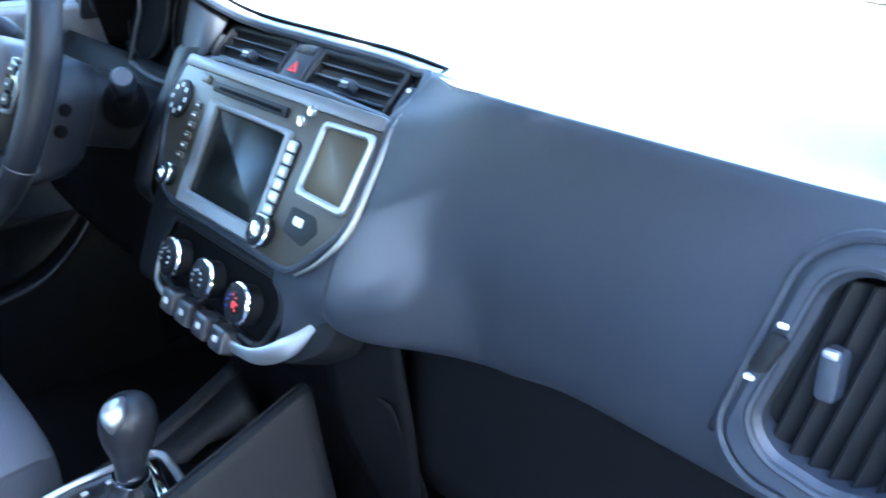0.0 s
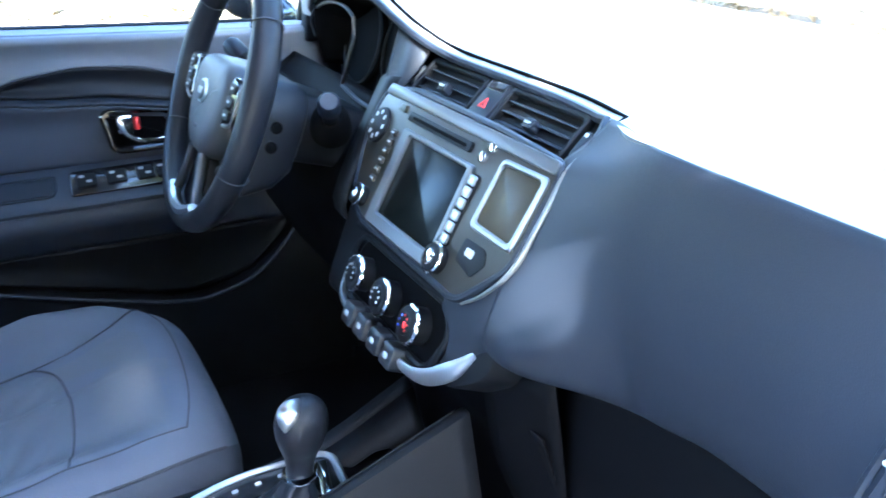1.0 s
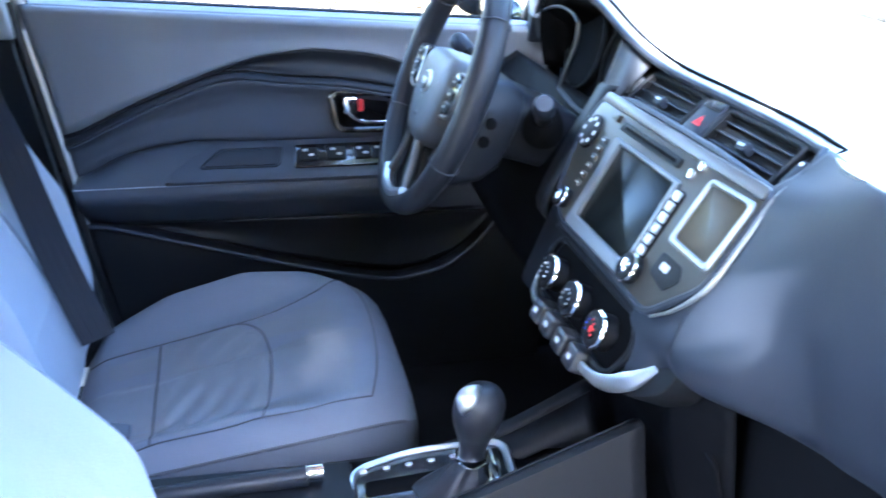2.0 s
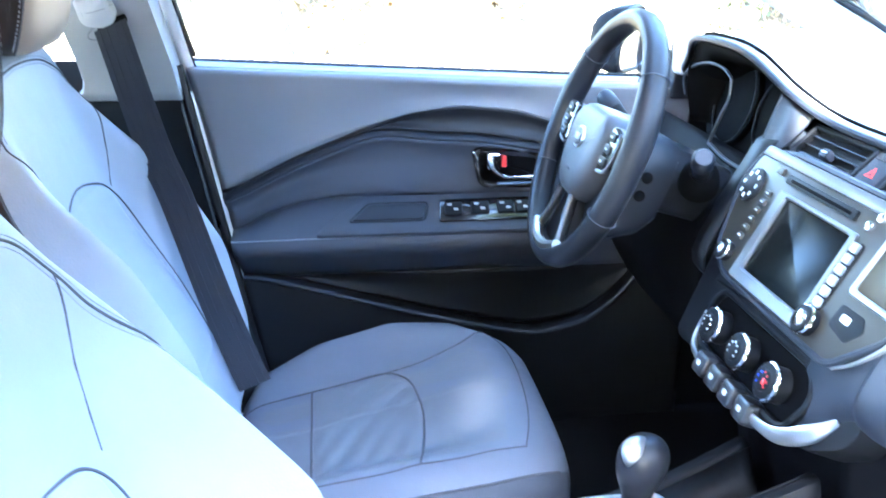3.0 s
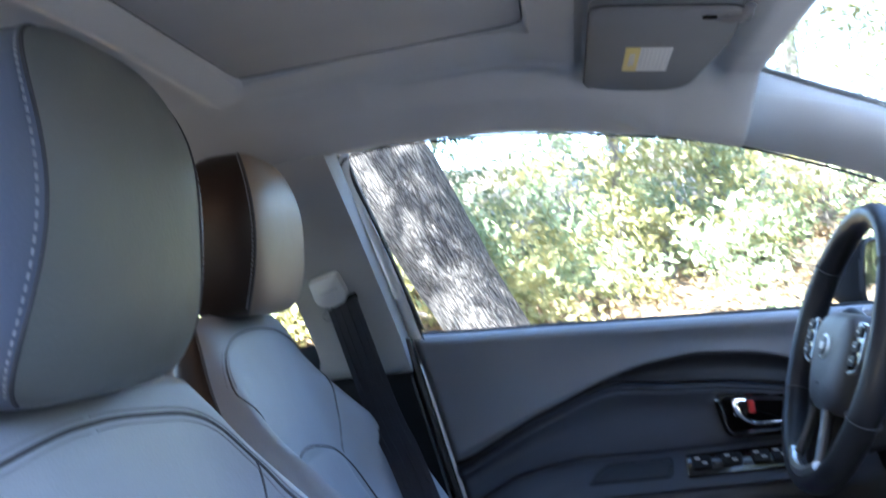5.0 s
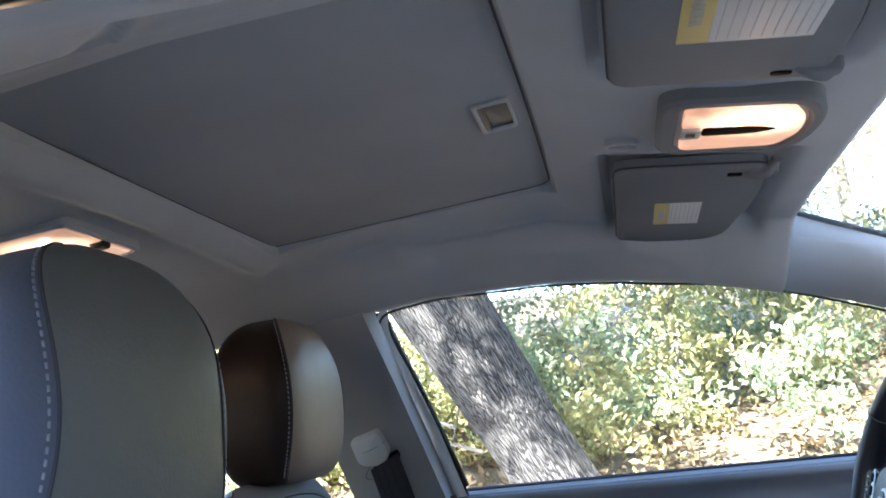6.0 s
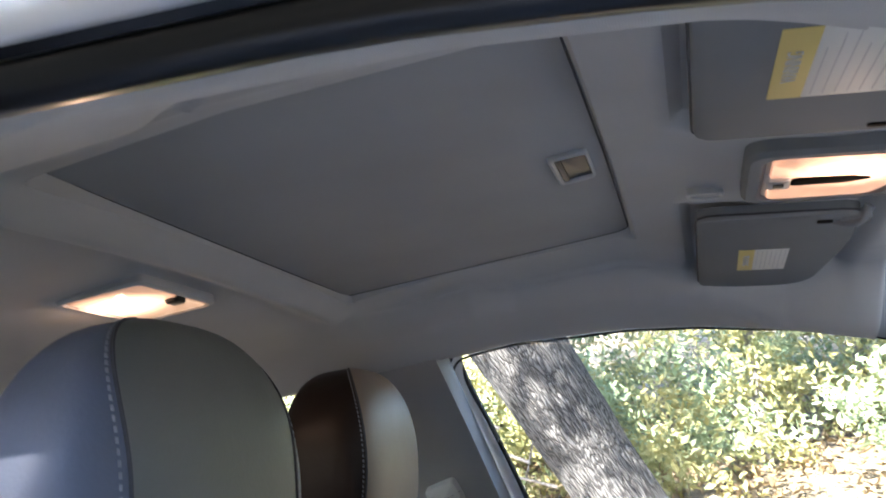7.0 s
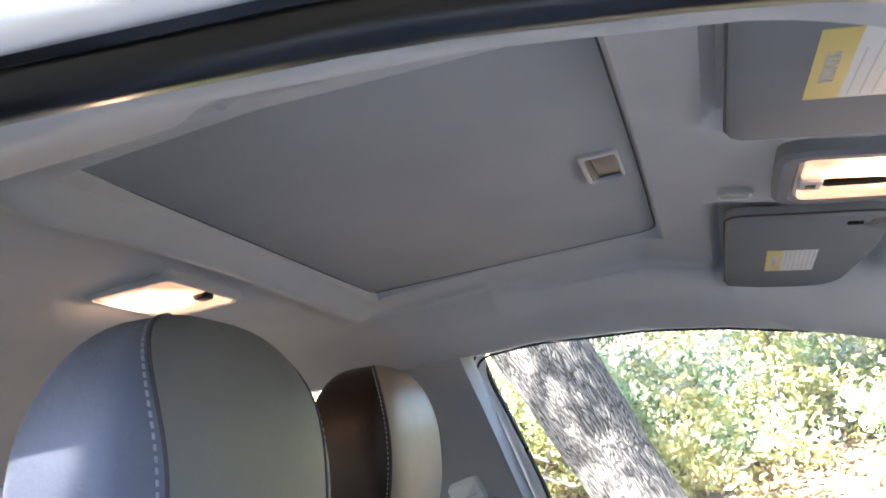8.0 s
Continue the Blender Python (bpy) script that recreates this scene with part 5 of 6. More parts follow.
part("disc_button", moved(slab(rect(0.016, 0.009, 0.002, 3, -0.105, 0.070), 0.003, 0.0075, 0.0015), MS), BRONZE, radio)
for dx, dy in ((0.094, 0.063), (0.104, 0.075)):
    part("eject_button", moved(disc(0.006, 0.002, 0.0085, 16, 0.002, dx, dy), MS), CHROME, radio)
col = part("button_column", moved(slab(rounded([(0.0875, -0.030), (0.1035, -0.030), (0.1055, 0.046), (0.0895, 0.046)], 0.007), 0.002, 0.0065, 0.002), MS), DARK, radio, "dark column of preset buttons")
for k in range(6):
    part("preset_button", moved(slab(rect(0.0128, 0.0104, 0.0025, 3, 0.0955 + 0.0003 * k, -0.023 + 0.0124 * k), 0.005, 0.0090, 0.0012), MS), SILVER, col, "bright preset button")
for k in range(6):
    part("source_button", moved(slab(rect(0.012, 0.0075, 0.002, 3, -0.104 + 0.0004 * k, -0.016 + 0.0113 * k), 0.002, 0.007, 0.0015), MS), BRONZE, radio)
    part("button_mark", moved(slab(rect(0.006, 0.0018, 0.0004, 2, -0.104 + 0.0004 * k, -0.016 + 0.0113 * k), 0.0068, 0.0076, 0.0002), MS), WHITE_MARK, radio)


def knob(parent, m, cx, cy_, r, h, name, cap):
    k = part(name, moved(disc(r, -0.004, h, 32, 0.003, cx, cy_), m), DARK, parent)
    ring = [(cx + r * math.cos(a), cy_ + r * math.sin(a), h * 0.75) for a in np.linspace(0, 2 * math.pi, 32, endpoint=False)]
    part("knob_ring", moved(tube(ring, r * 0.13, 8, closed=True), m), CHROME, k, "chrome ring")
    part("knob_cap", moved(disc(r * 0.62, h * 0.8, h + 0.002, 24, 0.002, cx, cy_), m), cap, k)
    return k


knob(radio, MS, 0.100, -0.044, 0.0145, 0.017, "volume_knob", CHROME)
knob(radio, MS, -0.108, -0.040, 0.0120, 0.017, "tuning_knob", CHROME)
lg = part("mode_pad", moved(disc(0.022, 0.001, 0.008, 28, 0.003, -0.146, 0.040), MS), DARK, radio)
for a in np.linspace(0, 2 * math.pi, 8, endpoint=False):
    part("pad_mark", moved(slab(rect(0.004, 0.0055, 0.0012, 2, -0.146 + 0.015 * math.cos(a), 0.040 + 0.015 * math.sin(a)), 0.007, 0.0088, 0.0004), MS), WHITE_MARK, lg)
disp = thing("trip_display", MS @ Vector((0.168, -0.01, 0)), "small brown info display in a satin silver frame", "display")
LO = rounded([(0.124, 0.0), (0.203, -0.001), (0.209, 0.074), (0.129, 0.072)], 0.008, 4)
LI = rounded([(0.131, 0.007), (0.196, 0.006), (0.202, 0.068), (0.135, 0.066)], 0.006, 4)
part("display_frame", moved(band(LO, LI, 0.002, 0.008, 0.002), MS), STEEL, disp, "bright satin frame")
part("display_glass", moved(slab(LI, -0.001, 0.005, 0.0005), MS), LCD, disp)
pb = part("airbag_plate", moved(slab(rounded([(0.124, -0.034), (0.160, -0.040), (0.176, -0.022), (0.166, -0.010), (0.126, -0.010)], 0.005), 0.002, 0.0048, 0.001), MS), DARK, radio)
part("airbag_mark", moved(slab(rect(0.015, 0.008, 0.002, 2, 0.144, -0.021), 0.0045, 0.0055, 0.0003), MS), WHITE_MARK, pb)

# ---- climate controls ----
clim = thing("climate_control", (0.54, 0.0, 0.68), "three knob climate control in a black panel", "climate control")
part("stack_face", moved(slab(rounded([(-0.19, -0.055), (0.150, -0.036), (0.205, 0.000), (0.207, 0.075), (-0.19, 0.075)], 0.02), -0.05, -0.012, 0.004), MC), DARK, clim)
part("panel", moved(slab(CLIMATE_OUT, -0.03, -0.004, 0.003), MC), HOLE, clim)
part("panel_rim", moved(tube([(p.x, p.y, -0.001) for p in inset(CLIMATE_OUT, -0.003)], 0.0045, 8, closed=True), MC), DARK, clim)
part("shelf_edge", moved(slab(rounded([(-0.130, 0.038), (0.150, 0.038), (0.168, 0.062), (-0.120, 0.062)], 0.006), -0.03, 0.002, 0.004), MC), DARK, clim)
trim_line = [(-0.112, 0.004, -0.002), (-0.110, -0.030, 0.0), (-0.085, -0.044, 0.003), (0.0, -0.046, 0.004), (0.085, -0.044, 0.004), (0.125, -0.036, 0.002), (0.155, -0.016, -0.003), (0.176, 0.012, -0.012)]
part("silver_trim", moved(tube(curve(trim_line, 60), [0.0080 + 0.0022 * step(0.5, 0.8, k / 60) - 0.0055 * step(0.85, 1.0, k / 60) for k in range(61)], 12, flat=0.5), MC), SILVER, clim, "satin silver trim bow")
for k, cx in enumerate((-0.068, 0.007, 0.082)):
    kb = knob(clim, MC, cx, 0.0, 0.0195, 0.017, "climate_knob", DARK)
    for j in range(7):
        a = radians(210 - 40 * j)
        mt = (BLUE_MARK if j < 3 else RED_MARK) if k == 2 else WHITE_MARK
        part("scale_mark", moved(slab(rect(0.0024, 0.0024, 0.0006, 2, cx + 0.0092 * math.cos(a), 0.0090 * math.sin(a)), 0.017, 0.0198, 0.0003), MC), mt, kb)
    if k == 2:
        part("heat_mark", moved(slab(rect(0.005, 0.007, 0.0015, 2, cx + 0.004, 0.0), 0.0182, 0.0202, 0.0003), MC), RED_MARK, kb)
for cx in (-0.048, -0.011, 0.028, 0.065):
    bt = part("climate_button", moved(slab(rect(0.029, 0.026, 0.006, 4, cx, -0.042), -0.004, 0.017, 0.004), MC), KEY, clim)
    part("button_icon", moved(slab(rect(0.009, 0.006, 0.002, 3, cx, -0.042), 0.0165, 0.0178, 0.0003), MC), WHITE_MARK, bt)

# ---- round side vent at the passenger door ----
sv = thing("air_vent", (0.62, -0.63, 0.79), "oval side air vent with dark slats and grey bezel", "air vent", "dashboard vents")
SO = rounded([(-0.060, -0.048), (-0.040, -0.072), (0.030, -0.082), (0.080, -0.055), (0.080, 0.070), (0.006, 0.086), (-0.026, 0.066)], 0.022, 6)
SI = rounded([(-0.036, -0.034), (-0.024, -0.050), (0.014, -0.058), (0.066, -0.045), (0.066, 0.055), (0.008, 0.064), (-0.008, 0.054)], 0.012, 6)
part("bezel", moved(band(SO, SI, -0.02, 0.010, 0.007), MSV), PANEL, sv)
part("bezel_rim", moved(tube([(p.x, p.y, 0.003) for p in inset(SO, -0.001)], 0.004, 8, closed=True), MSV), PANEL, sv)
part("inner_rim", moved(tube([(p.x, p.y, 0.008) for p in inset(SI, -0.006)], 0.0028, 8, closed=True), MSV), PANEL, sv)
part("duct", moved(slab(SI, -0.05, -0.035, 0.002), MSV), HOLE, sv)
for k in range(10):
    x = -0.050 + 0.0124 * k
    sl = moved(slab(rect(0.0135, 0.118, 0.002, 2), -0.0012, 0.0012, 0.0005), Matrix.Translation((x, -0.002, -0.010)) @ Matrix.Rotation(radians(-14), 4, "Z") @ Matrix.Rotation(radians(48), 4, "Y"))
    part("slat", moved(sl, MSV), DARK, sv)
tb = part("slider", moved(slab(rect(0.013, 0.030, 0.005, 4, -0.002, 0.004), -0.006, 0.006, 0.003), MSV), PANEL, sv, "grey direction slider")
part("slider_tip", moved(slab(rect(0.009, 0.005, 0.002, 3, -0.002, 0.017), 0.004, 0.0078, 0.001), MSV), SILVER, tb)
part("vent_wheel", moved(slab(rounded([(-0.045, -0.004), (-0.033, -0.006), (-0.022, 0.020), (-0.034, 0.022)], 0.005), 0.004, 0.014, 0.003), MSV), DARK, sv, "dark shut-off wheel")
part("wheel_mark", moved(slab(rect(0.006, 0.003, 0.001, 2, -0.0285, 0.0255), 0.008, 0.0118, 0.0005), MSV), WHITE_MARK, sv)
part("wheel_mark", moved(slab(rect(0.006, 0.003, 0.001, 2, -0.042, -0.0095), 0.008, 0.0118, 0.0005), MSV), WHITE_MARK, sv)

# ---- steering wheel and column ----
MW = frame_at((0.4565, 0.360, 0.8845), (0, -1, 0), (0.347, 0, 0.938))
wheel = thing("steering_wheel", (0.4565, 0.36, 0.70), "black leather steering wheel with grey hub and silver spoke", "steering wheel")
R = 0.1695
rings = []
for k in range(96):
    a = 2 * math.pi * k / 96
    grip = 0.0155 + 0.0018 * (math.exp(-((math.sin(a) - 0.3) / 0.35) ** 2))
    rings.append([((R + grip * 0.95 * math.cos(q)) * math.cos(a), (R + grip * 0.95 * math.cos(q)) * math.sin(a), grip * 1.12 * math.sin(q)) for q in np.linspace(0, 2 * math.pi, 16, endpoint=False)])
rv, rf = loft(rings, False)
rf += [[95 * 16 + q, 95 * 16 + (q + 1) % 16, (q + 1) % 16, q] for q in range(16)]
rim = part("rim", moved((rv, rf), MW), WHEEL_LEATHER, wheel)
for a in (38, 142, 205, 335):
    a = radians(a)
    ring = [((R + 0.0176 * math.cos(q)) * math.cos(a), (R + 0.0176 * math.cos(q)) * math.sin(a), 0.0196 * math.sin(q)) for q in np.linspace(0, 2 * math.pi, 20, endpoint=False)]
    part("rim_seam", moved(tube(ring, 0.0009, 5, closed=True), MW), GROOVE, rim)
HO = rounded([(-0.062, -0.048), (-0.034, -0.074), (0.034, -0.074), (0.062, -0.048), (0.076, 0.014), (0.054, 0.040), (-0.054, 0.040), (-0.076, 0.014)], 0.026, 5)
HO = [p * 1.12 for p in HO]
hub_rings = []
for d, zz in ((0.0, -0.028), (0.0, -0.004), (0.003, 0.006), (0.010, 0.012), (0.022, 0.0155), (0.036, 0.0170)):
    hub_rings.append([(p.x, p.y, zz) for p in inset(HO, d)])
hub = part("hub", moved(loft(hub_rings), MW), HUB, wheel, "grey airbag cover")
em = [Vector((0.0190 * math.cos(a), 0.0155 * math.sin(a))) for a in np.linspace(0, 2 * math.pi, 32, endpoint=False)]
em_o = part("emblem", moved(slab([p + Vector((0, -0.002)) for p in em], 0.014, 0.0195, 0.001), MW), SILVER, hub, "oval silver emblem")
part("emblem_field", moved(slab([p * 0.78 + Vector((0, -0.002)) for p in em], 0.0185, 0.0215, 0.0004), MW), HUB, em_o)
for dx in (-0.006, 0.0, 0.006):
    part("emblem_bar", moved(slab(rect(0.0035, 0.009, 0.001, 2, dx, -0.002), 0.0212, 0.0222, 0.0003), MW), SILVER, em_o)
part("hub_mark", moved(slab(rect(0.016, 0.004, 0.001, 2, 0, -0.048), 0.0155, 0.0176, 0.0003), MW), GROOVE, hub)
for q in (-1, 1):
    sp = moved(slab(rounded([(q * 0.066, -0.022), (q * 0.158, -0.010), (q * 0.160, 0.030), (q * 0.072, 0.034)], 0.008), -0.018, 0.004, 0.004), MW)
    spoke = part("spoke", sp, DARK, wheel, "black spoke with buttons")
    part("button_pod", moved(slab(rounded([(q * 0.084, -0.026), (q * 0.122, -0.018), (q * 0.128, 0.026), (q * 0.090, 0.036)], 0.008), 0.002, 0.010, 0.003), MW), PIANO, spoke, "glossy black button pod")
    part("pod_edge", moved(tube(curve([(q * 0.088, -0.027, 0.008), (q * 0.116, -0.022, 0.008), (q * 0.128, -0.006, 0.008), (q * 0.130, 0.014, 0.008), (q * 0.124, 0.030, 0.008)], 16), 0.0022, 8), MW), GUNMETAL, spoke)
    for j in range(3):
        part("spoke_button", moved(slab(rect(0.024, 0.012, 0.003, 3, q * (0.104 + 0.002 * j), -0.012 + 0.017 * j), 0.008, 0.0135, 0.002), MW), DARK, spoke)
        part("spoke_mark", moved(slab(rect(0.007, 0.0025, 0.0008, 2, q * (0.104 + 0.002 * j), -0.012 + 0.017 * j), 0.013, 0.0142, 0.0003), MW), WHITE_MARK, spoke)
    low = moved(tube(curve([(q * 0.028, -0.078, 0.004), (q * 0.036, -0.105, 0.003), (q * 0.047, -0.132, 0.004), (q * 0.056, -0.152, 0.005)], 16), 0.0095, 10, flat=0.6), MW)
    part("lower_spoke", low, GUNMETAL, wheel, "satin gunmetal lower spoke")
part("spoke_backing", moved(slab(rounded([(-0.030, -0.075), (0.030, -0.075), (0.056, -0.158), (-0.056, -0.158)], 0.01), -0.018, -0.004, 0.004), MW), DARK, wheel)
part("lower_trim", moved(tube(curve([(-0.062, -0.146, 0.006), (-0.030, -0.1585, 0.009), (0.0, -0.1615, 0.010), (0.030, -0.1585, 0.009), (0.062, -0.146, 0.006)], 24), 0.0115, 10, flat=0.7), MW), SILVER, wheel, "satin silver lower trim")

colm = thing("steering_column", (0.55, 0.36, 0.78), "dark plastic steering column shroud with two screw holes", "steering column")
rings = []
for zz, w, h0, h1 in ((-0.016, 0.092, -0.085, 0.036), (-0.022, 0.104, -0.104, 0.040), (-0.034, 0.1085, -0.110, 0.043), (-0.070, 0.1085, -0.090, 0.043), (-0.086, 0.103, -0.070, 0.040), (-0.094, 0.085, -0.055, 0.034), (-0.20, 0.070, -0.05, 0.028)):
    rings.append([(p.x, p.y, zz) for p in rounded([(-w, h0), (w, h0), (w * 1.06, 0.0), (w * 0.86, h1), (-w * 0.86, h1), (-w * 1.06, 0.0)], 0.02, 4)])
part("shroud", moved(loft(rings), MW), COLUMN, colm)
for dy in (-0.011, -0.036):
    hole = frame_at(MW @ Vector((0.1145, dy, -0.050)), MW.to_3x3() @ Vector((0, 0, -1)), MW.to_3x3() @ Vector((0, 1, 0)))
    part("screw_hole", moved(disc(0.0075, -0.010, 0.0012, 18, 0.0008), hole), HOLE, colm)
for q, tip in ((1, (0.548, 0.186, 0.897)), (-1, (0.52, 0.545, 0.915))):
    st = thing("column_stalk", (0.57, 0.36 - 0.07 * q, 0.87), "black column stalk with grey end cap", "stalk", "column stalks")
    root = Vector((0.572, 0.36 - 0.105 * q, 0.846))
    tp = Vector(tip)
    part("cone", tube([root.lerp(tp, k) for k in (0.0, 0.30, 0.42)], [0.027, 0.024, 0.014], 20), HOLE, st)
    part("arm", tube([root.lerp(tp, k) for k in (0.35, 0.62, 0.72)], [0.010, 0.0115, 0.013], 16), DARK, st)
    part("end_cap", tube([root.lerp(tp, k) for k in (0.70, 0.74, 0.94, 1.0)], [0.0125, 0.0140, 0.0140, 0.0105], 20), PANEL, st)

# ---- centre console ----
con = thing("centre_console", (0.2, 0.0, 0.28), "dark plastic centre console between the seats", "console")
for q in (-1, 1):
    if q < 0:
        top = curve([(-0.28, q * 0.095, 0.500), (0.10, q * 0.098, 0.497), (0.26, q * 0.105, 0.505), (0.36, q * 0.116, 0.545), (0.447, q * 0.128, 0.588), (0.568, q * 0.138, 0.646)], 40)
    else:
        top = curve([(-0.28, q * 0.095, 0.480), (0.10, q * 0.098, 0.470), (0.30, q * 0.105, 0.470), (0.40, q * 0.112, 0.474), (0.47, q * 0.118, 0.487), (0.52, q * 0.121, 0.503), (0.61, q * 0.124, 0.548)], 40)
    rows = [[p + Vector((0, -q * 0.020, -0.004)), p + Vector((0, -q * 0.010, 0.001)), p, p + Vector((0, q * 0.004, -0.010)), Vector((p.x + 0.02, q * (0.150 + 0.02 * step(0.3, 0.6, p.x)), 0.40)), Vector((p.x + 0.03, q * 0.165, 0.29))] for p in top]
    part("side_panel", loft(rows, closed=False), CONSOLE, con, solid=0.003 * q)
    part("inner_wall", loft([[p + Vector((0, -q * 0.020, -0.004)), Vector((p.x, q * 0.062, min(0.492, p.z - 0.02)))] for p in top], closed=False), DARK, con, solid=0.002)
part("top_plate", box((0.0, 0.0, 0.485), (0.60, 0.15, 0.02), 0.006), DARK, con)
part("tray", box((0.42, 0.0, 0.470), (0.30, 0.19, 0.02), 0.006), HOLE, con)
gate = thing("gear_selector", (0.40, 0.0, 0.48), "automatic gear selector with black knob in a silver gate", "gear selector")
GM = frame_at((0.392, 0.012, 0.498), (1, 0, 0.10), (0, 1, 0.02))
GO = rounded([(-0.105, -0.050), (0.088, -0.062), (0.098, 0.055), (-0.02, 0.066), (-0.100, 0.045)], 0.03, 6)
part("gate_plate", moved(slab(inset(GO, 0.008), -0.02, 0.002, 0.003), GM), PIANO, gate)
part("gate_trim", moved(band(GO, inset(GO, 0.009), -0.02, 0.006, 0.003), GM), SILVER, gate, "satin silver gate trim")
part("slot", moved(slab(rounded([(-0.085, -0.012), (0.070, -0.016), (0.072, 0.012), (-0.082, 0.016)], 0.008), 0.0, 0.0032, 0.0008), GM), HOLE, gate)
for k in range(6):
    part("gear_mark", moved(slab(rect(0.007, 0.005, 0.0012, 2, -0.080 + 0.027 * k, 0.036), 0.001, 0.0036, 0.0004), GM), WHITE_MARK, gate)
    if k > 2:
        part("gear_mark", moved(slab(rect(0.010, 0.008, 0.0012, 2, -0.030 + 0.030 * (k - 2), -0.036), 0.001, 0.0036, 0.0004), GM), CHROME, gate)
part("side_chrome", moved(slab(rounded([(0.052, -0.046), (0.066, -0.048), (0.082, 0.030), (0.070, 0.034)], 0.004), 0.001, 0.008, 0.002), GM), CHROME, gate)
kx, ky = 0.436, -0.006
KS = 1.0
prof = [(0.0, 0.629), (0.012, 0.6275), (0.021, 0.622), (0.0272, 0.612), (0.0290, 0.600), (0.0278, 0.588), (0.0238, 0.575), (0.0187, 0.563), (0.0158, 0.551), (0.0155, 0.538)]
def curve_prof(rows):
    """The knob's outline, smoothed."""
    return [(max(0.0, p.x), p.z) for p in curve([(r, 0, z) for r, z in rows], 30)]


kn = part("knob", loft([[(kx - (0.629 - z) * 0.10 + max(r * KS, 0.0004) * math.cos(a), ky + max(r * KS, 0.0004) * math.sin(a), z) for a in np.linspace(0, 2 * math.pi, 48, endpoint=False)] for r, z in curve_prof(prof)]), WHEEL_LEATHER, gate, "black leather knob")
inlay = [Vector((kx - 0.0 + 0.0305 * math.sin(b) * math.cos(radians(215)) , ky + 0.0305 * math.sin(b) * math.sin(radians(215)), 0.601 + 0.0285 * math.cos(b))) for b in np.linspace(0.15, 1.5, 14)]
part("knob_inlay", tube(inlay, [0.002 + 0.0115 * math.sin(math.pi * k / 13) for k in range(14)], 14, flat=0.5), SILVER, kn, "bright metal inlay")
part("collar", loft([[(kx - 0.009 + r * math.cos(a), ky + r * math.sin(a), z) for a in np.linspace(0, 2 * math.pi, 24, endpoint=False)] for r, z in ((0.0185, 0.542), (0.0195, 0.538), (0.0185, 0.533))]), CHROME, gate, "chrome collar")
part("boot", loft([[(kx - 0.010 - 0.02 * (1 - k / 6) + (0.016 + 0.028 * (1 - k / 6) ** 1.5 + 0.0025 * math.sin(7 * a + k)) * math.cos(a), ky + (0.016 + 0.022 * (1 - k / 6) ** 1.5 + 0.0025 * math.sin(5 * a)) * math.sin(a), 0.498 + 0.036 * k / 6) for a in np.linspace(0, 2 * math.pi, 30, endpoint=False)] for k in range(7)]), WHEEL_LEATHER, gate, "pleated black leather boot")
hb = thing("hand_brake", (0.1, 0.035, 0.50), "black hand brake lever with chrome button", "hand brake")
hp = curve([(-0.05, 0.030, 0.488), (0.06, 0.032, 0.496), (0.15, 0.034, 0.500), (0.245, 0.036, 0.504)], 24)
part("lever", tube(hp, [0.010 + 0.002 * step(0.2, 0.6, k / 24) for k in range(25)], 14), WHEEL_LEATHER, hb)
part("button", tube([(0.244, 0.036, 0.508), (0.250, 0.036, 0.508), (0.262, 0.0362, 0.508), (0.264, 0.0362, 0.508)], [0.0085, 0.0095, 0.0095, 0.007], 14), CHROME, hb, "chrome release button")
part("lever_boot", box((-0.05, 0.030, 0.497), (0.10, 0.05, 0.02), 0.008), DARK, hb)

# ---- roof fittings ----
shade_t = thing("sunroof_shade", (-0.08, 0.0, 1.31), "closed grey cloth sunroof shade with recessed grip", "sunroof shade")
SZ = lambda x: 1.3125 + (x - SHADE[0]) / (SHADE[1] - SHADE[0]) * 0.0175
MSH = frame_at(((SHADE[0] + SHADE[1]) / 2, (SHADE[2] - SHADE[3]) / 2, SZ((SHADE[0] + SHADE[1]) / 2)), (1, 0, 0.0482), (0, -1, 0))
L2, W2 = (SHADE[1] - SHADE[0]) / 2 - 0.001, (SHADE[2] + SHADE[3]) / 2 - 0.001
SOUT = rounded([(-L2, -W2), (L2 - 0.002, -W2), (L2, 0), (L2 - 0.002, W2), (-L2, W2)], [0.012, 0.03, 0.1, 0.03, 0.012], 6)
part("panel", moved(slab(SOUT, -0.012, 0.0, 0.005), MSH), SHADE_CLOTH, shade_t)
gx = 0.088 - (SHADE[0] + SHADE[1]) / 2
GR, GRI = rect(0.036, 0.086, 0.006, 4, gx, 0.001), rect(0.028, 0.076, 0.004, 4, gx + 0.001, 0.001)
# Dark bead drawn round the panel in place of its shadow line.
part("edge_shadow_line", moved(tube([(p.x, p.y, -0.0002) for p in inset(SOUT, 0.0036)], 0.0009, 6, closed=True), MSH), GROOVE, shade_t)
grip = part("grip_frame", moved(band(GR, GRI, -0.002, 0.005, 0.002), MSH), TRIM, shade_t, "light grey plastic grip frame")
part("grip_bowl", moved(slab(GRI, -0.002, 0.0012, 0.0003), MSH), ARM, grip, "grey finger hollow")
part("grip_lip", moved(slab(rect(0.006, 0.072, 0.002, 3, gx - 0.010, 0.001), 0.0012, 0.0036, 0.001), MSH), PANEL, grip)


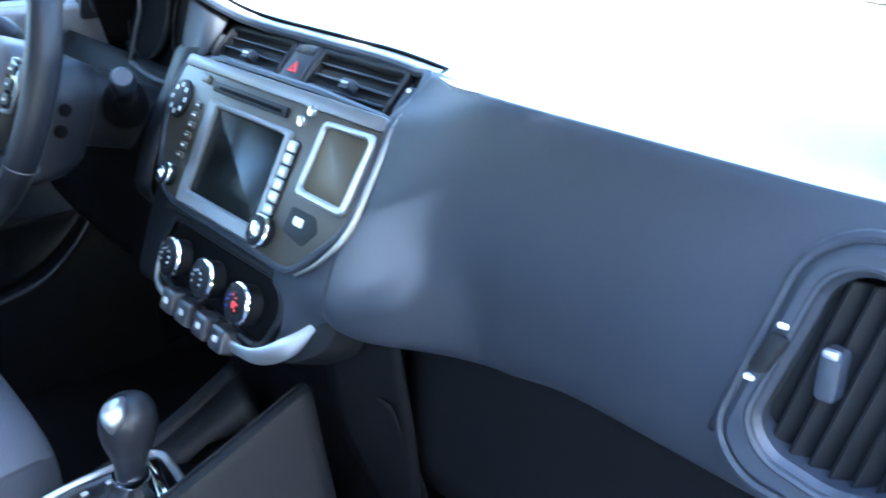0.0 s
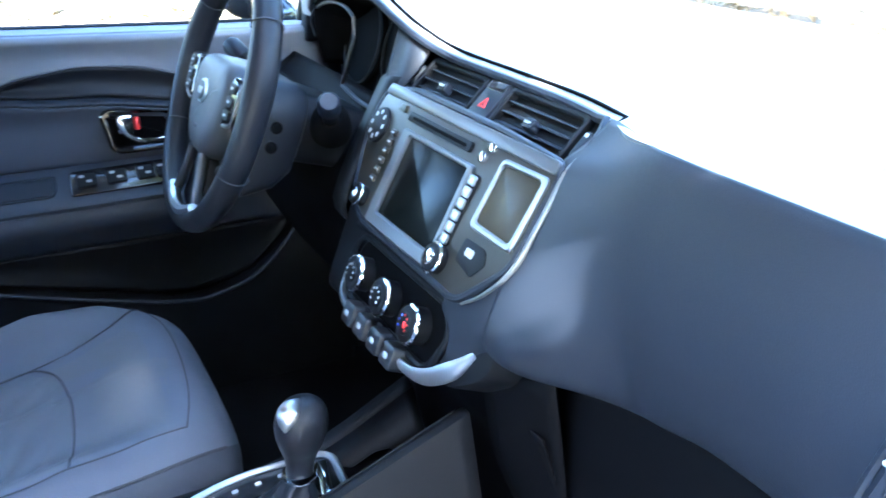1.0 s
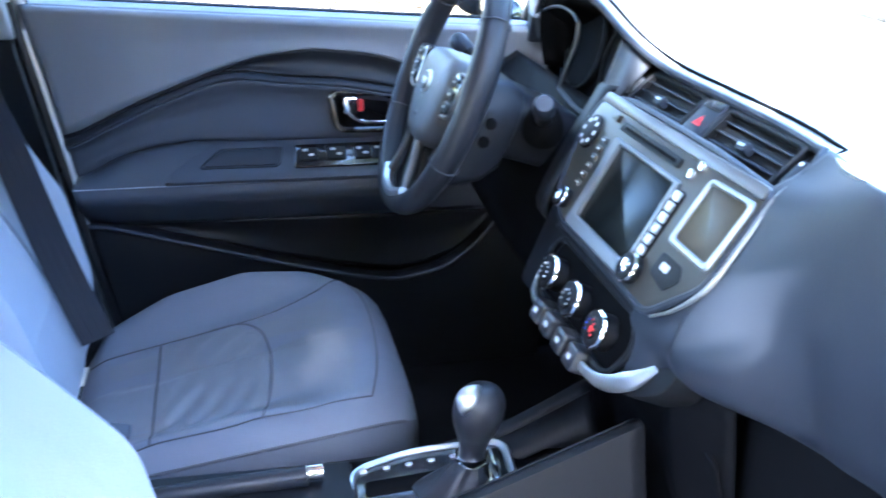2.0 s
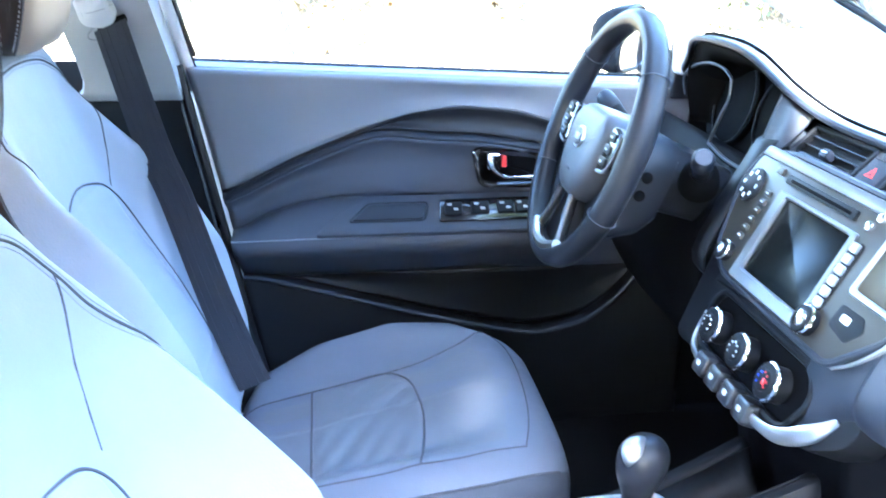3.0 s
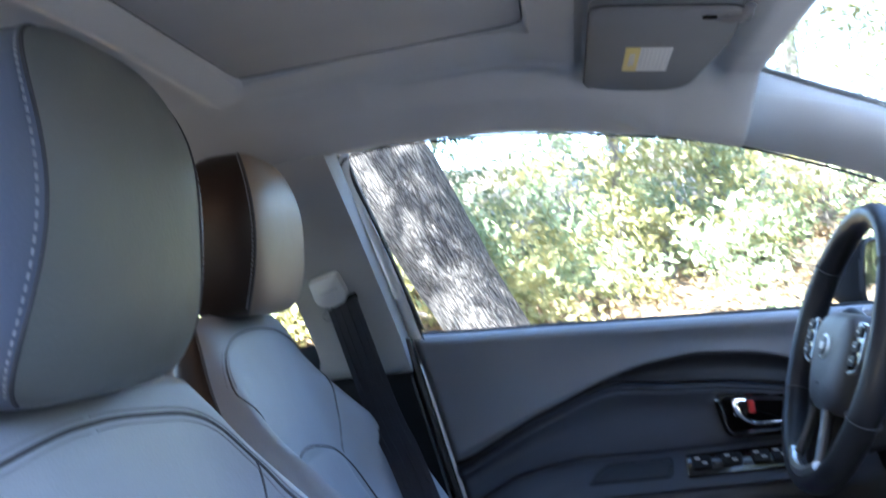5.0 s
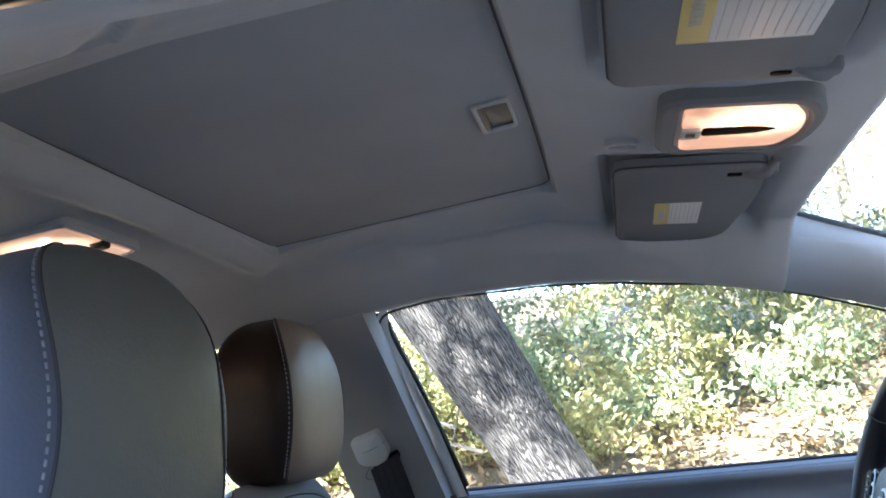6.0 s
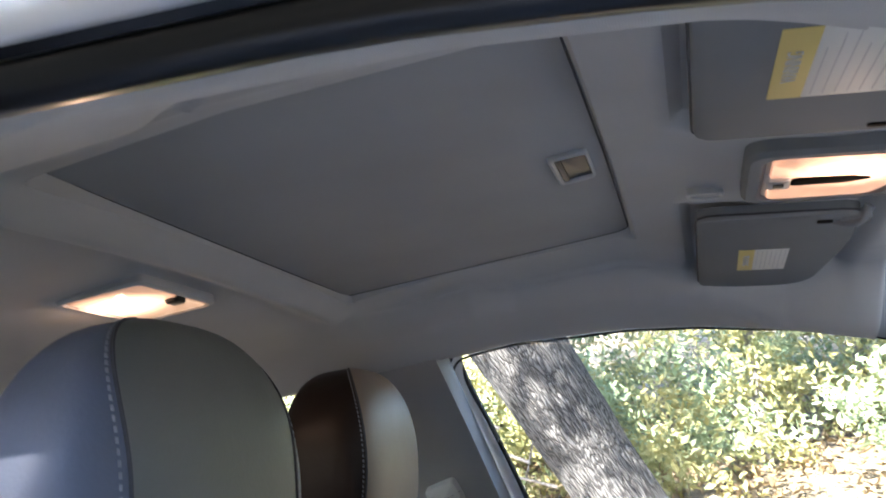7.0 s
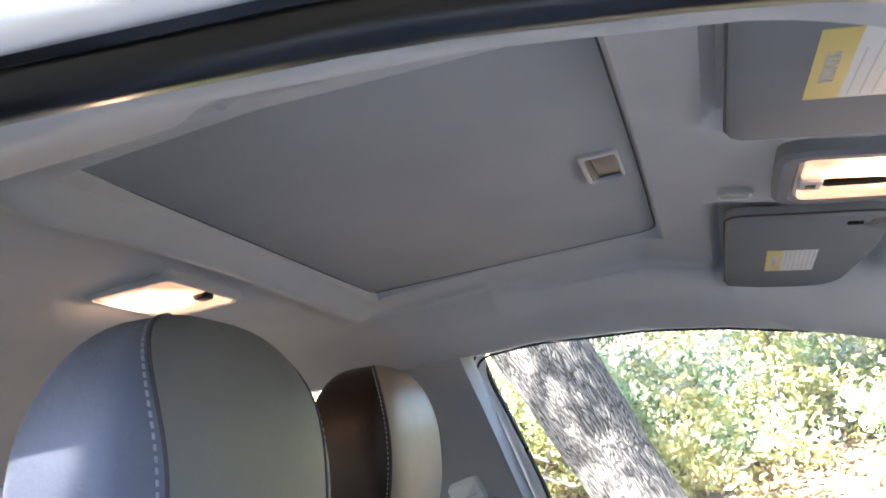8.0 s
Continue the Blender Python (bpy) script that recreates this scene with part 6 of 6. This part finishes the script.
def visor(q, lab, group):
    o, e1, e2 = Vector((0.192, q * 0.145, 1.2925)), Vector((0.150, 0, -0.021)), Vector((0, q * 0.325, -0.022))
    t = thing("sun_visor", (0.27, q * 0.3, 1.27), lab, "sun visor", group)
    m = frame_at(o, e1, e2)
    if q > 0:
        m = m @ Matrix.Diagonal((1, 1, -1, 1))
    poly = rounded([(0.0, 0.0), (0.165, 0.0), (0.168, 0.115), (0.140, 0.330), (0.0, 0.330)], [0.022, 0.02, 0.06, 0.05, 0.022], 6)
    part("panel", moved(slab(poly, -0.014, 0.002, 0.006), m), VISOR_CLOTH, t)
    part("edge_seam", moved(tube([(p.x, p.y, -0.004) for p in inset(poly, -0.0004)], 0.0012, 6, closed=True), m), GROOVE, t)
    arm = part("pivot_arm", moved(tube(curve([(0.140, 0.030, -0.002), (0.154, 0.022, 0.004), (0.164, 0.014, 0.003), (0.172, 0.004, -0.008)], 14), 0.0055, 10), m), VISOR_CLOTH, t)
    part("clip", moved(slab(rect(0.030, 0.024, 0.006, 4, 0.160, 0.020), -0.006, 0.0045, 0.003), m), VISOR_CLOTH, t)
    part("clip_notch", moved(slab(rect(0.016, 0.012, 0.004, 3, 0.130, 0.022), 0.0, 0.0028, 0.0006), m), HOLE, t)
    a0, a1, b0, b1, wy = (0.047, 0.103, 0.128, 0.228, 0.018) if q > 0 else (0.047, 0.137, 0.115, 0.252, 0.021)
    z = 0.0024
    yl = part("yellow_label", moved(slab(rect(wy, b1 - b0, 0.001, 2, a0 + wy / 2, (b0 + b1) / 2), 0.001, z, 0.0003), m), YELLOW, t, "yellow warning strip")
    wl = part("white_label", moved(slab(rect(a1 - a0 - wy, b1 - b0, 0.001, 2, (a0 + wy + a1) / 2, (b0 + b1) / 2), 0.001, z, 0.0003), m), PAPER, t, "white printed label")
    turn = Matrix.Translation((a0 + wy / 2, (b0 + b1) / 2, z + 0.0002)) @ Matrix.Rotation(radians(90), 4, "Z")
    if q > 0:
        turn = Matrix.Translation((a0 + wy / 2, (b0 + b1) / 2, z + 0.0002)) @ Matrix.Rotation(radians(-90), 4, "Z") @ Matrix.Diagonal((-1, 1, 1, 1))
    writing("warning_text", "WARNING", 0.0125 if q < 0 else 0.0105, m @ turn, PRINT, yl)
    nl = 9 if q < 0 else 7
    for k in range(nl):
        x = a0 + wy + (a1 - a0 - wy) * (k + 0.7) / (nl + 0.4)
        ln_ = (b1 - b0) * (0.86 if k % 3 else 0.70)
        part("print_line", moved(slab(rect(0.0009, ln_, 0.0003, 1, x, b0 + 0.006 + ln_ / 2), z - 0.0002, z + 0.0003, 0.0001), m), PRINT, wl)
    return t


visor(1, "folded grey driver's sun visor with warning label", "sun visors")
visor(-1, "folded grey passenger sun visor with large warning label", "sun visors")

# map lamp in front, dome lamp behind
ML = frame_at((0.303, -0.010, 1.2790), (0.135, 0, -0.019), (0, -1, 0))
mp = thing("map_lamp", (0.30, 0.0, 1.27), "lit twin map lamp in a grey console", "map lamp")
MO = rounded([(-0.070, -0.088), (0.062, -0.084), (0.078, -0.03), (0.078, 0.03), (0.062, 0.084), (-0.070, 0.088)], [0.03, 0.03, 0.03, 0.03, 0.03, 0.03], 6)
MI = rounded([(-0.052, -0.070), (0.048, -0.066), (0.063, -0.025), (0.063, 0.025), (0.048, 0.066), (-0.052, 0.070)], 0.016, 6)
part("housing", moved(band(MO, MI, -0.015, 0.0045, 0.004), ML), VISOR_CLOTH, mp)
part("backing", moved(slab(MI, -0.012, 0.001, 0.0005), ML), TRIM, mp)
part("lens", moved(slab(rounded([(-0.048, -0.066), (0.044, -0.062), (0.060, -0.022), (0.060, 0.022), (0.044, 0.062), (-0.048, 0.066)], 0.012, 5), 0.001, 0.005, 0.002), ML), MAP_LAMP, mp, "glowing warm ribbed lens")
part("switch_bar", moved(slab(rounded([(-0.030, -0.013), (0.018, -0.012), (0.040, 0.0), (0.018, 0.012), (-0.030, 0.013)], 0.008, 4), 0.0, 0.0060, 0.0008), ML), HOLE, mp, "dark switch bar")
part("switch_button", moved(slab(rect(0.020, 0.028, 0.003, 3, -0.040, 0), 0.0, 0.0085, 0.002), ML), TRIM, mp)
part("button_window", moved(slab(rect(0.009, 0.012, 0.001, 3, -0.040, 0), 0.006, 0.0092, 0.0005), ML), DARK, mp)
DL = frame_at((-0.378, 0.0, 1.2865), (1, 0, 0.055), (0, -1, 0))
dm = thing("dome_lamp", (-0.378, 0.0, 1.285), "lit warm rectangular dome lamp in the headliner", "dome lamp")
part("bezel", moved(band(rect(0.098, 0.158, 0.012, 5), rect(0.084, 0.142, 0.009, 5), -0.012, 0.004, 0.003), DL), CLOTH, dm)
part("lens", moved(slab(rect(0.084, 0.142, 0.009, 5), -0.010, 0.0035, 0.003), DL), LAMP, dm, "glowing warm lens")
part("switch", moved(slab(rect(0.016, 0.020, 0.004, 3, 0.034, -0.012), 0.002, 0.0085, 0.003), DL), DARK, dm)
# point lights added just under the two lit lenses, to spread their glow over the ceiling
for nm, at, power in (("dome_glow_light", (-0.392, -0.012, 1.276), 0.022), ("map_glow_light", (0.318, -0.036, 1.266), 0.009)):
    bulb = bpy.data.lights.new(nm, "POINT")
    bulb.energy, bulb.color, bulb.shadow_soft_size = power, (1.0, 0.62, 0.36), 0.006
    new(nm, bulb).location = at
mc = thing("microphone", (0.2, 0.045, 1.29), "small oval grey microphone grille in the headliner", "microphone")
MMi = frame_at((0.203, 0.072, roof_z(0.203, 0.072) - 0.003), (1, 0, -0.1), (0, -1, 0))
oval = rounded([(-0.018, -0.012), (0.018, -0.012), (0.018, 0.012), (-0.018, 0.012)], 0.0115, 6)
part("bezel", moved(band(oval, inset(oval, 0.004), -0.006, 0.0035, 0.0015), MMi), TRIM, mc)
part("grille", moved(slab(inset(oval, 0.004), -0.006, 0.0018, 0.0005), MMi), DOOR_UP, mc)


# ---- outside: ground, trees, undergrowth ----
rng = np.random.default_rng(7)


def raw(name, vs, fs, material, parent=None, label=""):
    me = bpy.data.meshes.new(name)
    me.from_pydata(vs.tolist() if isinstance(vs, np.ndarray) else vs, [], fs.tolist() if isinstance(fs, np.ndarray) else fs)
    me.materials.append(material)
    return part(name, me, material, parent, label)


def hill(x, y):
    r = max(0.0, y - 3.2)
    return 0.20 * r ** 1.05 * (1 - 0.5 * step(14, 40, y)) + 0.10 * math.sin(0.9 * x + 0.5 * y) * step(3, 6, y) + 0.04 * math.sin(2.7 * x - 1.9 * y) * step(2.5, 5, y)


def build_ground():
    xs = np.unique(np.concatenate([np.linspace(-400, -14, 14), np.linspace(-14, 16, 76), np.linspace(16, 400, 14)]))
    ys = np.unique(np.concatenate([np.linspace(-400, -8, 14), np.linspace(-8, 24, 80), np.linspace(24, 400, 14)]))
    vs = [(x, y, hill(x, min(y, 30.0))) for x in xs for y in ys]
    w = len(ys)
    fs = [[i * w + j, (i + 1) * w + j, (i + 1) * w + j + 1, i * w + j + 1] for i in range(len(xs) - 1) for j in range(w - 1)]
    ob = raw("ground", vs, fs, LITTER)
    ob.data.shade_smooth()
    tagged(ob, "sloping woodland ground covered in dry leaves", "ground", kind="structure")


build_ground()


def leaves(centres, spread, count, size):
    """Small folded leaves scattered about the given places."""
    c = np.asarray(centres, float)
    at = c[rng.integers(0, len(c), count)] + rng.normal(0, 1, (count, 3)) * spread
    a = rng.normal(0, 1, (count, 3))
    a /= np.linalg.norm(a, axis=1)[:, None]
    b = np.cross(a, rng.normal(0, 1, (count, 3)))
    b /= np.linalg.norm(b, axis=1)[:, None]
    n = np.cross(a, b)
    s = size * rng.uniform(0.6, 1.4, (count, 1))
    vs = np.stack([at - a * s, at + b * s * 0.45 + n * s * 0.15, at + a * s, at - b * s * 0.45 + n * s * 0.15], 1).reshape(-1, 3)
    fs = np.arange(4 * count).reshape(-1, 4)
    return vs, fs


def tree(x, y, top, girth, lean, crown_low, n_leaf, spread, size, leaf_mat, label, bark=TWIG, clumps=26, limbs=6, name="tree"):
    z0 = hill(x, y)
    t = thing(name, (x, y, z0 - 0.05), label, "tree")
    tip = Vector((x + lean[0], y + lean[1], z0 + top))
    base = Vector((x, y, z0 - 0.15))
    trunk = []
    for k in range(15):
        s = k / 14
        p = base.lerp(tip, s)
        p.x += 0.04 * top * 0.2 * math.sin(3.1 * s + x)
        p.y += 0.03 * top * 0.2 * math.sin(4.3 * s + y)
        trunk.append(p)
    rad = [girth * (1 - 0.80 * (k / 14)) * (1.35 if k == 0 else 1) for k in range(15)]
    part("trunk", tube(trunk, rad, 14), bark, t)
    ends = []
    for k in range(limbs):
        s = crown_low + (0.95 - crown_low) * (k + 0.5) / limbs
        p = base.lerp(tip, s)
        a = rng.uniform(0, 2 * math.pi)
        ln_ = spread[0] * rng.uniform(0.7, 1.3) * 1.5
        e = p + Vector((math.cos(a) * ln_, math.sin(a) * ln_, ln_ * rng.uniform(0.1, 0.7)))
        mid = p.lerp(e, 0.5) + Vector((0, 0, 0.08 * ln_))
        part("limb", tube(curve([p, mid, e], 8), [girth * 0.4 * (1 - s * 0.6) * (1 - 0.85 * q / 8) for q in range(9)], 7), bark, t)
        ends += [mid, e, p]
    cs = [Vector(e) + Vector(rng.normal(0, 0.5, 3) * spread) for e in ends for _ in range(max(1, clumps // len(ends)))]
    vs, fs = leaves([tuple(v) for v in cs], np.array(spread) * 0.32, n_leaf, size)
    raw("crown", vs, fs, leaf_mat, t)
    return t


# the leaning oak beside the car
def oak():
    t = thing("oak_tree", (-0.05, 5.2, hill(-0.05, 5.2)), "large leaning oak with deeply furrowed grey bark", "tree")
    line = curve([(-0.04, 5.2, 0.1), (-0.24, 5.15, 0.50), (-0.49, 5.1, 1.05), (-0.80, 5.05, 1.72), (-1.13, 5.0, 2.4), (-1.52, 5.0, 3.3), (-2.00, 5.0, 4.6), (-2.15, 5.1, 6.5)], 60)
    rings, side = [], Vector((1, 0, 0))
    for i, p in enumerate(line):
        d = (line[min(i + 1, 60)] - line[max(i - 1, 0)]).normalized()
        side = (Vector((1, 0, 0)) - d * d.x).normalized()
        up = d.cross(side)
        ring = []
        for k in range(90):
            a = 2 * math.pi * k / 90
            r = lerp(i, [0, 8, 17, 26, 40, 60], [0.36, 0.24, 0.240, 0.285, 0.27, 0.15])
            q = Vector((math.cos(a) * 1.0, math.sin(a), i * 0.10))
            ridge = noise.ridged_multi_fractal(Vector((q.x * 3.6, q.y * 3.6, q.z * 0.85)), 1.0, 2.0, 3, 0.8, 2.0)
            r *= 1 + 0.035 * (ridge - 1.0) + 0.05 * noise.noise(q * 1.3)
            ring.append(p + (side * math.cos(a) + up * math.sin(a)) * r)
        rings.append(ring)
    part("trunk", loft(rings), BARK, t)
    ends = []
    for k, (s, v) in enumerate(((40, (1.4, 0.3, 1.0)), (46, (-1.6, 0.8, 0.8)), (52, (1.2, -0.6, 1.2)), (56, (-0.9, -1.0, 1.1)), (59, (0.5, 1.2, 1.0)), (50, (1.2, -2.2, 1.3)), (54, (2.6, -1.8, 1.4)), (57, (0.2, -2.4, 0.6)))):
        p = line[s]
        e = p + Vector(v)
        part("limb", tube(curve([p, p.lerp(e, 0.5) + Vector((0, 0, 0.15)), e], 10), [0.12 * (1 - 0.08 * q) for q in range(11)], 9), BARK, t)
        ends += [p.lerp(e, 0.6), e, e + Vector(v) * 0.4]
    # dead twigs low on the trunk
    for p, v in (((-1.00, 4.95, 1.30), (-0.40, -0.10, 0.22)), ((-0.85, 4.95, 1.08), (-0.45, -0.05, 0.20)), ((-0.72, 5.0, 0.92), (-0.40, -0.05, 0.12))):
        e = Vector(p) + Vector(v)
        part("dead_twig", tube([p, Vector(p).lerp(e, 0.5) + Vector((0, 0, 0.02)), e], [0.012, 0.008, 0.003], 6), TWIG, t)
    # boughs added over the front of the car, to keep the high sky off the seats
    over = []
    for k in range(7):
        e = Vector((rng.uniform(1.6, 4.6), rng.uniform(-2.8, 0.2), 0))
        e.z = 1.0 + 0.95 * math.hypot(e.x, e.y) + rng.uniform(0.4, 1.6)
        p = line[47 + k]
        part("bough", tube(curve([p, p.lerp(e, 0.5) + Vector((0, 0, 0.5)), e], 12), [0.045 * (1 - 0.075 * q) for q in range(13)], 8), BARK, t)
        over += [tuple(e + Vector(rng.normal(0, 0.55, 3)) + Vector((0, 0, 0.3))) for _ in range(12)]
    v2, f2 = leaves(over, np.array([0.28, 0.28, 0.2]), 13000, 0.10)
    vs, fs = leaves([tuple(e) for e in ends], np.array([0.6, 0.7, 0.4]), 14000, 0.075)
    vs, fs = np.concatenate([vs, v2]), np.concatenate([fs, f2 + len(vs)])
    raw("crown", vs, fs, LEAF_GREEN, t)


oak()

# slender trees up the slope
SPOTS = [(0.55, 7.2, 5.2, 0.055, (0.25, 0.1)), (1.6, 8.4, 6.0, 0.075, (-0.3, 0.2)), (2.9, 7.6, 4.6, 0.05, (0.4, 0.0)), (4.2, 9.6, 6.5, 0.09, (-0.2, 0.3)), (-1.8, 8.8, 6.0, 0.08, (0.3, 0.1)),
         (-3.2, 7.4, 5.0, 0.06, (0.2, 0.2)), (5.8, 8.0, 5.0, 0.07, (0.3, -0.2)), (7.5, 7.0, 5.6, 0.09, (-0.4, 0.0)), (-5.0, 9.0, 6.2, 0.09, (0.2, 0.1)), (9.6, 8.6, 6.0, 0.1, (0.1, 0.2)), (3.6, 13.0, 7.5, 0.12, (0.1, 0.1)), (0.2, 13.5, 7.0, 0.12, (0.2, 0)), (-3.5, 13.0, 7.5, 0.12, (-0.2, 0)), (8.0, 3.6, 4.4, 0.07, (0.2, 0.2)), (11.5, 2.2, 5.0, 0.09, (0.1, -0.2))]
for k, (x, y, top, girth, lean) in enumerate(SPOTS):
    yellow = k % 3 != 1
    tree(x, y, top, girth, lean, 0.22, 6500, (0.8, 0.8, 0.6), 0.036, LEAF_YELLOW if yellow else LEAF_GREEN, "slender sapling with sparse yellow green leaves" if yellow else "slender tree with small green leaves")


def undergrowth(name, n_clump, n_leaf, mat, label, size, lo, hi, xr=(-9, 13), yr=(5.8, 14)):
    """Shrubs: each is a heap of small sprays, some tall and some low, with gaps between them."""
    cs = []
    for _ in range(n_clump):
        x, y = rng.uniform(*xr), rng.uniform(*yr)
        h, w = rng.uniform(lo, hi), rng.uniform(0.16, 0.42)
        for _ in range(int(6 + 14 * w * h)):
            s = rng.uniform(0.10, 1.0)
            cs.append((x + rng.normal(0, w) * (1.1 - 0.6 * s), y + rng.normal(0, w), hill(x, y) + h * s))
    vs, fs = leaves(cs, np.array([0.10, 0.10, 0.065]), n_leaf, size)
    tagged(raw(name, vs, fs, mat), label, "undergrowth", kind="stuff")


undergrowth("undergrowth", 90, 62000, LEAF_PALE, "pale grey green shrubs on the slope", 0.034, 0.4, 1.9, yr=(5.6, 10))
undergrowth("undergrowth", 90, 52000, LEAF_GREEN, "dense green shrubs on the slope", 0.033, 0.3, 1.7, yr=(6.0, 12))
undergrowth("undergrowth", 90, 52000, LEAF_YELLOW, "yellowing autumn shrubs on the slope", 0.034, 0.3, 2.0, yr=(5.8, 12))
undergrowth("undergrowth", 26, 22000, LEAF_YELLOW, "sunlit yellow shrubs behind the oak", 0.032, 0.3, 1.3, xr=(-4.0, -0.9), yr=(6.2, 8.2))
geos = []
for _ in range(90):
    x, y = rng.uniform(-8, 12), rng.uniform(6.0, 12)
    z, h = hill(x, y), rng.uniform(0.6, 1.8)
    p = Vector((x, y, z - 0.05))
    e = p + Vector((rng.normal(0, 0.35) * h, rng.normal(0, 0.2) * h, h))
    geos.append(tube(curve([p, p.lerp(e, 0.5) + Vector((rng.normal(0, 0.10), 0, rng.normal(0, 0.05))), e], 6), [0.013 - 0.0016 * k for k in range(7)], 5))
tagged(raw("twigs", *joined(*geos), TWIG), "bare grey stems among the shrubs", "twigs", kind="stuff")
fx, fy = rng.uniform(-6, 10, 9000), rng.uniform(3.4, 11, 9000)
lv, lf = leaves([(x, y, hill(x, y) + 0.03) for x, y in zip(fx, fy)], np.array([0.1, 0.1, 0.015]), 16000, 0.05)
tagged(raw("fallen_leaves", lv, lf, FALLEN), "dry fallen leaves on the slope", "leaves", kind="stuff")

# an unseen tree added on the side of the open door, to shade the seats
def unseen_shade_tree():
    base = Vector((-2.9, -6.6, 0))
    t = thing("unseen_shade_tree", base, "unseen leafy tree added to shade the open side of the car", "tree")
    part("trunk", tube(curve([base - Vector((0, 0, 0.2)), (-2.8, -6.3, 2.0), (-2.5, -5.7, 4.0), (-2.4, -5.2, 6.2)], 20), [0.20 - 0.006 * k for k in range(21)], 12), BARK, t)
    cs = []
    SHADED = [(170, (-1.3, 0.45), (-0.75, 0.60), (0.60, 0.85)), (10, (0.45, 0.64), (-0.50, 0.05), (0.60, 0.85)), (26, (0.48, 0.68), (-0.78, -0.40), (0.62, 0.95)), (30, (0.38, 0.62), (0.10, 0.60), (0.60, 0.90)), (36, (0.42, 0.95), (0.52, 0.66), (1.02, 1.28)), (40, (-1.7, 0.1), (4.7, 4.9), (1.0, 2.7)), (300, (-3.5, 3.0), (-5.5, -0.75), (0.0, 0.1))]
    for count, xr, yr, zr in SHADED:
        near, far = (2.4, 3.4) if count == 10 else (5.0, 8.0)
        for k in range(count):
            p = Vector((rng.uniform(*xr), rng.uniform(*yr), rng.uniform(*zr)))
            cs.append(tuple(p + SUN_TO * rng.uniform(near, far)))
    for c in cs[::18]:
        part("limb", tube([(-2.5, -5.5, 4.2), Vector((-2.5, -5.5, 4.4)).lerp(Vector(c), 0.5), c], [0.06, 0.04, 0.012], 7), TWIG, t)
    vs, fs = leaves(cs[:-300], np.array([0.10, 0.10, 0.10]), 11400, 0.075)
    v2, f2 = leaves(cs[-300:], np.array([0.22, 0.22, 0.16]), 16000, 0.10)
    vs, fs = np.concatenate([vs, v2]), np.concatenate([fs, f2 + len(vs)])
    # leaves are cut away along the sun's rays to land chosen patches of dappled sun: driver's cushion, side of the
    # centre stack, back of the passenger headrest
    quad = vs.reshape(-1, 4, 3)
    mid = quad.mean(1)
    keep = np.ones(len(mid), bool)
    # each gap: a place, half sizes, the axis across it, and the share of leaves left in it
    GAPS = [((0.305, 0.290, 0.540), (0.080, 0.066, 1), 2, 0.12), ((0.580, -0.252, 0.825), (1, 0.104, 0.130), 0, 0.035), ((-0.215, -0.490, 1.080), (0.090, 1, 0.058), 1, 0.08)]
    towards = np.array(SUN_TO)
    for at, size, axis, left in GAPS:
        foot = mid - towards * ((mid[:, axis] - at[axis]) / towards[axis])[:, None]
        rel = (foot - np.array(at)) / np.array(size)
        keep &= ((rel ** 6).sum(1) > 1) | (rng.random(len(mid)) < left)
    vs = quad[keep].reshape(-1, 3)
    raw("crown", vs, np.arange(len(vs)).reshape(-1, 4), LEAF_GREEN, t)


unseen_shade_tree()


# woodland ahead of the car, and unseen trees added beyond the open door, to hold back the low sky
AROUND = [(9.0, -7.0, 3.6), (9.6, -5.0, 3.9), (9.0, -3.2, 3.7), (10.2, -1.4, 4.0), (9.0, 0.4, 3.8), (10.0, 2.2, 4.1), (9.4, 4.0, 4.4), (11.0, 5.6, 5.0), (7.6, -9.5, 3.4), (10.6, -3.6, 3.4), (10.8, 0.8, 3.5), (10.4, -6.4, 3.2)]
for x, y, top in AROUND:
    tree(x, y, top, 0.14, (0.2, 0.2), 0.08, 8000, (1.3, 1.3, 0.9), 0.17, LEAF_GREEN, "bushy dark green tree ahead of the car", BARK, clumps=70, limbs=9)
FAR_SIDE = [(6.5, -11.0, 4.2), (2.0, -11.5, 4.4), (-2.5, -11.5, 4.6), (4.6, -13.0, 5.0), (-7.0, -9.0, 4.4), (-11.0, -5.0, 4.6), (-0.5, -13.0, 5.0)]
for x, y, top in FAR_SIDE:
    tree(x, y, top, 0.12, (0.2, 0.2), 0.10, 4200, (1.5, 1.5, 0.6), 0.17, BOUGH, "unseen leafy tree added beyond the open door to block low sky", BARK, clumps=60, limbs=9)
